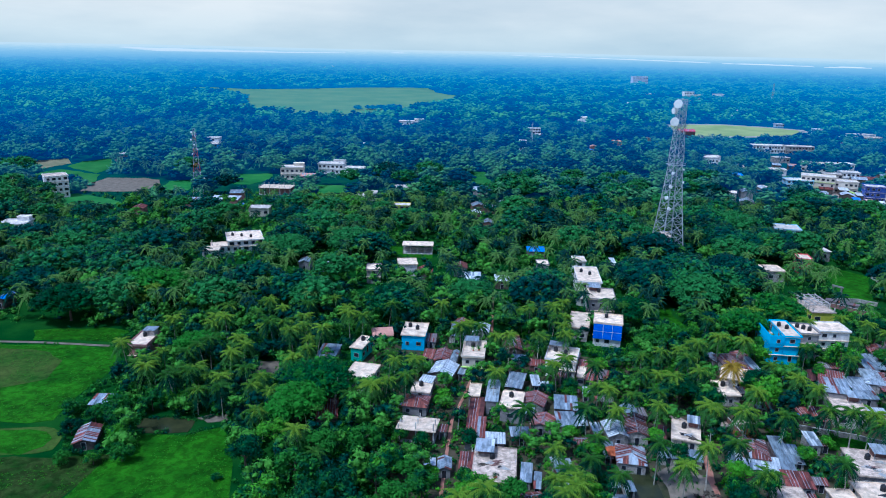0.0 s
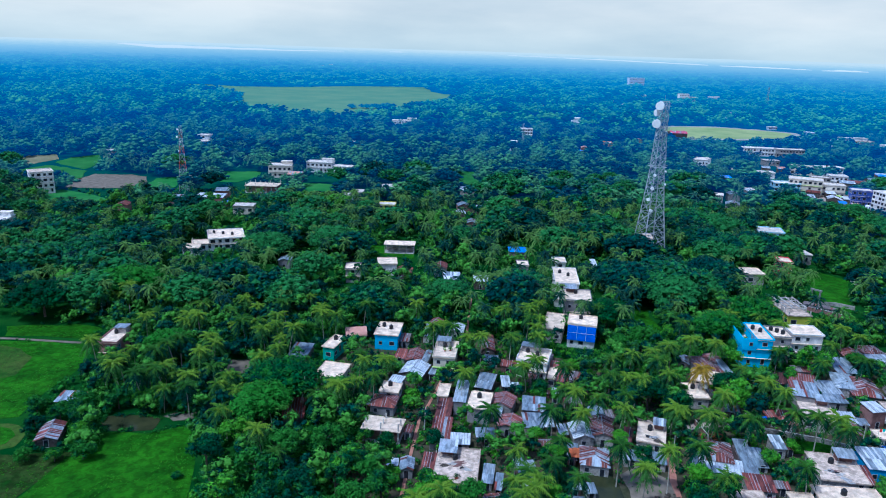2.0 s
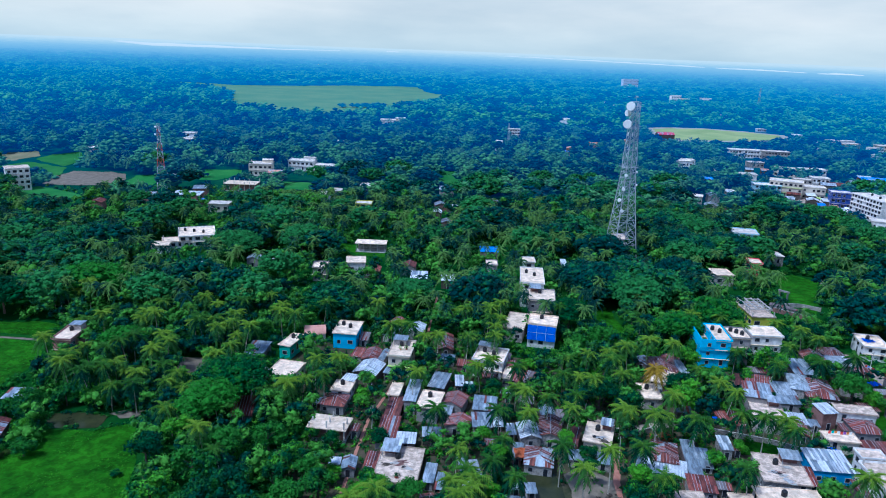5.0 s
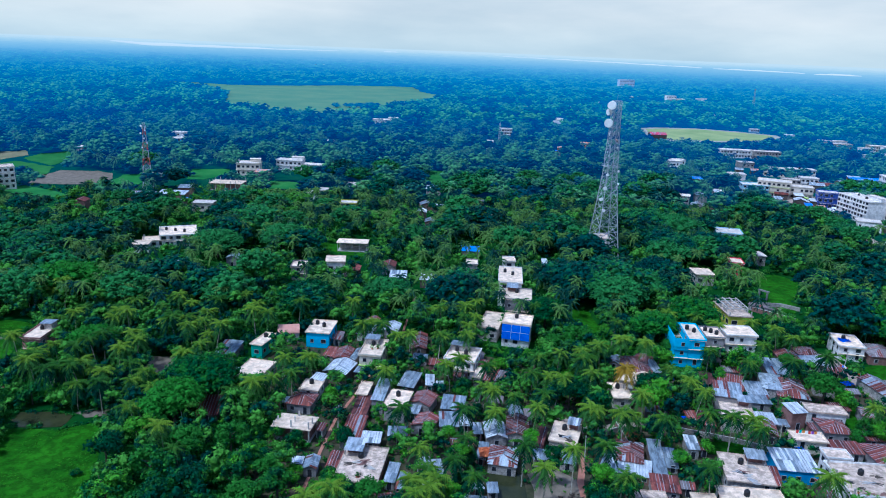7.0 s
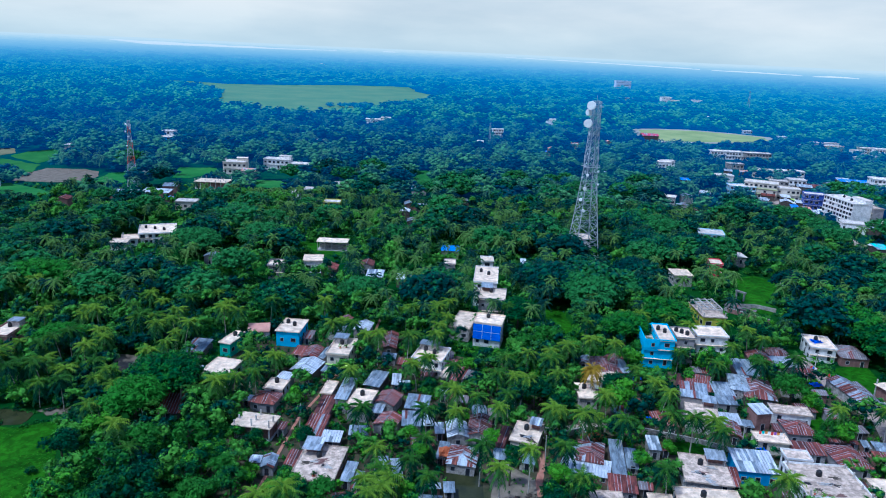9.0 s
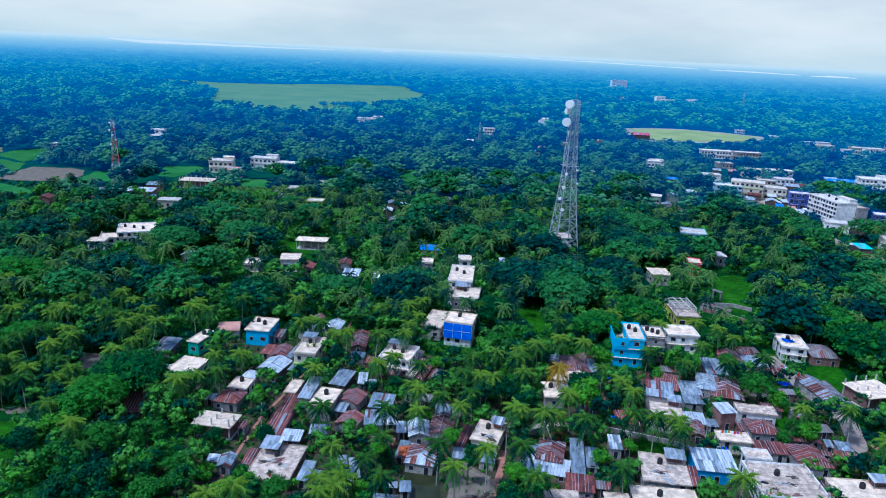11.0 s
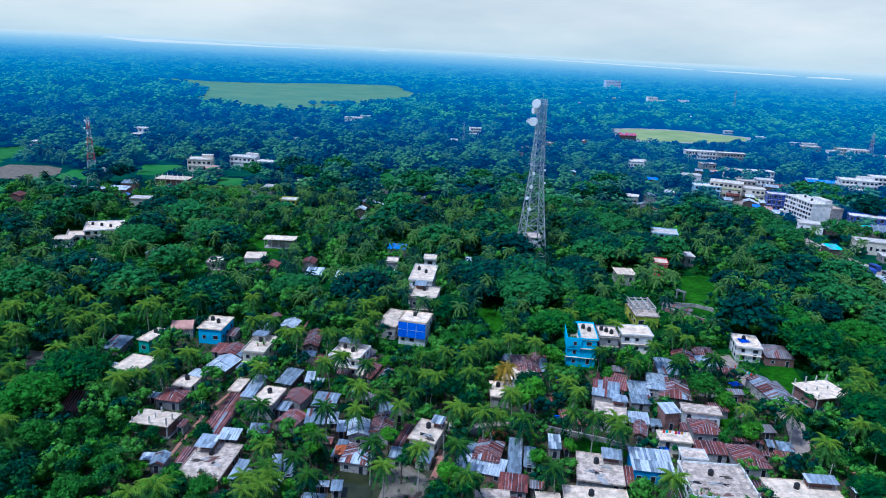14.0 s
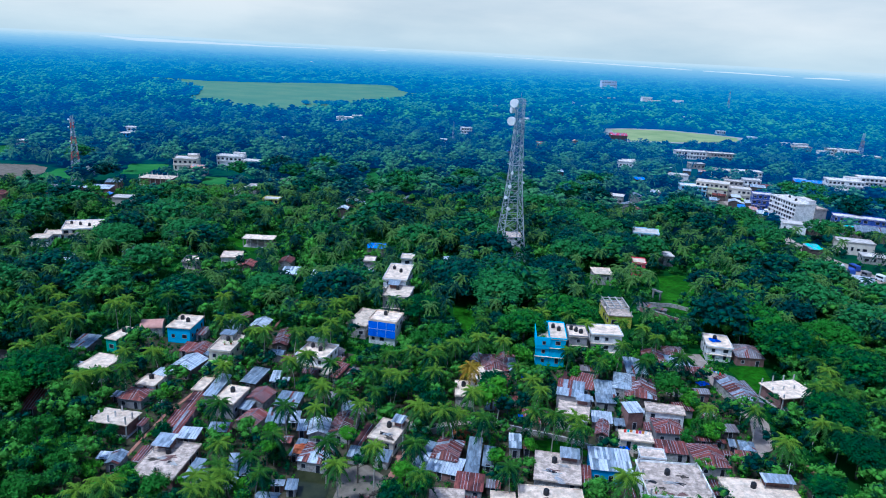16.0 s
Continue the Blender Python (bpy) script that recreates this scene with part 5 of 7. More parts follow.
for hx, hy, turn, w, d, h in list(HOUSES):
    if sheds >= 70 or not (-30 < hx < 165 and 126 < hy < 214) or filler.random() < 0.25:
        continue
    side, c, s = filler.choice((-1, 1)), math.cos(radians(turn)), math.sin(radians(turn))
    sw, sd = filler.uniform(1.8, 3.6), d * filler.uniform(0.4, 0.8)
    u, v = side * (w / 2 + sw / 2 + 0.42), filler.uniform(-0.1, 0.25) * d
    x, y = hx + c * u - s * v, hy + s * u + c * v
    if crowded(x, y, min(sw, sd) * 0.42):
        continue
    tin_house(round(x, 1), round(y, 1), turn, sw, sd, min(2.6, max(1.9, h - filler.uniform(0.5, 1.0))), filler.choice(("rust", "darkrust", "grey", "silver", "rust", "white", "brown")), shed=1)
    sheds += 1


huts = 0
for _ in range(900):
    x, y = filler.uniform(-6, 156), filler.uniform(128, 206)
    w, d = filler.uniform(4.0, 6.5), filler.uniform(3.2, 4.6)
    if huts >= 16 or (46 < x < 84 and y > 158) or abs(x - 105) < 9 and 152 < y < 165 or 40 < x < 66 and y < 148 or crowded(x, y, max(w, d) * 0.56):
        continue
    tin_house(round(x, 1), round(y, 1), filler.choice((-14, -8, -4, 3, 8, 76, 84)), w, d, filler.uniform(2.4, 3.0), filler.choice(("rust", "darkrust", "grey", "rust", "silver", "darkrust", "brown")), shed=filler.random() < 0.4)
    huts += 1


def roof_plants(x, y, z, n, spread):
    """Potted shrubs standing on a flat roof."""
    for k in range(n):
        p = thing("potted_shrub", x + filler.uniform(-spread, spread), y + filler.uniform(-spread, spread), z, filler.uniform(0, 360), "leafy potted shrub standing on a flat roof", "potted plant", "roof plants")
        part("pot", lathe([(0.16, 0), (0.24, 0.35), (0.26, 0.38)], 8), WALLS["red_trim"], p)
        r2 = np.random.default_rng(k + int(x))
        bm = bmesh.new()
        for _ in range(60):
            q = Vector(r2.normal(size=3)) * 0.28 + Vector((0, 0, 0.85))
            u2, v2 = Vector(r2.normal(size=3)) * 0.16, Vector(r2.normal(size=3)) * 0.16
            bm.faces.new([bm.verts.new(q), bm.verts.new(q + u2), bm.verts.new(q + v2)])
        part("foliage", bm, LEAF, p)
        part("stem", bar((0, 0, 0.3), (0, 0, 0.8), 0.03), BARK, p)


def roof_junk(x, y, z, n, spread, turn):
    """Planks, bricks and sheets left lying on a flat roof."""
    for k in range(n):
        j = thing("roof_scrap", x + filler.uniform(-spread, spread), y + filler.uniform(-spread, spread), z, turn + filler.uniform(-30, 30), "loose planks and bricks lying on a flat roof", "scrap", "roof scrap")
        bm = bmesh.new()
        for i in range(filler.randint(3, 7)):
            L = filler.uniform(0.2, 1.3)
            add_box(bm, -L, -0.1, 0, L, 0.1, 0.09, pose(filler.uniform(-0.5, 0.5), i * 0.16 - 0.4, 0.002 + 0.02 * i, 0, 0, filler.uniform(-25, 25)))
        part("scrap", bm, filler.choice((WALLS["brick_wall"], BARK, CONCRETE, FRAME, TANK)), j)


roof_plants(14, 133.5, 3.01, 5, 3.0)
roof_junk(14, 138, 3.01, 6, 3.6, -6)
roof_junk(104, 141, 3.72, 7, 3.8, -9)
roof_junk(128, 134, 6.21, 12, 5.5, 2)
roof_plants(124, 131, 6.21, 3, 2.0)
roof_junk(100, 129, 3.71, 3, 3.0, 0)
roof_junk(113, 166, 4.41, 4, 2.6, -16)
roof_plants(9.5, 194, 6.62, 3, 2.0)
roof_junk(62, 152, 4.06, 3, 2.0, -12)
roof_junk(148, 134, 3.54, 3, 4.0, 2)
roof_plants(107, 212, 6.62, 7, 1.4)

# open grid of beams on the roof of the yellow house
grid = thing("roof_frame", 139.3, 251.5, 4.92, 1, "grey open grid of concrete beams above a flat roof", "beams")
for i in range(4):
    u = -3.9 + 2.6 * i
    part("beam", box(u - 0.16, -5.6, 1.7, u + 0.16, 6.2, 2.05), CONCRETE, grid)
for j in range(5):
    v = -5.4 + 2.85 * j
    part("cross_beam", box(-4.1, v - 0.14, 1.4, 4.1, v + 0.14, 1.698), CONCRETE, grid)
    for u in (-3.9, 3.9):
        part("post", box(u - 0.15, v - 0.15, 0.0, u + 0.15, v + 0.15, 1.398), CONCRETE, grid)

# gate and covered way beside the lawn
tin_house(156.3, 261.0, -36, 12.0, 2.8, 2.5, "brown", shed=1, wall="pale_wall")
gate = thing("gate", 162.8, 277.5, 0, -50, "weathered grey concrete gate arch beside a lawn", "gate")
for u in (-1.7, 1.7):
    part("gate_post", box(u - 0.3, -0.3, -0.2, u + 0.3, 0.3, 3.3), WALLS["grey_wall"], gate)
part("lintel", box(-2.3, -0.45, 3.302, 2.3, 0.45, 3.9), WALLS["grey_wall"], gate)


def loose_sheet(x, y, z, w, d, turn, mat, label):
    """A slack plastic sheet spread over poles or goods."""
    t = thing("tarpaulin", x, y, z, turn, label, "tarpaulin", "plastic sheets")
    bm = bmesh.new()
    g = [[bm.verts.new(((i / 6 - 0.5) * w, (j / 6 - 0.5) * d, 0.12 + 0.4 * abs(math.sin(i * 1.1 + j * 0.7)) * filler.random())) for j in range(7)] for i in range(7)]
    for i in range(6):
        for j in range(6):
            bm.faces.new((g[i][j], g[i + 1][j], g[i + 1][j + 1], g[i][j + 1]))
    bmesh.ops.solidify(bm, geom=bm.faces[:], thickness=0.05)
    part("sheet", bm, mat, t)
    for u in (-0.46, 0.46):
        for v in (-0.46, 0.46):
            part("stake", bar((u * w, v * d, -z), (u * w, v * d, 0.1), 0.04), BARK, t)

for x, y, w, d, turn in ((154.1, 195.5, 3.4, 2.6, 20), (100.5, 193.2, 5.5, 1.6, -4), (121.4, 156.3, 2.2, 1.8, 10), (96.8, 169.6, 1.8, 1.6, 0)):
    loose_sheet(x, y, 2.0, w, d, turn, TARP, "slack blue plastic sheet on stakes between houses")
loose_sheet(42.0, 147.5, 2.4, 3.0, 4.2, 4, WALLS["orange_wall"], "faded orange sheet on stakes beside a tin roof")
line = thing("washing_line", 161.5, 207.5, 0, -60, "low washing line with red, blue and white clothes by the road", "washing line")
for u in (-3.5, 3.5):
    part("pole", bar((u, 0, -0.2), (u, 0, 1.8), 0.05), FRAME, line)
part("line", bar((-3.5, 0, 1.72), (3.5, 0, 1.72), 0.015), FRAME, line)
for k in range(9):
    u = -3.1 + 0.76 * k
    part("cloth", box(u - 0.3, -0.04, 0.8 + 0.3 * filler.random(), u + 0.3, 0.04, 1.74), (CLOTH["red"], TARP, CLOTH["white"], CLOTH["red"], CLOTH["violet"], TARP, CLOTH["white"], CLOTH["teal"], CLOTH["red"])[k], line)

# heap of red brick chips beside the lane
heap = thing("brick_heap", 80.5, 162.0, 0, -10, "heap of broken red bricks beside the lane", "rubble")
bm = bmesh.new()
for _ in range(150):
    a, q, e = filler.uniform(0, 6.28), filler.random() ** 0.6, filler.uniform(0.12, 0.34)
    add_box(bm, -e, -e * 0.6, -e * 0.4, e, e * 0.6, e * 0.4, pose(math.cos(a) * q * 3.4, math.sin(a) * q * 2.2, (1 - q) * 1.3 + 0.1, filler.uniform(-40, 40), filler.uniform(-40, 40), filler.uniform(0, 180)))
part("chips", bm, WALLS["red_brick"], heap)


# ---- telecom towers ----
def lattice_tower(name, x, y, turn, levels, leg_r, mats, label):
    """A square lattice tower: levels are (height, half width); four legs, rings and crossed braces per bay."""
    tw = thing(name, x, y, 0, turn, label, "tower")
    corner = ((-1, -1), (1, -1), (1, 1), (-1, 1))
    for i, ((z0, a), (z1, b)) in enumerate(zip(levels, levels[1:])):
        m = mats[i % len(mats)]
        for s, t in corner:
            part("leg", bar((s * a, t * a, z0), (s * b, t * b, z1), leg_r * (1 - 0.5 * i / len(levels))), m, tw)
        for k in range(4):
            (s, t), (u, v) = corner[k], corner[(k + 1) % 4]
            r = leg_r * 0.42
            part("ring_bar", bar((s * b, t * b, z1), (u * b, v * b, z1), r), m, tw)
            part("brace", bar((s * a, t * a, z0), (u * b, v * b, z1), r), m, tw)
            part("brace", bar((u * a, v * a, z0), (s * b, t * b, z1), r), m, tw)
            if a > 2.4:
                mz, mw = (z0 + z1) / 2, (a + b) / 2
                part("strut", bar((s * mw, t * mw, mz), (u * mw, v * mw, mz), r * 0.8), m, tw)
    return tw


def dish(tower, x, y, z, r, turn, deep=0.5):
    """A drum antenna that looks along -y before its turn, on a short arm."""
    d = part("dish", lathe([(r * 0.5, 0), (r * 0.95, deep * r * 0.5), (r, deep * r), (r, deep * r * 2.2), (r * 0.96, deep * r * 2.3)], 18), DISH, tower, "white drum dish antenna", pose(x, y, z, 90, 0, turn))
    part("arm", bar((0, 0, -r * 0.9), (0, 0, 0.05), r * 0.1), STEEL, d)


HI = [(0, 7.4), (6, 6.7), (12, 6.0), (18, 5.35), (24, 4.7), (30, 4.1), (36, 3.55), (41, 3.1), (46, 2.7), (50, 2.4), (54, 2.15), (58, 1.95), (61, 1.85), (64, 1.75), (67, 1.7), (70, 1.65), (73, 1.6), (76, 1.6)]
mast = lattice_tower("telecom_tower", 104.3, 325, 14, [(z, a * 0.84 if z < 50 else a) for z, a in HI], 0.26, (STEEL,), "tall grey steel lattice telecom tower with white dishes")
for z, s in ((46, 3.3), (64, 2.6), (74, 2.3)):
    bm = bmesh.new()
    for a in ((-s, -s, s, -s + 0.5), (-s, s - 0.5, s, s), (-s, -s + 0.5, -s + 0.5, s - 0.5), (s - 0.5, -s + 0.5, s, s - 0.5)):
        add_box(bm, a[0], a[1], z - 0.08, a[2], a[3], z)
    part("platform", bm, STEEL, mast)
    for u in (-1, 1):
        part("railing", bar((-s, u * s, z + 1.0), (s, u * s, z + 1.0), 0.04), STEEL, mast)
        part("railing", bar((u * s, -s, z + 1.0), (u * s, s, z + 1.0), 0.04), STEEL, mast)
dish(mast, -3.4, -2.6, 74.2, 1.95, -38)
dish(mast, -4.2, -2.4, 66.2, 1.95, -34)
dish(mast, -3.2, -1.2, 71.0, 1.5, -80)
dish(mast, -2.6, -3.0, 42.5, 0.7, -20)
dish(mast, -3.4, -3.3, 36.2, 0.85, -20)
dish(mast, 2.6, -2.8, 44.0, 0.55, 20)
dish(mast, -4.6, -3.6, 31.0, 0.8, -60)
dish(mast, -3.8, -4.6, 26.0, 0.8, -10)
dish(mast, 3.0, -3.0, 38.0, 0.5, 30)
dish(mast, 1.2, -2.0, 55.0, 0.5, 10)
part("top_spike", bar((0, 0, 76), (0, 0, 79), 0.06), STEEL, mast)
for i in range(6):
    a = radians(i * 60)
    part("panel_antenna", box(-0.14, -0.08, 0, 0.14, 0.08, 1.9), DISH, mast, at=pose(math.cos(a) * 2.2, math.sin(a) * 2.2, 60.2, 0, 0, i * 60 + 90))
banded = lattice_tower("telecom_tower", -171, 448, 20, [(0, 3.2), (5, 2.9), (10, 2.5), (15, 2.15), (20, 1.8), (25, 1.5), (30, 1.2), (35, 0.95), (39, 0.8), (43, 0.7)], 0.2, (STEEL, REDSTEEL), "red and grey banded lattice tower among the trees")
for z, a, r in ((41, -40, 0.6), (38, 20, 0.5), (36, -70, 0.6), (33, -10, 0.5), (30, 40, 0.55), (27, -50, 0.5)):
    q = radians(a)
    dish(banded, math.sin(q) * 1.9, -math.cos(q) * 1.9, z, r, a)
for i in range(5):
    q = radians(i * 72)
    part("panel_antenna", box(-0.16, -0.1, 0, 0.16, 0.1, 2.2), DISH, banded, at=pose(math.cos(q) * 1.3, math.sin(q) * 1.3, 38.6, 0, 0, i * 72 + 90))
lattice_tower("telecom_tower", 617, 1419, 0, [(0, 2.8), (10, 2.2), (20, 1.7), (30, 1.2), (40, 0.9), (46, 0.8)], 0.13, (HAZEDSTEEL, STEEL), "far red and grey lattice tower, its red greyed for haze")
lattice_tower("telecom_tower", 520, 770, 0, [(0, 2.6), (8, 2.1), (16, 1.6), (24, 1.1), (32, 0.8)], 0.16, (HAZEDSTEEL, STEEL), "red and white lattice tower behind the town")
lattice_tower("telecom_tower", 74, 700, 0, [(10, 0.9), (16, 0.7), (22, 0.6), (28, 0.5)], 0.12, (STEEL,), "slim grey lattice mast on a roof")

# ---- street walls, poles, vehicles, yards ----
def yard_wall(line, h, mat, label):
    w = thing("yard_wall", 0, 0, 0, 0, label, "wall")
    for (x0, y0), (x1, y1) in zip(line, line[1:]):
        L = math.dist((x0, y0), (x1, y1))
        part("wall_panel", box(0, -0.09, -0.2, L, 0.09, h), mat, w, at=pose(x0, y0, 0, 0, 0, math.degrees(math.atan2(y1 - y0, x1 - x0))))
        part("coping", box(0, -0.14, h + 0.002, L, 0.14, h + 0.08), CONCRETE, w, at=pose(x0, y0, 0, 0, 0, math.degrees(math.atan2(y1 - y0, x1 - x0))))


yard_wall([(67, 163), (73, 161.5), (79, 164.5)], 1.7, WALLS["grey_wall"], "grey rendered yard wall along the lane")
yard_wall([(91, 166.8), (99, 164), (108, 161.2), (116, 157.2)], 1.4, WALLS["pale_wall"], "pale yard wall along the lane")
yard_wall([(77.5, 168), (78.5, 158), (78, 152)], 1.6, WALLS["brick_wall"], "brick yard wall")
yard_wall([(8.2, 128), (8.2, 150)], 1.5, WALLS["grey_wall"], "grey yard wall beside the flat-roofed house")
yard_wall([(152, 262), (164, 251)], 1.8, WALLS["brick_wall"], "red brick boundary wall")
yard_wall([(154, 268), (166, 268), (172, 264)], 1.6, WALLS["pale_wall"], "pale gate wall beside the lawn")


def pole(x, y, h, lean=0):
    p = thing("utility_pole", x, y, 0, random.uniform(-30, 30), "pale concrete utility pole with a crossarm", "pole", "utility poles")
    part("shaft", bar((0, 0, -0.3), (lean, 0, h), 0.14, 6, 0.09), CONCRETE, p)
    part("crossarm", box(lean * 0.94 - 0.8, -0.05, h - 0.7, lean * 0.94 + 0.8, 0.05, h - 0.6), BARK, p)
    for k in (-0.7, 0, 0.7):
        part("insulator", lathe([(0.05, h - 0.6), (0.07, h - 0.52), (0.03, h - 0.45)], 6), DISH, p, at=pose(lean * 0.94 + k, 0, 0))


for x, y, h in ((158.5, 206, 8.5), (66.5, 150, 7), (14.5, 170, 7.5), (90, 167, 7), (158, 176, 8), (4.6, 158, 7.5), (157, 146, 7), (118, 160, 7)):
    pole(x, y, h, random.uniform(-0.4, 0.4))


def bus(x, y, turn, mat, label, L=10.0):
    b = thing("bus", x, y, 0, turn, label, "bus")
    bm = box(-L / 2, -1.25, 0.5, L / 2, 1.25, 3.1)
    bmesh.ops.bevel(bm, geom=bm.edges[:], offset=0.18, segments=2, affect="EDGES")
    part("body", bm, mat, b)
    for s in (-1, 1):
        part("side_glass", box(-L / 2 + 0.5, s * 1.26 - 0.02, 1.7, L / 2 - 0.5, s * 1.26 + 0.02, 2.6), GLASS, b)
    for s in (-1, 1):
        for u in (-L * 0.32, L * 0.32):
            part("wheel", bar((u, s * 1.0, 0.5), (u, s * 1.28, 0.5), 0.5, 12), TANK, b)


bus(286, 498, 100, WALLS["lime_trim"], "yellow-green bus parked at the market road")
bus(281, 484, 105, DISH, "white minibus parked at the market road", 6.5)
bus(278, 337, 100, WALLS["navy_wall"], "dark blue lorry standing on the town road", 6.0)
bus(277.5, 326, 105, WALLS["grey_wall"], "grey car standing on the town road", 4.2)
bus(271, 372, 95, DISH, "white van on the dusty town road", 4.6)
bus(282, 321, 105, DISH, "white van standing on the town road", 5.0)


def stall(x, y, turn, w, d, mat, label):
    """A market stall: a sloping awning on four posts over a goods counter."""
    s = thing("market_stall", x, y, 0, turn, label, "stall", "market stalls")
    part("awning", box(-w / 2, -d / 2, -0.04, w / 2, d / 2, 0.04), mat, s, at=pose(0, 0, 2.5, 8, 0, 0))
    part("counter", box(-w / 2 + 0.2, -0.4, 0, w / 2 - 0.2, 0.6, 0.9), BARK, s)
    for u in (-1, 1):
        for v in (-1, 1):
            part("post", bar((u * (w / 2 - 0.1), v * (d / 2 - 0.1), -0.1), (u * (w / 2 - 0.1), v * (d / 2 - 0.1), 2.4 + v * 0.05 * d), 0.05), BARK, s)


market = random.Random(5)
for x, y, turn, w, colour, wall in ((274, 462, -14, 7, "blue", "lightblue_wall"), (281, 470, -10, 6, "rust", "orange_wall"), (272, 478, -12, 6, "silver", "white_wall"), (289, 480, -16, 7, "crimson", "cream_wall"), (278, 492, -8, 5.5, "white", "sky_wall"), (295, 494, -15, 8, "blue", "navy_wall"), (270, 500, -10, 6, "salmon", "pink_wall"), (283, 508, -12, 6.5, "grey", "yellow_wall"), (274, 518, -6, 6, "teal", "cream_wall"), (294, 516, -15, 7, "rust", "white_wall"), (284, 528, -12, 6.5, "white", "lightblue_wall"), (274, 536, -5, 7, "silver", "orange_wall")):
    if not crowded(x, y, w / 2):
        tin_house(x, y, turn, w, 6, 4.6, colour, shed=1, wall=wall)
for k in range(34):
    f = k / 33
    x, y = 264 + market.uniform(0, 30) + 4 * f, 452 + 88 * f + market.uniform(-6, 6)
    if crowded(x, y, 2.0):
        continue
    word, mat = market.choice((("blue", TARP), ("white", CLOTH["white"]), ("red", CLOTH["red"]), ("rusted", SHEETS["rust"]), ("orange", CLOTH["orange"]), ("grey", SHEETS["grey"]), ("silver", SHEETS["silver"]), ("rusted", SHEETS["darkrust"])))
    stall(x, y, market.uniform(-35, 10), market.uniform(3.5, 6.5), market.uniform(3, 4.5), mat, f"market stall under a {word} awning beside the road")
bus(271, 337, 75, DISH, "white van parked beside the town road", 5.0)
bus(272, 329, 75, WALLS["navy_wall"], "dark blue van parked beside the town road", 5.0)

for k in range(26):
    rx, ry = random.uniform(56.5, 63.5), random.uniform(120, 136)
    r = thing("rubble_heap", rx, ry, 0.1, random.uniform(0, 360), "small heap of broken brick and scrap on earth", "rubble", "rubble heaps")
    bm = bmesh.new()
    for _ in range(14):
        s = random.uniform(0.08, 0.3)
        add_box(bm, -s, -s * 0.6, -s * 0.4, s, s * 0.6, s * 0.4, pose(random.gauss(0, 0.5), random.gauss(0, 0.5), s * 0.4 + random.random() * 0.2, random.uniform(-40, 40), random.uniform(-40, 40), random.uniform(0, 180)))
    part("rubble", bm, random.choice((WALLS["brick_wall"], CONCRETE, BARK)), r)

# ---- trees ----
NOQ = np.zeros((0, 4), int)
OCT_V = np.array([(1, 0, 0), (0, 1, 0), (-1, 0, 0), (0, -1, 0), (0, 0, 1), (0, 0, -1)]) * 1.08
OCT_F = np.array([(0, 1, 4), (1, 2, 4), (2, 3, 4), (3, 0, 4), (1, 0, 5), (2, 1, 5), (3, 2, 5), (0, 3, 5)])


def crown_shape(rng, lumps, leaves, leaf, flat=0.75, spread=0.62, lump=0.4, core_size=0.74, jitter=0.42):
    """A crown of radius about 1 about its own centre: uneven leaf clumps, each a low core set with many small leaves."""
    V, T, n = [], [], 0
    for k in range(lumps):
        while True:
            c = rng.uniform(-1, 1, 3)
            if 0.35 < np.linalg.norm(c) < 1 and c[2] > -0.45:
                break
        c = c / np.linalg.norm(c) * spread * rng.uniform(0.65, 1.12)
        c[2] *= flat
        r = lump * rng.uniform(0.65, 1.2)
        core = OCT_V * rng.uniform(0.75, 1.05, (6, 1)) * r * core_size * np.array((1, 1, 0.8)) + c
        V.append(core)
        T.append(OCT_F + n)
        n += 6
        d = rng.normal(size=(leaves, 3)) + np.array((0, 0, 0.35))
        d /= np.linalg.norm(d, axis=1)[:, None]
        p = c + d * r * rng.uniform(0.75, 1.12, (leaves, 1)) * np.array((1, 1, 0.8))
        nrm = d + rng.normal(size=(leaves, 3)) * jitter
        nrm /= np.linalg.norm(nrm, axis=1)[:, None]
        u = np.cross(nrm, rng.normal(size=(leaves, 3)))
        u /= np.linalg.norm(u, axis=1)[:, None]
        w = np.cross(nrm, u)
        s = leaf * rng.uniform(0.6, 1.4, (leaves, 1))
        V.append(np.stack([p - u * s, p + u * s * 0.4 - w * s * 0.8, p + u * s * 0.7 + w * s * 0.6], 1).reshape(-1, 3))
        T.append(np.arange(leaves * 3).reshape(-1, 3) + n)
        n += leaves * 3
    return np.concatenate(V), np.concatenate(T), NOQ


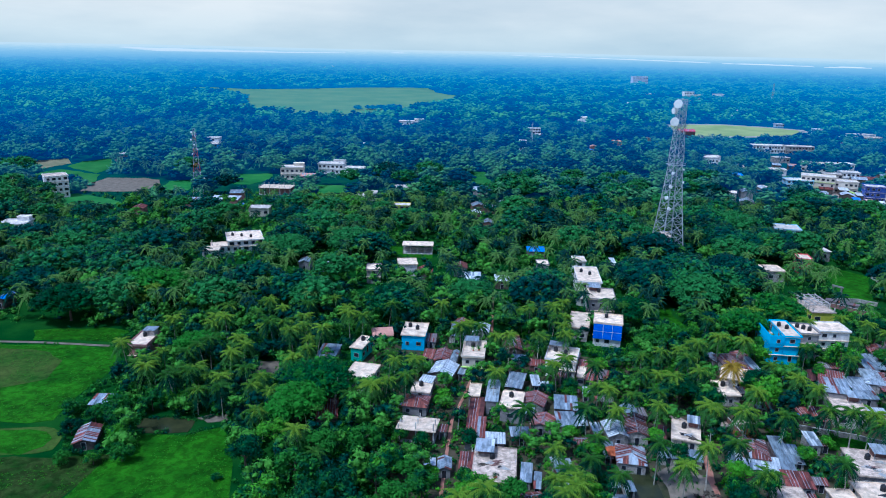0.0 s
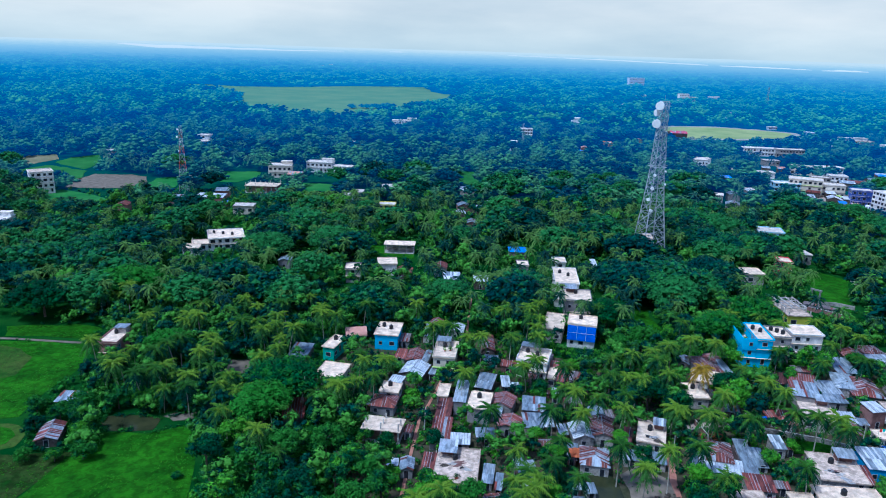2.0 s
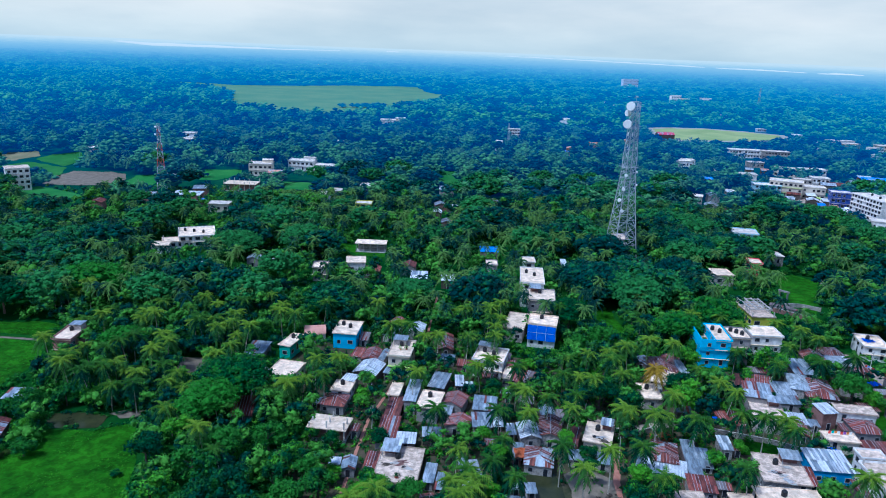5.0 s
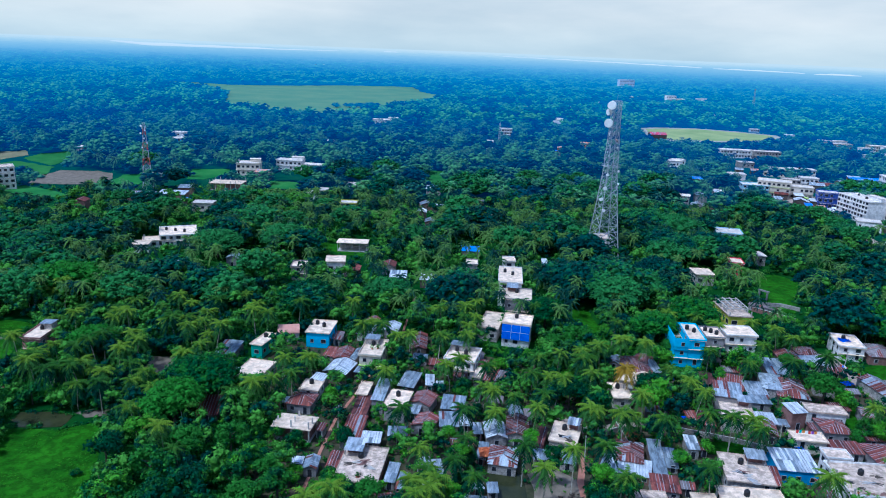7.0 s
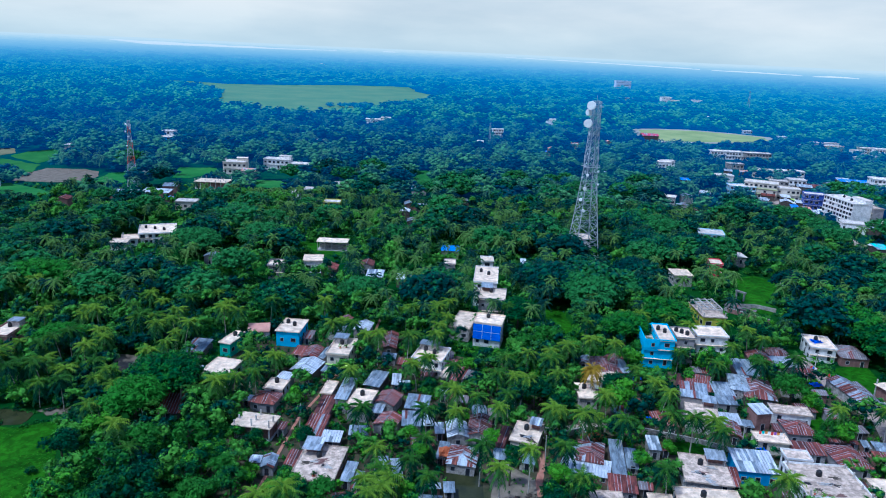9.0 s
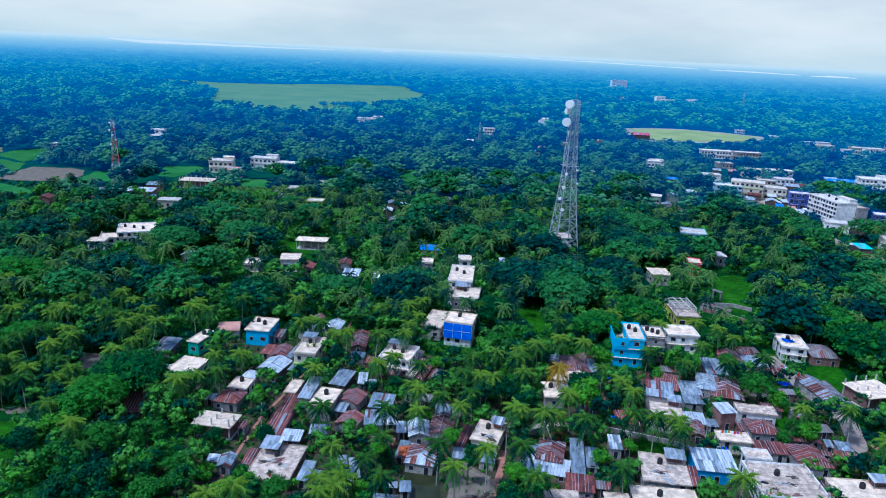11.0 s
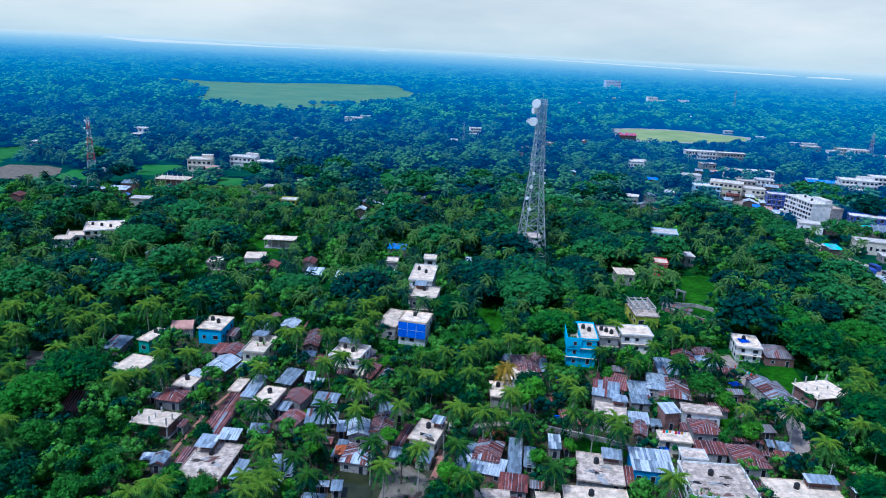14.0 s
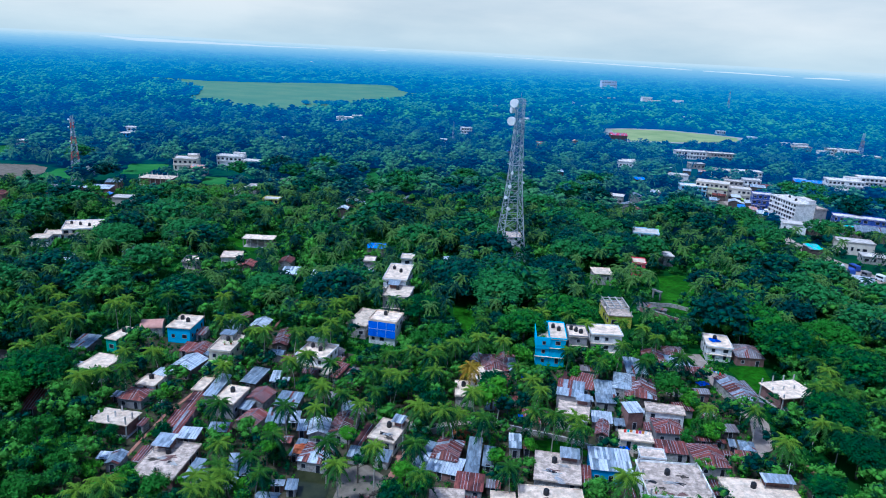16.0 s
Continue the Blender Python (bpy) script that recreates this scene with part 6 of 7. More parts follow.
def dome_shape(rng, pads, leaves, leaf, flat=0.46, pad=0.25, low=1.12):
    """A wide umbrella crown of radius about 1: leaf pads set close over a flattened, lobed dome, each a low core under many small leaves."""
    mid = OCT_V * np.array((0.74, 0.74, flat * 0.66))
    V, T, n = [mid], [OCT_F], 6
    lobes = rng.uniform(0, 6.28, 3)
    for i in range(pads):
        z = 1 - low * (i + rng.uniform(0.1, 0.9)) / pads
        a = i * 2.39996 + rng.uniform(-0.3, 0.3)
        reach = math.sqrt(max(0.0, 1 - z * z)) * (0.84 + 0.10 * math.sin(2 * a + lobes[0]) + 0.09 * math.sin(3 * a + lobes[1]) + 0.06 * math.sin(5 * a + lobes[2]))
        c = np.array((reach * math.cos(a), reach * math.sin(a), z * flat)) * rng.uniform(0.84, 1.04)
        r = pad * rng.uniform(0.65, 1.25)
        squash = np.array((1, 1, 0.52))
        V.append(OCT_V * rng.uniform(0.7, 0.95, (6, 1)) * r * squash * 0.82 + c)
        T.append(OCT_F + n)
        n += 6
        d = rng.normal(size=(leaves, 3)) + np.array((0, 0, 0.7))
        d /= np.linalg.norm(d, axis=1)[:, None]
        p = c + d * r * rng.uniform(0.75, 1.12, (leaves, 1)) * squash
        nrm = d * 0.7 + np.array((0, 0, 0.55)) + rng.normal(size=(leaves, 3)) * 0.35
        nrm /= np.linalg.norm(nrm, axis=1)[:, None]
        u = np.cross(nrm, rng.normal(size=(leaves, 3)))
        u /= np.linalg.norm(u, axis=1)[:, None]
        w = np.cross(nrm, u)
        s = leaf * rng.uniform(0.6, 1.4, (leaves, 1))
        V.append(np.stack([p - u * s, p + u * s * 0.4 - w * s * 0.8, p + u * s * 0.7 + w * s * 0.6], 1).reshape(-1, 3))
        T.append(np.arange(leaves * 3).reshape(-1, 3) + n)
        n += leaves * 3
    return np.concatenate(V), np.concatenate(T), NOQ


def palm_crown(rng, fronds, pairs, length=3.6):
    """Arching feather fronds with narrow hanging leaflets about the crown's heart; the youngest stand up, the oldest
    hang. The upright ones take a lighter leaf that also stands in for sunlit tops.
    """
    V, T, n, lit_young = [], [], 0, []
    for k in range(fronds):
        a = 2 * math.pi * (k * 0.382 + rng.uniform(-0.04, 0.04))
        rise = 1.25 - 2.2 * (k + rng.uniform(0, 1)) / fronds
        L = length * rng.uniform(0.85, 1.1)
        out, side = np.array((math.cos(a), math.sin(a), 0)), np.array((-math.sin(a), math.cos(a), 0))
        st = np.linspace(0.04, 1, pairs + 1)
        spine = np.array([out * L * (f * (1.0 - 0.45 * max(0, rise) * (1 - f)) - 0.15 * f * f) + np.array((0, 0, L * (rise * f * 0.85 - (0.46 + 0.28 * abs(rise)) * f * f))) for f in st])
        for i in range(pairs):
            b0, b1 = spine[i], spine[i + 1]
            wl = L * 0.205 * math.sin(math.pi * (0.15 + 0.8 * (i + 0.5) / pairs)) ** 0.6
            for s in (-1, 1):
                tip = b1 + side * s * wl * rng.uniform(0.85, 1.15) + np.array((0, 0, -wl * rng.uniform(0.35, 0.95))) + (b1 - b0) * rng.uniform(0.2, 0.6)
                V += [b0, b0 * 0.15 + b1 * 0.85, tip]
                T.append((n, n + 1, n + 2))
                n += 3
        V += [spine[0] + side * 0.05, spine[0] - side * 0.05, spine[pairs // 2] - side * 0.05, spine[-1]]
        T += [(n, n + 1, n + 2), (n, n + 2, n + 3)]
        n += 4
        lit_young += [int(k < fronds * 0.36)] * (len(T) - len(lit_young))
    return np.array(V), np.array(T), np.array(lit_young)


def trunk_shape(rng, h, r, bend, sides=6, steps=5, limbs=0, reach=2.0):
    """A tapered, slightly bent trunk, with limbs that fork off near its top."""
    bm = bmesh.new()
    pts = [Vector((bend * math.sin(f * 1.5) * f, bend * 0.4 * f * f, h * f)) for f in (i / steps for i in range(steps + 1))]
    pts[0].z = -0.2
    for i in range(steps):
        add_bar(bm, pts[i], pts[i + 1], r * (1 - 0.55 * i / steps), sides, r * (1 - 0.55 * (i + 1) / steps))
    for k in range(limbs):
        a = 2 * math.pi * (k / max(1, limbs) + rng.uniform(-0.1, 0.1))
        s = pts[-1] * rng.uniform(0.6, 0.9)
        add_bar(bm, s, s + Vector((math.cos(a) * reach, math.sin(a) * reach, reach * rng.uniform(0.6, 1.1))), r * 0.42, 5, r * 0.12)
    me = bpy.data.meshes.new("trunk")
    bm.to_mesh(me)
    bm.free()
    return me


rng = np.random.default_rng(7)
BROAD = [crown_shape(rng, 18, 80, 0.07, 0.85, 0.66, 0.36, 0.7, 0.5) for _ in range(5)]
WIDE = [dome_shape(rng, 74, 52, 0.042) for _ in range(3)]
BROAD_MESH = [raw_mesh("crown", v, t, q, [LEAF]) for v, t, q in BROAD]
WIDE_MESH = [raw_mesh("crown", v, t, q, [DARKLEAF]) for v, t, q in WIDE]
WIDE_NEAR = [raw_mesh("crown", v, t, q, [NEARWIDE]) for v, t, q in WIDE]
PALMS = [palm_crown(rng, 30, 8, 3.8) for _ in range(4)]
PALM_MESH = [raw_mesh("fronds", v, t, None, [PALMLEAF, LITYOUNGLEAF], i) for v, t, i in PALMS]
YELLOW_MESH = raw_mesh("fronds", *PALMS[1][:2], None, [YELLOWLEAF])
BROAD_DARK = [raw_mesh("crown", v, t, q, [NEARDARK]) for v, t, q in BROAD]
TRUNKS = [trunk_shape(rng, 1.0, 0.045, 0.0, 6, 3, 4, 0.3) for _ in range(3)]
PALM_TRUNKS = [trunk_shape(rng, 1.0, 0.016, b, 6, 6) for b in (0.04, 0.1, -0.08, 0.15)]
for me in TRUNKS:
    me.materials.append(BARK)
for me in PALM_TRUNKS:
    me.materials.append(PALEBARK)
NEAR = []


def broad_tree(x, y, h, r, tall=0.8, bright=False):
    k = int(abs(x * 7 + y * 3)) % 5
    t = thing("tree", x, y, 0, random.uniform(0, 360), random.choice(("bright green leafy tree with an uneven crown", "dark green leafy tree among houses", "dense green broadleaf tree with pale highlights")), "tree", "broadleaf trees")
    tr = part("trunk", TRUNKS[k % 3], None, t, at=Matrix.Diagonal((h * 0.75, h * 0.75, h * 0.75, 1)))
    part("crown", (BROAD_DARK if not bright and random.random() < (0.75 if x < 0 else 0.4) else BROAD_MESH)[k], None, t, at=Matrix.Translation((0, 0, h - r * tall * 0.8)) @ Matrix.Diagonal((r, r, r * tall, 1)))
    NEAR.append((x, y, r))


def rain_tree(x, y, h, r):
    k = int(abs(x + y)) % 3
    t = thing("rain_tree", x, y, 0, random.uniform(0, 360), "large spreading dark green tree with a flat layered crown", "tree", "spreading trees")
    part("trunk", TRUNKS[k], None, t, at=Matrix.Diagonal((h * 0.9, h * 0.9, h * 0.72, 1)))
    part("crown", (WIDE_NEAR if y < 245 else WIDE_MESH)[k], None, t, at=Matrix.Translation((0, 0, h - r * 0.42)) @ Matrix.Diagonal((r, r, r, 1)))
    NEAR.append((x, y, r * 0.85))


def palm(x, y, h, s=1.0, yellow=False):
    if hides(np.array([x]), np.array([y]), np.array([h]))[0]:
        return
    k = int(abs(x * 5 + y)) % 4
    turn = random.uniform(0, 360)
    t = thing("coconut_palm", x, y, 0, turn, "yellowing coconut palm with drooping fronds" if yellow else random.choice(("tall coconut palm with feathery drooping fronds", "slender coconut palm with a pale bent trunk", "coconut palm with a full green crown")), "palm tree", "coconut palms")
    part("trunk", PALM_TRUNKS[k], None, t, at=Matrix.Diagonal((h, h, h, 1)))
    b = (0.04, 0.1, -0.08, 0.15)[k] * h
    top = Vector((b * math.sin(1.5), b * 0.4, h))
    cr = part("fronds", YELLOW_MESH if yellow else PALM_MESH[k], None, t, at=Matrix.Translation(top) @ Matrix.Diagonal((s, s, s, 1)))
    NEAR.append((x, y, 2.2 * s))


def inside(px, py, poly):
    res = np.zeros(len(px), bool)
    for (x0, y0), (x1, y1) in zip(poly, poly[1:] + poly[:1]):
        if y0 != y1:
            res ^= ((y0 > py) != (y1 > py)) & (px < (x1 - x0) * (py - y0) / (y1 - y0) + x0)
    return res


HS = np.array(HOUSES)


# houses in the woods whose fronts are kept clear of trees for the camera's view
for hx, hy, turn, w, d, h in HOUSES:
    if any(math.hypot(hx - a, hy - b) < 5 for a, b in ((-31, 404.6), (-113.8, 392.9), (-123.1, 513.6), (-120.2, 455.7), (-98.1, 540.3), (-79.6, 536.1), (181.8, 370.5), (106.7, 344.7), (350.3, 723.2), (321.2, 726.8), (-229.6, 645.5), (233.4, 642.3), (88.6, 820.9), (143.3, 296.7), (268.9, 361.5), (271, 842))) or (-118 < hx < -92 and 305 < hy < 330):
        SHOWN.append((hx, hy, w, d, h))


def hides(px, py, h):
    """Which places would hide a painted or chosen house front from the camera."""
    bad = np.zeros(len(px), bool)
    for hx, hy, w, d, hh in SHOWN:
        L = math.hypot(hx - 38, hy)
        ux, uy = (38 - hx) / L, -hy / L
        along, lat = (px - hx) * ux + (py - hy) * uy, np.abs((px - hx) * uy - (py - hy) * ux)
        bad |= (along > 0) & (along < (h - 1.0) * L / 95 * (1.0 if hy < 260 else 0.7) + d / 2) & (lat < w / 2 + 1.6)
    return bad


def free(px, py, r, h, yards=0.75, sill=0.6):
    """Which places stay clear of houses, fields and lanes, and of the camera's sight lines to houses (yards: share
    kept) and fields.
    """
    ok = ~hides(px, py, h)
    for hx, hy, turn, w, d, hh in HS:
        c, s = math.cos(radians(turn)), math.sin(radians(turn))
        dx, dy = px - hx, py - hy
        a, b = np.abs(c * dx + s * dy), np.abs(-s * dx + c * dy)
        ok &= ~((a < w / 2 + r * 0.75) & (b < d / 2 + r * 0.75))
        if yards:
            L = math.hypot(hx - 38, hy)
            ux, uy = (38 - hx) / L, -hy / L
            along, lat = dx * ux + dy * uy, np.abs(dx * uy - dy * ux)
            reach = np.minimum(np.maximum(h - hh * sill, 0) * L / 95 * yards + d / 2, 140)
            ok &= ~((along > 0) & (along < reach) & (lat < w / 2 + r * 0.55))
    far = np.hypot(px - 38, py)
    for poly in OPEN:
        for k in (0, 0.3, 0.6, 0.85):
            hidden = h * k * np.minimum(far, 700) / 95
            ok &= ~inside(px + (px - 38) / far * hidden, py + py / far * hidden, poly)
    for x0, y0, x1, y1, w in LANES:
        t = np.clip(((px - x0) * (x1 - x0) + (py - y0) * (y1 - y0)) / ((x1 - x0) ** 2 + (y1 - y0) ** 2), 0, 1)
        ok &= np.hypot(px - x0 - t * (x1 - x0), py - y0 - t * (y1 - y0)) > w / 2 + r * 0.45
    return ok


def apart(px, py, gap):
    """Which places stay off the trees that stand already."""
    ok = np.ones(len(px), bool)
    for x, y, r in NEAR:
        ok &= np.hypot(px - x, py - y) > r * 0.8 + gap
    return ok


# palms and large trees placed to fit the camera's view: village core, west grove, east lanes
for x, y in ((20, 153), (14, 175), (-16, 184), (-10, 170), (45, 165), (54, 156), (56, 178), (61, 176), (25, 125), (32, 127), (33, 182), (44, 182), (58, 204), (79, 198), (86, 202), (94, 200), (9, 210), (12, 205), (5, 205), (-28, 212), (-14, 178), (-18, 164), (29, 225), (36, 217), (20, 197), (29, 198), (37, 198), (42, 168), (50, 162), (62, 173)):
    palm(x, y, random.uniform(9, 11), random.uniform(0.85, 1.1))
for x, y in ((-67, 168), (-60, 168), (-54, 171), (-72, 165), (-58, 161.5), (-70, 183), (-62, 180), (-44, 179), (-34, 155), (-48, 169), (-60, 187), (-48, 199), (-40, 197), (-32, 212), (-20, 223), (-46, 211), (-56, 205), (-72, 208), (-69, 174), (-74, 167)):
    palm(x, y, random.uniform(9, 11.5), random.uniform(0.95, 1.15))
for x, y in ((76, 154), (85, 153), (69, 141), (61, 136), (50, 138), (54, 130), (43, 156), (37, 155), (30, 129), (100, 171), (108, 156), (103, 155), (91, 134), (144, 165), (115, 131), (146, 196), (134, 192), (191, 202), (197, 200), (84, 165), (120, 191), (123, 221), (130, 204), (157, 165), (26, 120), (12, 118), (37, 126), (135, 223), (141, 216), (144, 212), (216, 240), (197, 217)):
    palm(x, y, random.uniform(9, 11), random.uniform(0.85, 1.1))
for x, y in ((37, 186), (49.3, 190.5), (59, 188.5), (58.3, 166.5), (39.2, 150.2), (36.7, 144), (34, 132.5), (3, 199), (16, 200), (72.4, 180.4), (110.2, 152.2), (98.2, 159), (121.2, 209.5)):
    if not crowded(x, y, 0.3):
        palm(x, y, random.uniform(8.5, 10), random.uniform(0.9, 1.1))
palm(83, 183, 10, 1.1, True)
for x, y, r in ((-111, 243, 12.5), (-134, 225, 10.7), (-148, 277, 14), (-158, 245, 9.4), (-145, 295, 12.4), (81, 267, 16), (95, 258, 14), (138, 377, 16), (139, 324, 14), (120, 286, 11), (-19, 235, 11), (-71, 347, 14), (-48, 315, 12), (-75, 302, 11), (-34, 171, 9.6), (-37, 157, 8.2), (119, 236, 10), (102, 222, 8.5), (66, 232, 8)):
    rain_tree(x, y, 8.5 + r * 0.32, r)
for x, y, r in ((185, 238, 13), (190, 219, 12), (207, 226, 10.5), (204, 203, 10.4), (181, 172, 8), (177, 152, 7), (160, 136, 4.5), (108, 266, 12), (152, 365, 16), (131, 340, 14), (157, 332, 14), (-76, 192, 6.8), (8, 247, 9)):
    rain_tree(x, y, 8 + r * 0.32, r)
for x, y, r in ((-44, 136, 5), (-31, 130, 6), (-20, 123, 6), (-12, 134, 5), (-36, 120, 6), (-18, 143, 5), (66, 174, 5.5), (90, 180, 5), (147.5, 223, 5.2), (-26, 116, 5), (-8, 120, 5), (-3, 127, 4), (-28, 140, 5), (-40, 146, 4.5), (53, 150, 2.6), (70, 148, 2.4), (57, 139, 2.2)):
    broad_tree(x, y, 5.5 + r * 0.9, r)
for x, y, r in ((-75, 140, 3.2), (-88, 138, 2.6), (-79, 148, 3.4), (-93, 151, 3.0), (-81, 138.5, 2.4), (-83, 155, 4.2), (-86, 161, 4.4), (-90, 157, 3.4), (-71, 165, 4.5), (-78, 164, 4.0), (-98, 160, 3.4)):
    broad_tree(x, y, r * 1.55, r, 0.95)

for x, y, r in ((-4.4, 148.8, 3.0), (-9.9, 151.8, 2.6), (7.7, 151.1, 3.0), (0.6, 171.4, 3.2), (-9.2, 139.8, 3.2), (-1.5, 135.5, 2.8), (6.3, 136.2, 2.4), (-16.8, 194.3, 2.2), (-11.6, 144.1, 3), (-4.9, 144.3, 2.4), (-17.8, 149.3, 3.4), (-14.6, 135.1, 3.4), (-21.5, 130.7, 3.2), (36.7, 178.4, 2.6), (14.7, 156.6, 2.0), (2.5, 190.6, 1.8), (35.0, 145.0, 3.4), (36.9, 134.3, 3.2), (26.5, 187.2, 2.0), (68.9, 179.9, 3.4), (63.3, 180.2, 3.0), (63.4, 191.0, 3.0), (54.9, 155.1, 1.6), (61.0, 152.0, 2.2), (69.5, 139.1, 2.0), (67.5, 138.1, 1.8), (71.6, 181.5, 2.8)):
    broad_tree(x, y, r * 1.75, r, 1.0, True)

for x, y, r in [(72.5, 167.9, 5.1), (70.8, 181.7, 3.9), (74.0, 213.2, 5.7), (66.4, 212.7, 4.0), (58.3, 148.1, 2.7), (53.8, 154.5, 1.7), (36.6, 180.5, 3.1), (33.2, 154.4, 2.7), (40.2, 167.2, 2.5), (89.3, 184.5, 2.9), (37.0, 143.4, 3.1), (48.5, 197.1, 2.5), (105.6, 213.8, 3.8), (66.7, 201.4, 2.9), (85.6, 224.8, 3.4), (61.8, 222.5, 3.3), (93.8, 192.2, 3.0), (68.6, 192.6, 2.5), (123.0, 199.1, 5.7), (88.7, 172.4, 6.3), (119.6, 185.1, 1.7), (122.8, 182.7, 1.7), (124.5, 179.9, 1.2), (141.0, 184.2, 5.5), (145.5, 180.8, 3.6), (105.6, 193.0, 3.2), (115.2, 195.8, 2.9), (98.7, 203.5, 4.5), (146.1, 164.6, 4.0), (143.0, 165.8, 3.3), (139.0, 162.4, 2.6), (97.3, 155.2, 2.4), (88.6, 148.2, 2.9), (140.0, 206.5, 3.5), (133.5, 212.5, 2.3)]:
    if not crowded(x, y, -0.9):
        broad_tree(x, y, r * 1.9, r, 1.0, r < 2.6)

broad_tree(-50.2, 134.3, 1.7, 1.5, 0.7, True)

dead = thing("bare_tree", -29, 166, 0, 0, "bare dead tree with pale forked branches", "tree")
bm = bmesh.new()
add_bar(bm, (0, 0, -0.2), (0.3, 0, 6), 0.22, 6, 0.15)
for a, b in (((0.3, 0, 6), (-0.8, 0.2, 9)), ((0.3, 0, 6), (1.2, -0.3, 9.4)), ((0.1, 0, 4.4), (1.4, 0.4, 6.6)), ((-0.8, 0.2, 9), (-1.5, 0, 10)), ((1.2, -0.3, 9.4), (1.0, 0, 10.8))):
    add_bar(bm, a, b, 0.12, 5, 0.04)
part("trunk", bm, PALEBARK, dead)

for x, y, r in ((256, 392, 7.5), (248, 378, 9), (260, 376, 6)):
    rain_tree(x, y, 8 + r * 0.32, r)

# random trees near by, each a thing
gx, gy = np.meshgrid(np.arange(-125, 235, 4.4), np.arange(104, 235, 4.4))
px, py = (g.ravel() + rng.uniform(-2.2, 2.2, g.size) for g in (gx, gy))
grove = np.array([noise.noise(Vector((x * 0.02, y * 0.02, 3))) for x, y in zip(px, py)])
is_palm = rng.random(len(px)) < np.where(py > 150, 0.2, 0.1) + grove * 0.4
hh = np.where(is_palm, rng.uniform(7, 11, len(px)), rng.uniform(5.0, 10.0, len(px)))
rr = np.where(is_palm, 2.6, rng.uniform(2.4, 4.6, len(px)))
keep = np.where(is_palm, free(px, py, rr * 0.8, hh, 0.7), free(px, py, rr * 0.62, hh, 0.4)) & apart(px, py, 0.3)
NB = NP = 0
rest = []
for i in np.argsort(py + np.abs(px - 40) * 0.25):
    if not keep[i]:
        continue
    x, y, h, r = float(px[i]), float(py[i]), float(hh[i]), float(rr[i])
    if is_palm[i] and NP < 210:
        palm(x, y, h, random.uniform(0.9, 1.15))
        NP += 1
    elif not is_palm[i] and NB < 200:
        broad_tree(x, y, h, r, random.uniform(0.75, 1.0))
        NB += 1
    else:
        rest.append(i)


def scatter(name, shapes, places, mats, label, category, trunk=None):
    """Joins many turned and scaled copies of a few shapes into one mesh. places: x, y, z, scale xy, scale z, shape number."""
    VV, TT, QQ, tint, n = [], [], [], [], 0
    for x, y, z, s, sz, k in places:
        v, t, q = shapes[int(k)]
        a = rng.uniform(0, 2 * math.pi)
        c, s_ = math.cos(a) * s, math.sin(a) * s
        VV.append(np.stack([v[:, 0] * c - v[:, 1] * s_ + x, v[:, 0] * s_ + v[:, 1] * c + y, v[:, 2] * sz + z], 1))
        TT.append(t + n)
        if len(q):
            QQ.append(q + n)
        tint.append(np.full(len(v), rng.random()))
        n += len(v)
    me = raw_mesh(name, np.concatenate(VV), np.concatenate(TT), np.concatenate(QQ) if QQ else None, mats, None, np.concatenate(tint))
    return tagged(new(name, me), label, category, kind="stuff")


def with_stem(v, t, h=2.6, r=0.055):
    """Adds a thin three-sided stem below a palm crown, in crown units."""
    n = len(v)
    ring = [(r * math.cos(a), r * math.sin(a), z) for z in (-h, 0) for a in (0, 2.09, 4.19)]
    s = [(0, 1, 4), (0, 4, 3), (1, 2, 5), (1, 5, 4), (2, 0, 3), (2, 3, 5)]
    return np.concatenate([v, ring]), np.concatenate([t, np.array(s) + n])


MIDW = [dome_shape(rng, 44, 14, 0.07, 0.5) for _ in range(4)]
MIDB = [crown_shape(rng, 9, 17, 0.10, 0.75, 0.62, 0.42, 0.74, 0.4) for _ in range(5)]
MIDP = [(*with_stem(*palm_crown(rng, 16, 4, 3.5)[:2]), NOQ) for _ in range(4)]
FARB = [dome_shape(rng, 14, 2, 0.12, 0.62, 0.42, 1.3) for _ in range(6)]
FARP = [(*with_stem(*palm_crown(rng, 12, 2)[:2]), NOQ) for _ in range(3)]
TUFT = [crown_shape(rng, 1, 18, 0.2, 0.7, 0.2, 0.85, 0.6, 0.6) for _ in range(5)]
UNDER = [crown_shape(rng, 3, 17, 0.13, 0.7, 0.55, 0.5, 0.62, 0.6) for _ in range(5)]
LUMP = [dome_shape(rng, 4, 0, 0.1, 0.6, 0.5, 1.0) for _ in range(5)]
CLUMP = [dome_shape(rng, 7, 0, 0.1, 0.66, 0.5, 1.0) for _ in range(5)]

b_pl = [(px[i], py[i], hh[i] - rr[i] * 0.7, rr[i], rr[i] * 0.9, rng.integers(5)) for i in rest if not is_palm[i]]
p_pl = [(px[i], py[i], hh[i], 1.05, 1.05, rng.integers(4)) for i in rest if is_palm[i]]


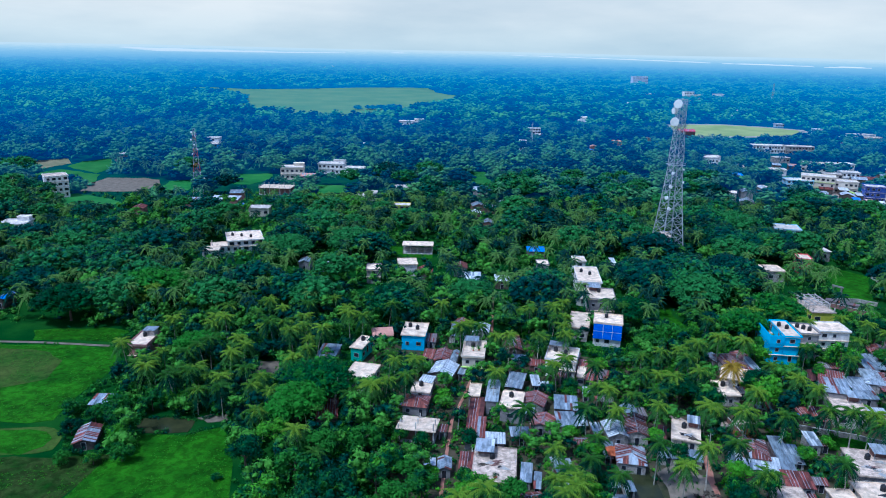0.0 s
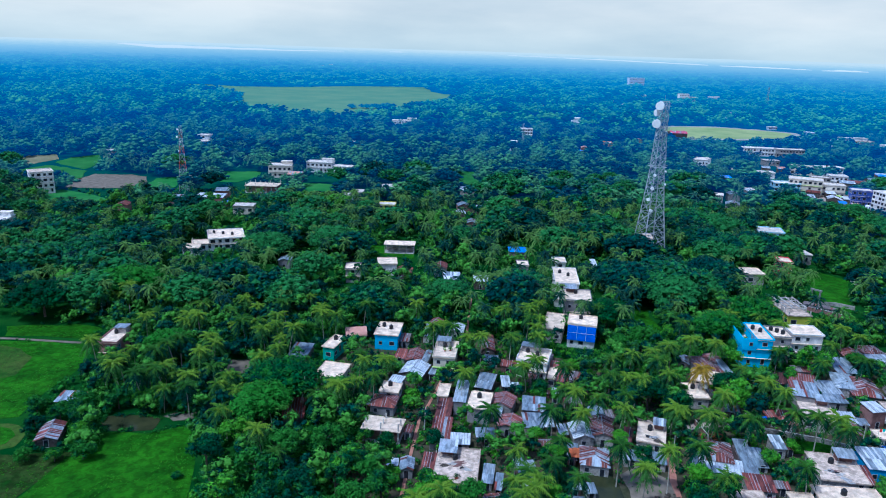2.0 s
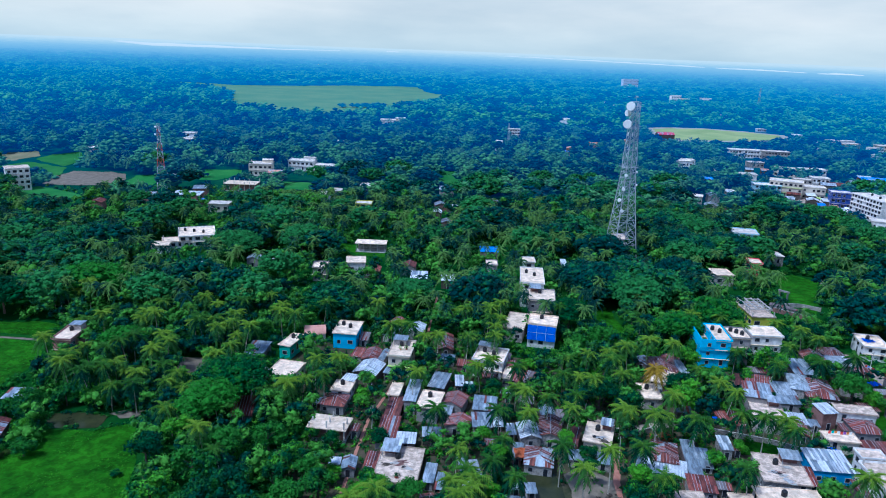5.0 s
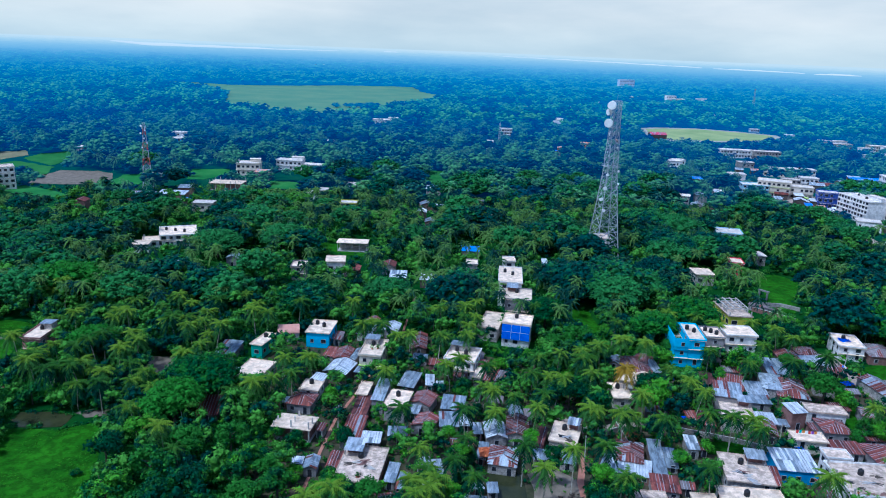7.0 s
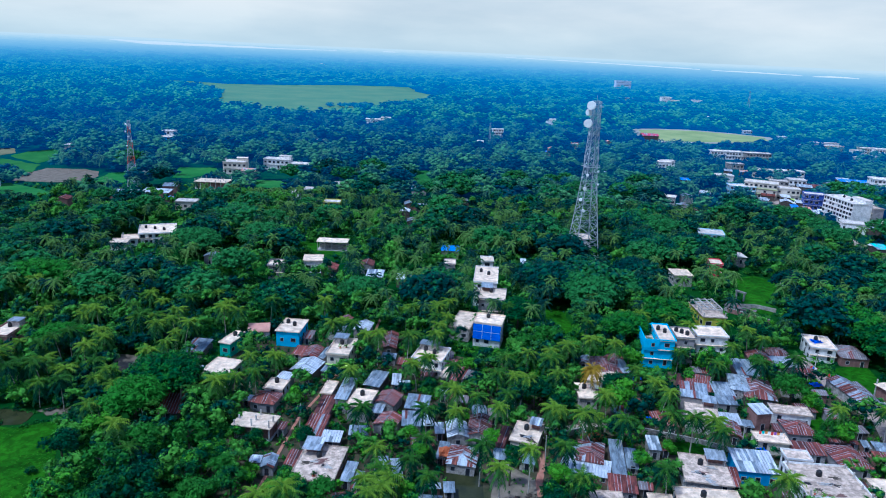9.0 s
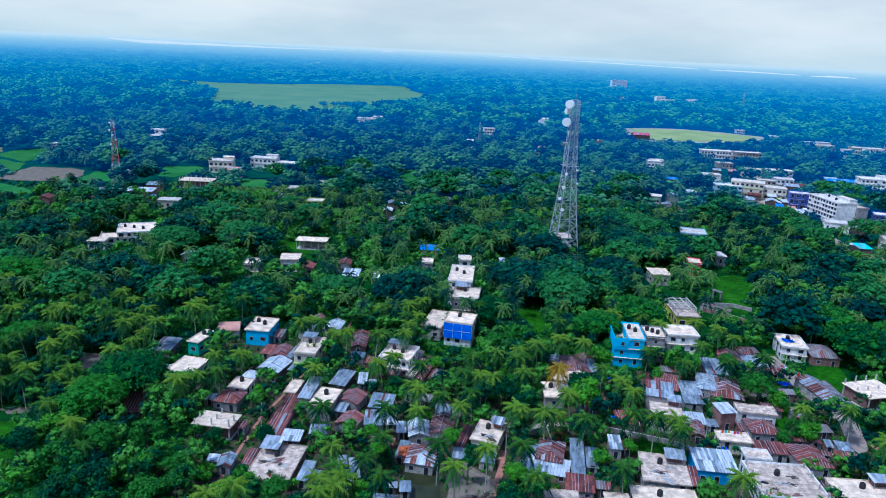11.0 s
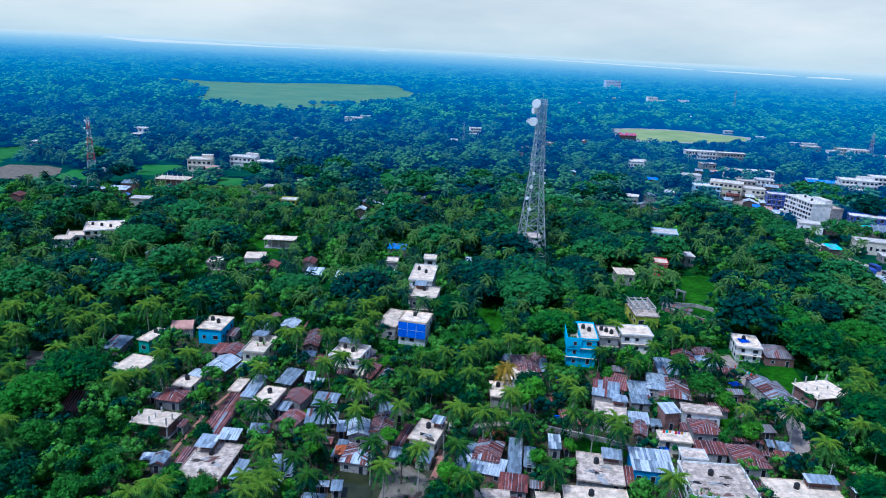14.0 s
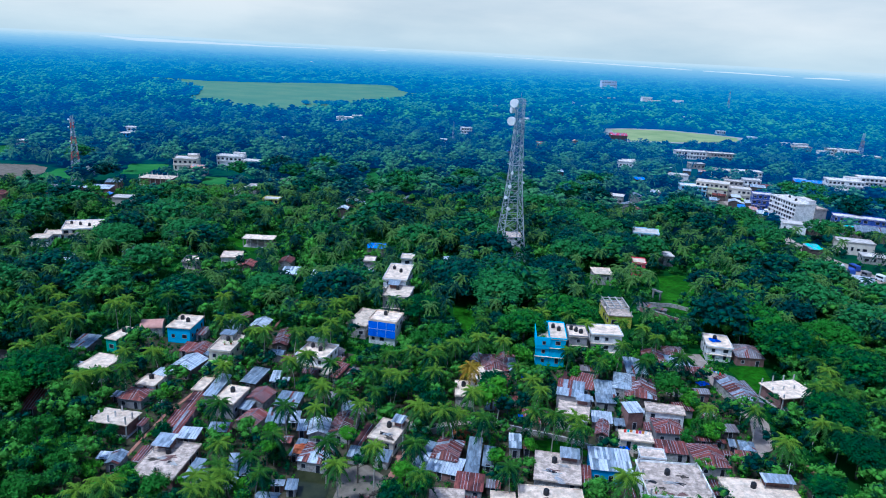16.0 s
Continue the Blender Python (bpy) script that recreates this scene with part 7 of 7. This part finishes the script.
def woods(y0, y1, step, palms, low, high, wide):
    """Places of trees in a belt of land between two distances, over the width that opens with the distance."""
    rows = []
    for y in np.arange(y0, y1, step):
        half = 62 + y * 0.68
        xs = np.arange(40 - half, 40 + half, step)
        rows.append(np.stack([xs, np.full(len(xs), y)], 1))
    p = np.concatenate(rows) + rng.uniform(-step * 0.46, step * 0.46, (sum(len(r) for r in rows), 2))
    x, y = p.T
    g = np.array([noise.noise(Vector((a * 0.012, b * 0.012, 9))) for a, b in p])
    pm = rng.random(len(x)) < palms + g * 0.6
    h = np.where(pm, rng.uniform(9, 13, len(x)), rng.uniform(low, high, len(x)) + g * 3)
    r = np.where(pm, 2.7, rng.uniform(*wide, len(x)) * (1 + g * 0.4))
    k = free(x, y, r, h, 0.42, 0.8) & (apart(x, y, 1.0) if y0 < 400 else True)
    return x[k], y[k], h[k], r[k], pm[k]


x, y, h, r, pm = woods(226, 420, 6.3, 0.46, 4.5, 14, (2.7, 6.4))
b_pl += [(a, b, c - d * 0.7, d, d * 0.9, rng.integers(5)) for a, b, c, d, e in zip(x, y, h, r, pm) if not e]
p_pl += [(a, b, c, 1.1, 1.1, rng.integers(4)) for a, b, c, d, e in zip(x, y, h, r, pm) if e]
gx, gy = np.meshgrid(np.arange(-330, 400, 24.0), np.arange(235, 520, 24.0))
wx, wy = (g.ravel() + rng.uniform(-10, 10, g.size) for g in (gx, gy))
wr = rng.uniform(7, 13.5, len(wx))
k = free(wx, wy, wr, 9 + wr * 0.3, 0.4, 0.8) & (rng.random(len(wx)) < 0.85) & (np.abs(wx - 40) < 80 + wy * 0.66)
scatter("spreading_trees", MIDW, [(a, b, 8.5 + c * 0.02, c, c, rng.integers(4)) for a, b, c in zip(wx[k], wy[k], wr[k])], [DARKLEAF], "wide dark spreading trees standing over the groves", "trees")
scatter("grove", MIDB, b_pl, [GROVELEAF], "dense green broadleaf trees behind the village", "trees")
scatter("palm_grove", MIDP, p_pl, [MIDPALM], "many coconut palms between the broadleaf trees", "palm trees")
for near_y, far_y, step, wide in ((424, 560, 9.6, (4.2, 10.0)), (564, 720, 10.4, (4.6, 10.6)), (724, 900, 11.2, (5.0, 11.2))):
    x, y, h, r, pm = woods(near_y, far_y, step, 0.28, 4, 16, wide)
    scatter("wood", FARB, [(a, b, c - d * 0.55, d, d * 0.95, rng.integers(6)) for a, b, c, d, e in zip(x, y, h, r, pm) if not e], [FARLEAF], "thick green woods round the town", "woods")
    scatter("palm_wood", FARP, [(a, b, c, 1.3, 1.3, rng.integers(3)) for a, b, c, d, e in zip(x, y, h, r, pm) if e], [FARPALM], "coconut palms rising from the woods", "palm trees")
# Solid woods, not a flat backdrop; blue haze is painted into their leaves.
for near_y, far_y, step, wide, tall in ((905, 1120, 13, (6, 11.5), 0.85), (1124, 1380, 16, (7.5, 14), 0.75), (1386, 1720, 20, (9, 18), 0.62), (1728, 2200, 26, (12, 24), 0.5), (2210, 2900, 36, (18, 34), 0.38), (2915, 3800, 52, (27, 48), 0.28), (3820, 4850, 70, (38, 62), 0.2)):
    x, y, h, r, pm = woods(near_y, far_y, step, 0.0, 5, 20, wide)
    scatter("backdrop_wood", CLUMP if near_y < 1700 else LUMP, [(a, b, max(2, c - d * tall * 0.5), d, d * tall, rng.integers(5)) for a, b, c, d in zip(x, y, h, r)], [DISTANT], "distant woods with blue haze painted into their leaves", "woods")

# rows of trees standing in the big field
row = [(-167 + 57 * f + rng.uniform(-4, 4), 1135 + 32 * f + rng.uniform(-9, 9), rng.uniform(5, 7.5)) for f in rng.random(18)] + [(rng.uniform(-119, -101), 1090 + rng.uniform(-28, 28), rng.uniform(8, 12)) for _ in range(6)]
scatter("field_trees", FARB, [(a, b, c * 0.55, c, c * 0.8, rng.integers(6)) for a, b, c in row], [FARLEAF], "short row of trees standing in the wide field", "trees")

# low shrubs and banana plants between the trees
gx, gy = np.meshgrid(np.arange(-130, 240, 3.9), np.arange(102, 225, 3.9))
sx, sy = (g.ravel() + rng.uniform(-1.8, 1.8, g.size) for g in (gx, gy))
sr = rng.uniform(0.8, 2.3, len(sx))
k = free(sx, sy, sr * 0.7, sr * 1.4, 0)
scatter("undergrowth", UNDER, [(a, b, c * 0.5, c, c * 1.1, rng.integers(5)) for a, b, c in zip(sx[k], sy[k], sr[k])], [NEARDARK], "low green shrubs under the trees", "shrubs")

yard = [(rng.uniform(44, 64.5), rng.uniform(123, 147), rng.uniform(0.3, 1.0)) for _ in range(60)]
scatter("yard_weeds", UNDER, [(a, b, 0.1 + c * 0.4, c, c, rng.integers(5)) for a, b, c in yard if not (42 < a < 52 and 127 < b < 142) and abs(a - 62.5) > 1.6], [LEAF], "weeds and shrubs round the earth yard and pond", "weeds")

pond_edge = [(-81, 159), (-72, 161), (-65, 160), (-57, 164), (-55.5, 160), (-64, 153), (-76, 153)]
rim = []
for (x0, y0), (x1, y1) in zip(pond_edge, pond_edge[1:] + pond_edge[:1]):
    rim += [(x0 + (x1 - x0) * f + rng.uniform(-0.7, 0.7), y0 + (y1 - y0) * f + rng.uniform(-0.7, 0.7), rng.uniform(0.5, 1.3)) for f in rng.random(9)]
scatter("pond_weeds", UNDER, [(a, b, c * 0.3, c * 1.2, c * 0.8, rng.integers(5)) for a, b, c in rim], [NEARDARK], "reeds and weeds along the pond edge", "weeds")

gx, gy = np.meshgrid(np.arange(-112, -36, 4.2), np.arange(160, 216, 4.2))
sx, sy = (g.ravel() + rng.uniform(-2, 2, g.size) for g in (gx, gy))
sr = rng.uniform(1.6, 3.2, len(sx))
k = free(sx, sy, sr * 0.8, sr * 1.2, 0)
scatter("bushes", UNDER, [(a, b, c * 0.8, c, c * 1.1, rng.integers(5)) for a, b, c in zip(sx[k], sy[k], sr[k])], [NEARDARK], "thick bushes under the palms round the pond", "bushes")

gx, gy = np.meshgrid(np.arange(-330, 400, 6.2), np.arange(226, 460, 6.2))
sx, sy = (g.ravel() + rng.uniform(-3, 3, g.size) for g in (gx, gy))
sr = rng.uniform(1.4, 3.2, len(sx))
k = free(sx, sy, sr * 0.8, sr * 0.6, 0) & (np.abs(sx - 40) < 75 + sy * 0.66)
scatter("low_scrub", TUFT, [(a, b, c * 0.35, c, c * 0.8, rng.integers(5)) for a, b, c in zip(sx[k], sy[k], sr[k])], [GROVELEAF], "low green scrub between groves and fields", "shrubs")

gx, gy = np.meshgrid(np.arange(-30, 166, 1.9), np.arange(116, 226, 1.9))
sx, sy = (g.ravel() + rng.uniform(-0.9, 0.9, g.size) for g in (gx, gy))
sr = rng.uniform(0.4, 1.25, len(sx))
k = free(sx, sy, sr * 0.5, sr, 0) & (rng.random(len(sx)) < 0.85)
scatter("weeds", TUFT, [(a, b, c * 0.45, c, c * 1.2, rng.integers(5)) for a, b, c in zip(sx[k], sy[k], sr[k])], [LEAF], "weeds and small shrubs along walls and yards", "weeds")

gx, gy = np.meshgrid(np.arange(-100, 170, 3.5), np.arange(116, 250, 3.5))
sx, sy = (g.ravel() + rng.uniform(-1.4, 1.4, g.size) for g in (gx, gy))
sr = rng.uniform(1.0, 2.1, len(sx))
sh = sr * rng.uniform(1.5, 2.1, len(sx))
k = free(sx, sy, sr * 0.75, sh, 0.8, 1.0) & apart(sx, sy, -0.5) & (rng.random(len(sx)) < 0.8)
# Western garden trees get the darker leaf, shade put into their colour.
for side, leaves in ((sx < 2, NEARDARK), (sx >= 2, LEAF)):
    scatter("garden_trees", UNDER, [(a, b, h - c * 0.7, c, c * 1.1, rng.integers(5)) for a, b, c, h in zip(sx[k & side], sy[k & side], sr[k & side], sh[k & side])], [leaves], "low bushy fruit trees in the house gardens", "trees")

# grass tufts on the near meadows
blade_rng = np.random.default_rng(12)
BLADES = []
for _ in range(4):
    a = blade_rng.uniform(0, 6.28, 9)
    root = np.stack([np.cos(a) * 0.35, np.sin(a) * 0.35, np.zeros(9)], 1) * blade_rng.uniform(0.1, 1, (9, 1))
    side = np.stack([-np.sin(a), np.cos(a), np.zeros(9)], 1) * 0.13
    tip = root * 2.4 + np.stack([np.zeros(9), np.zeros(9), blade_rng.uniform(0.5, 1.0, 9)], 1)
    BLADES.append((np.stack([root - side, root + side, tip], 1).reshape(-1, 3), np.arange(27).reshape(-1, 3), NOQ))
gx, gy = np.meshgrid(np.arange(-150, -44, 1.15), np.arange(112, 219, 1.15))
sx, sy = (g.ravel() + rng.uniform(-0.6, 0.6, g.size) for g in (gx, gy))
green = np.zeros(len(sx), bool)
for poly in MEADOWS:
    green |= inside(sx, sy, poly)
patchy = np.array([noise.noise(Vector((a * 0.09, b * 0.09, 4))) for a, b in zip(sx, sy)])
k = green & (patchy > -0.12) & (sx > -52 - sy * 0.56)
scatter("grass_tufts", BLADES, [(a, b, 0.06, c, c * 0.2, rng.integers(4)) for a, b, c in zip(sx[k], sy[k], rng.uniform(0.35, 0.8, k.sum()))], [MEADOWLEAF], "tufts of rough meadow grass", "grass")

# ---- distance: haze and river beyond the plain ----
# Glowing strip up to eye height; its pale-to-blue haze is painted as emission.
HAZE = bpy.data.materials.new("painted_haze_strip")
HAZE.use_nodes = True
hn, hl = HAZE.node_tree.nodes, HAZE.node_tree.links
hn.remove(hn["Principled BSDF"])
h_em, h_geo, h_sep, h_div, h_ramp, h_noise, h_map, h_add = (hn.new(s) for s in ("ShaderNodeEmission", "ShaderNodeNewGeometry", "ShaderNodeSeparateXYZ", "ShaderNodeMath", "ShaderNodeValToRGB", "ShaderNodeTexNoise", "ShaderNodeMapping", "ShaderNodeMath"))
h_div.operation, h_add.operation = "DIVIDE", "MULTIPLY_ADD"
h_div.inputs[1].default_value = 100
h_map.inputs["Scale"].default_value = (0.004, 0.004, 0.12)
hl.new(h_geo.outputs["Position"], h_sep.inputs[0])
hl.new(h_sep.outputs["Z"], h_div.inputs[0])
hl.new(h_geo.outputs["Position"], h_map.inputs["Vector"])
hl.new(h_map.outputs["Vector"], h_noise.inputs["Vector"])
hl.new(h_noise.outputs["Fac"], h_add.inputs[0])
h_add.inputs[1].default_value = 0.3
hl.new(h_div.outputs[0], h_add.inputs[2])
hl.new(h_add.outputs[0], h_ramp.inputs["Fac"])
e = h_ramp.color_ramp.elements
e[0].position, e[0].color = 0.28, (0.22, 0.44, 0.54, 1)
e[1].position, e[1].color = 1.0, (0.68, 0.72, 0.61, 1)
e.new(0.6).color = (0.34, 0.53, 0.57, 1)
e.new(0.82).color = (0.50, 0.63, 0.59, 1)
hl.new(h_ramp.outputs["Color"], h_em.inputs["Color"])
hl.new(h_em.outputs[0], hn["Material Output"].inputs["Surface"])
# River strips stand upright and glow; their paleness is emission, not reflected light.
RIVERGLOW = bpy.data.materials.new("glowing_pale_river")
RIVERGLOW.use_nodes = True
sb = RIVERGLOW.node_tree.nodes["Principled BSDF"]
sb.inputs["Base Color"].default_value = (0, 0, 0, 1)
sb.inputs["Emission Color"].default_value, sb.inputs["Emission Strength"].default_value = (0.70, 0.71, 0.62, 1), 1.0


def backdrop(name, a0, a1, radius, low, high, mat, label, category):
    """An upright far strip along an arc, from compass angle a0 to a1; low and high: heights as functions of the angle."""
    v, q, n = [], [], max(8, int((a1 - a0) * 2))
    for i in range(n + 1):
        a = radians(a0 + (a1 - a0) * i / n)
        for r in (radius, radius + 4):
            v += [(40 + r * math.sin(a), r * math.cos(a), low(i / n)), (40 + r * math.sin(a), r * math.cos(a), high(i / n))]
    for i in range(n):
        k = i * 4
        q += [(k, k + 4, k + 5, k + 1), (k + 1, k + 5, k + 7, k + 3)]
    tagged(new(name, raw_mesh(name, v, None, q, [mat])), label, category, kind="structure")


backdrop("backdrop", -75, 75, 4890, lambda f: -1, lambda f: 93 + 1.5 * math.sin(f * 40), HAZE, "glowing upright strip painted as hazy woods fading into the horizon", "distance")
backdrop("backdrop", -26.2, -14, 4870, lambda f: 74 - 19 * min(1, f * 5) + 5 * f, lambda f: 77 - 11 * f + 1.5 * math.sin(f * 25), RIVERGLOW, "pale wide river in the distance", "river")
backdrop("backdrop", -14, -9.8, 4870, lambda f: 60 + 6 * f, lambda f: 65.5 + 3 * f, RIVERGLOW, "narrowing far stretch of river", "river")
backdrop("backdrop", -6.2, -5.2, 4870, lambda f: 71, lambda f: 74 + 2 * math.sin(f * 3.1), RIVERGLOW, "thin far stretch of river", "river")
backdrop("backdrop", 3.2, 18.4, 4870, lambda f: 72.5 - 21 * f, lambda f: 74.5 - 19.5 * f + 2 * math.sin(f * 3) + 1.2 * math.sin(f * 43), RIVERGLOW, "thin far stretch of river", "river")
backdrop("backdrop", 19.2, 25.4, 4870, lambda f: 49.5 - 5 * f, lambda f: 52 - 5.5 * f + 4 * math.sin(f * 3.1) + math.sin(f * 29), RIVERGLOW, "far stretch of river", "river")
backdrop("backdrop", 26, 28.9, 4870, lambda f: 42 + 1.5 * f, lambda f: 44 + 2 * f + 6 * math.sin(f * 3.1) + math.sin(f * 19), RIVERGLOW, "far stretch of river", "river")
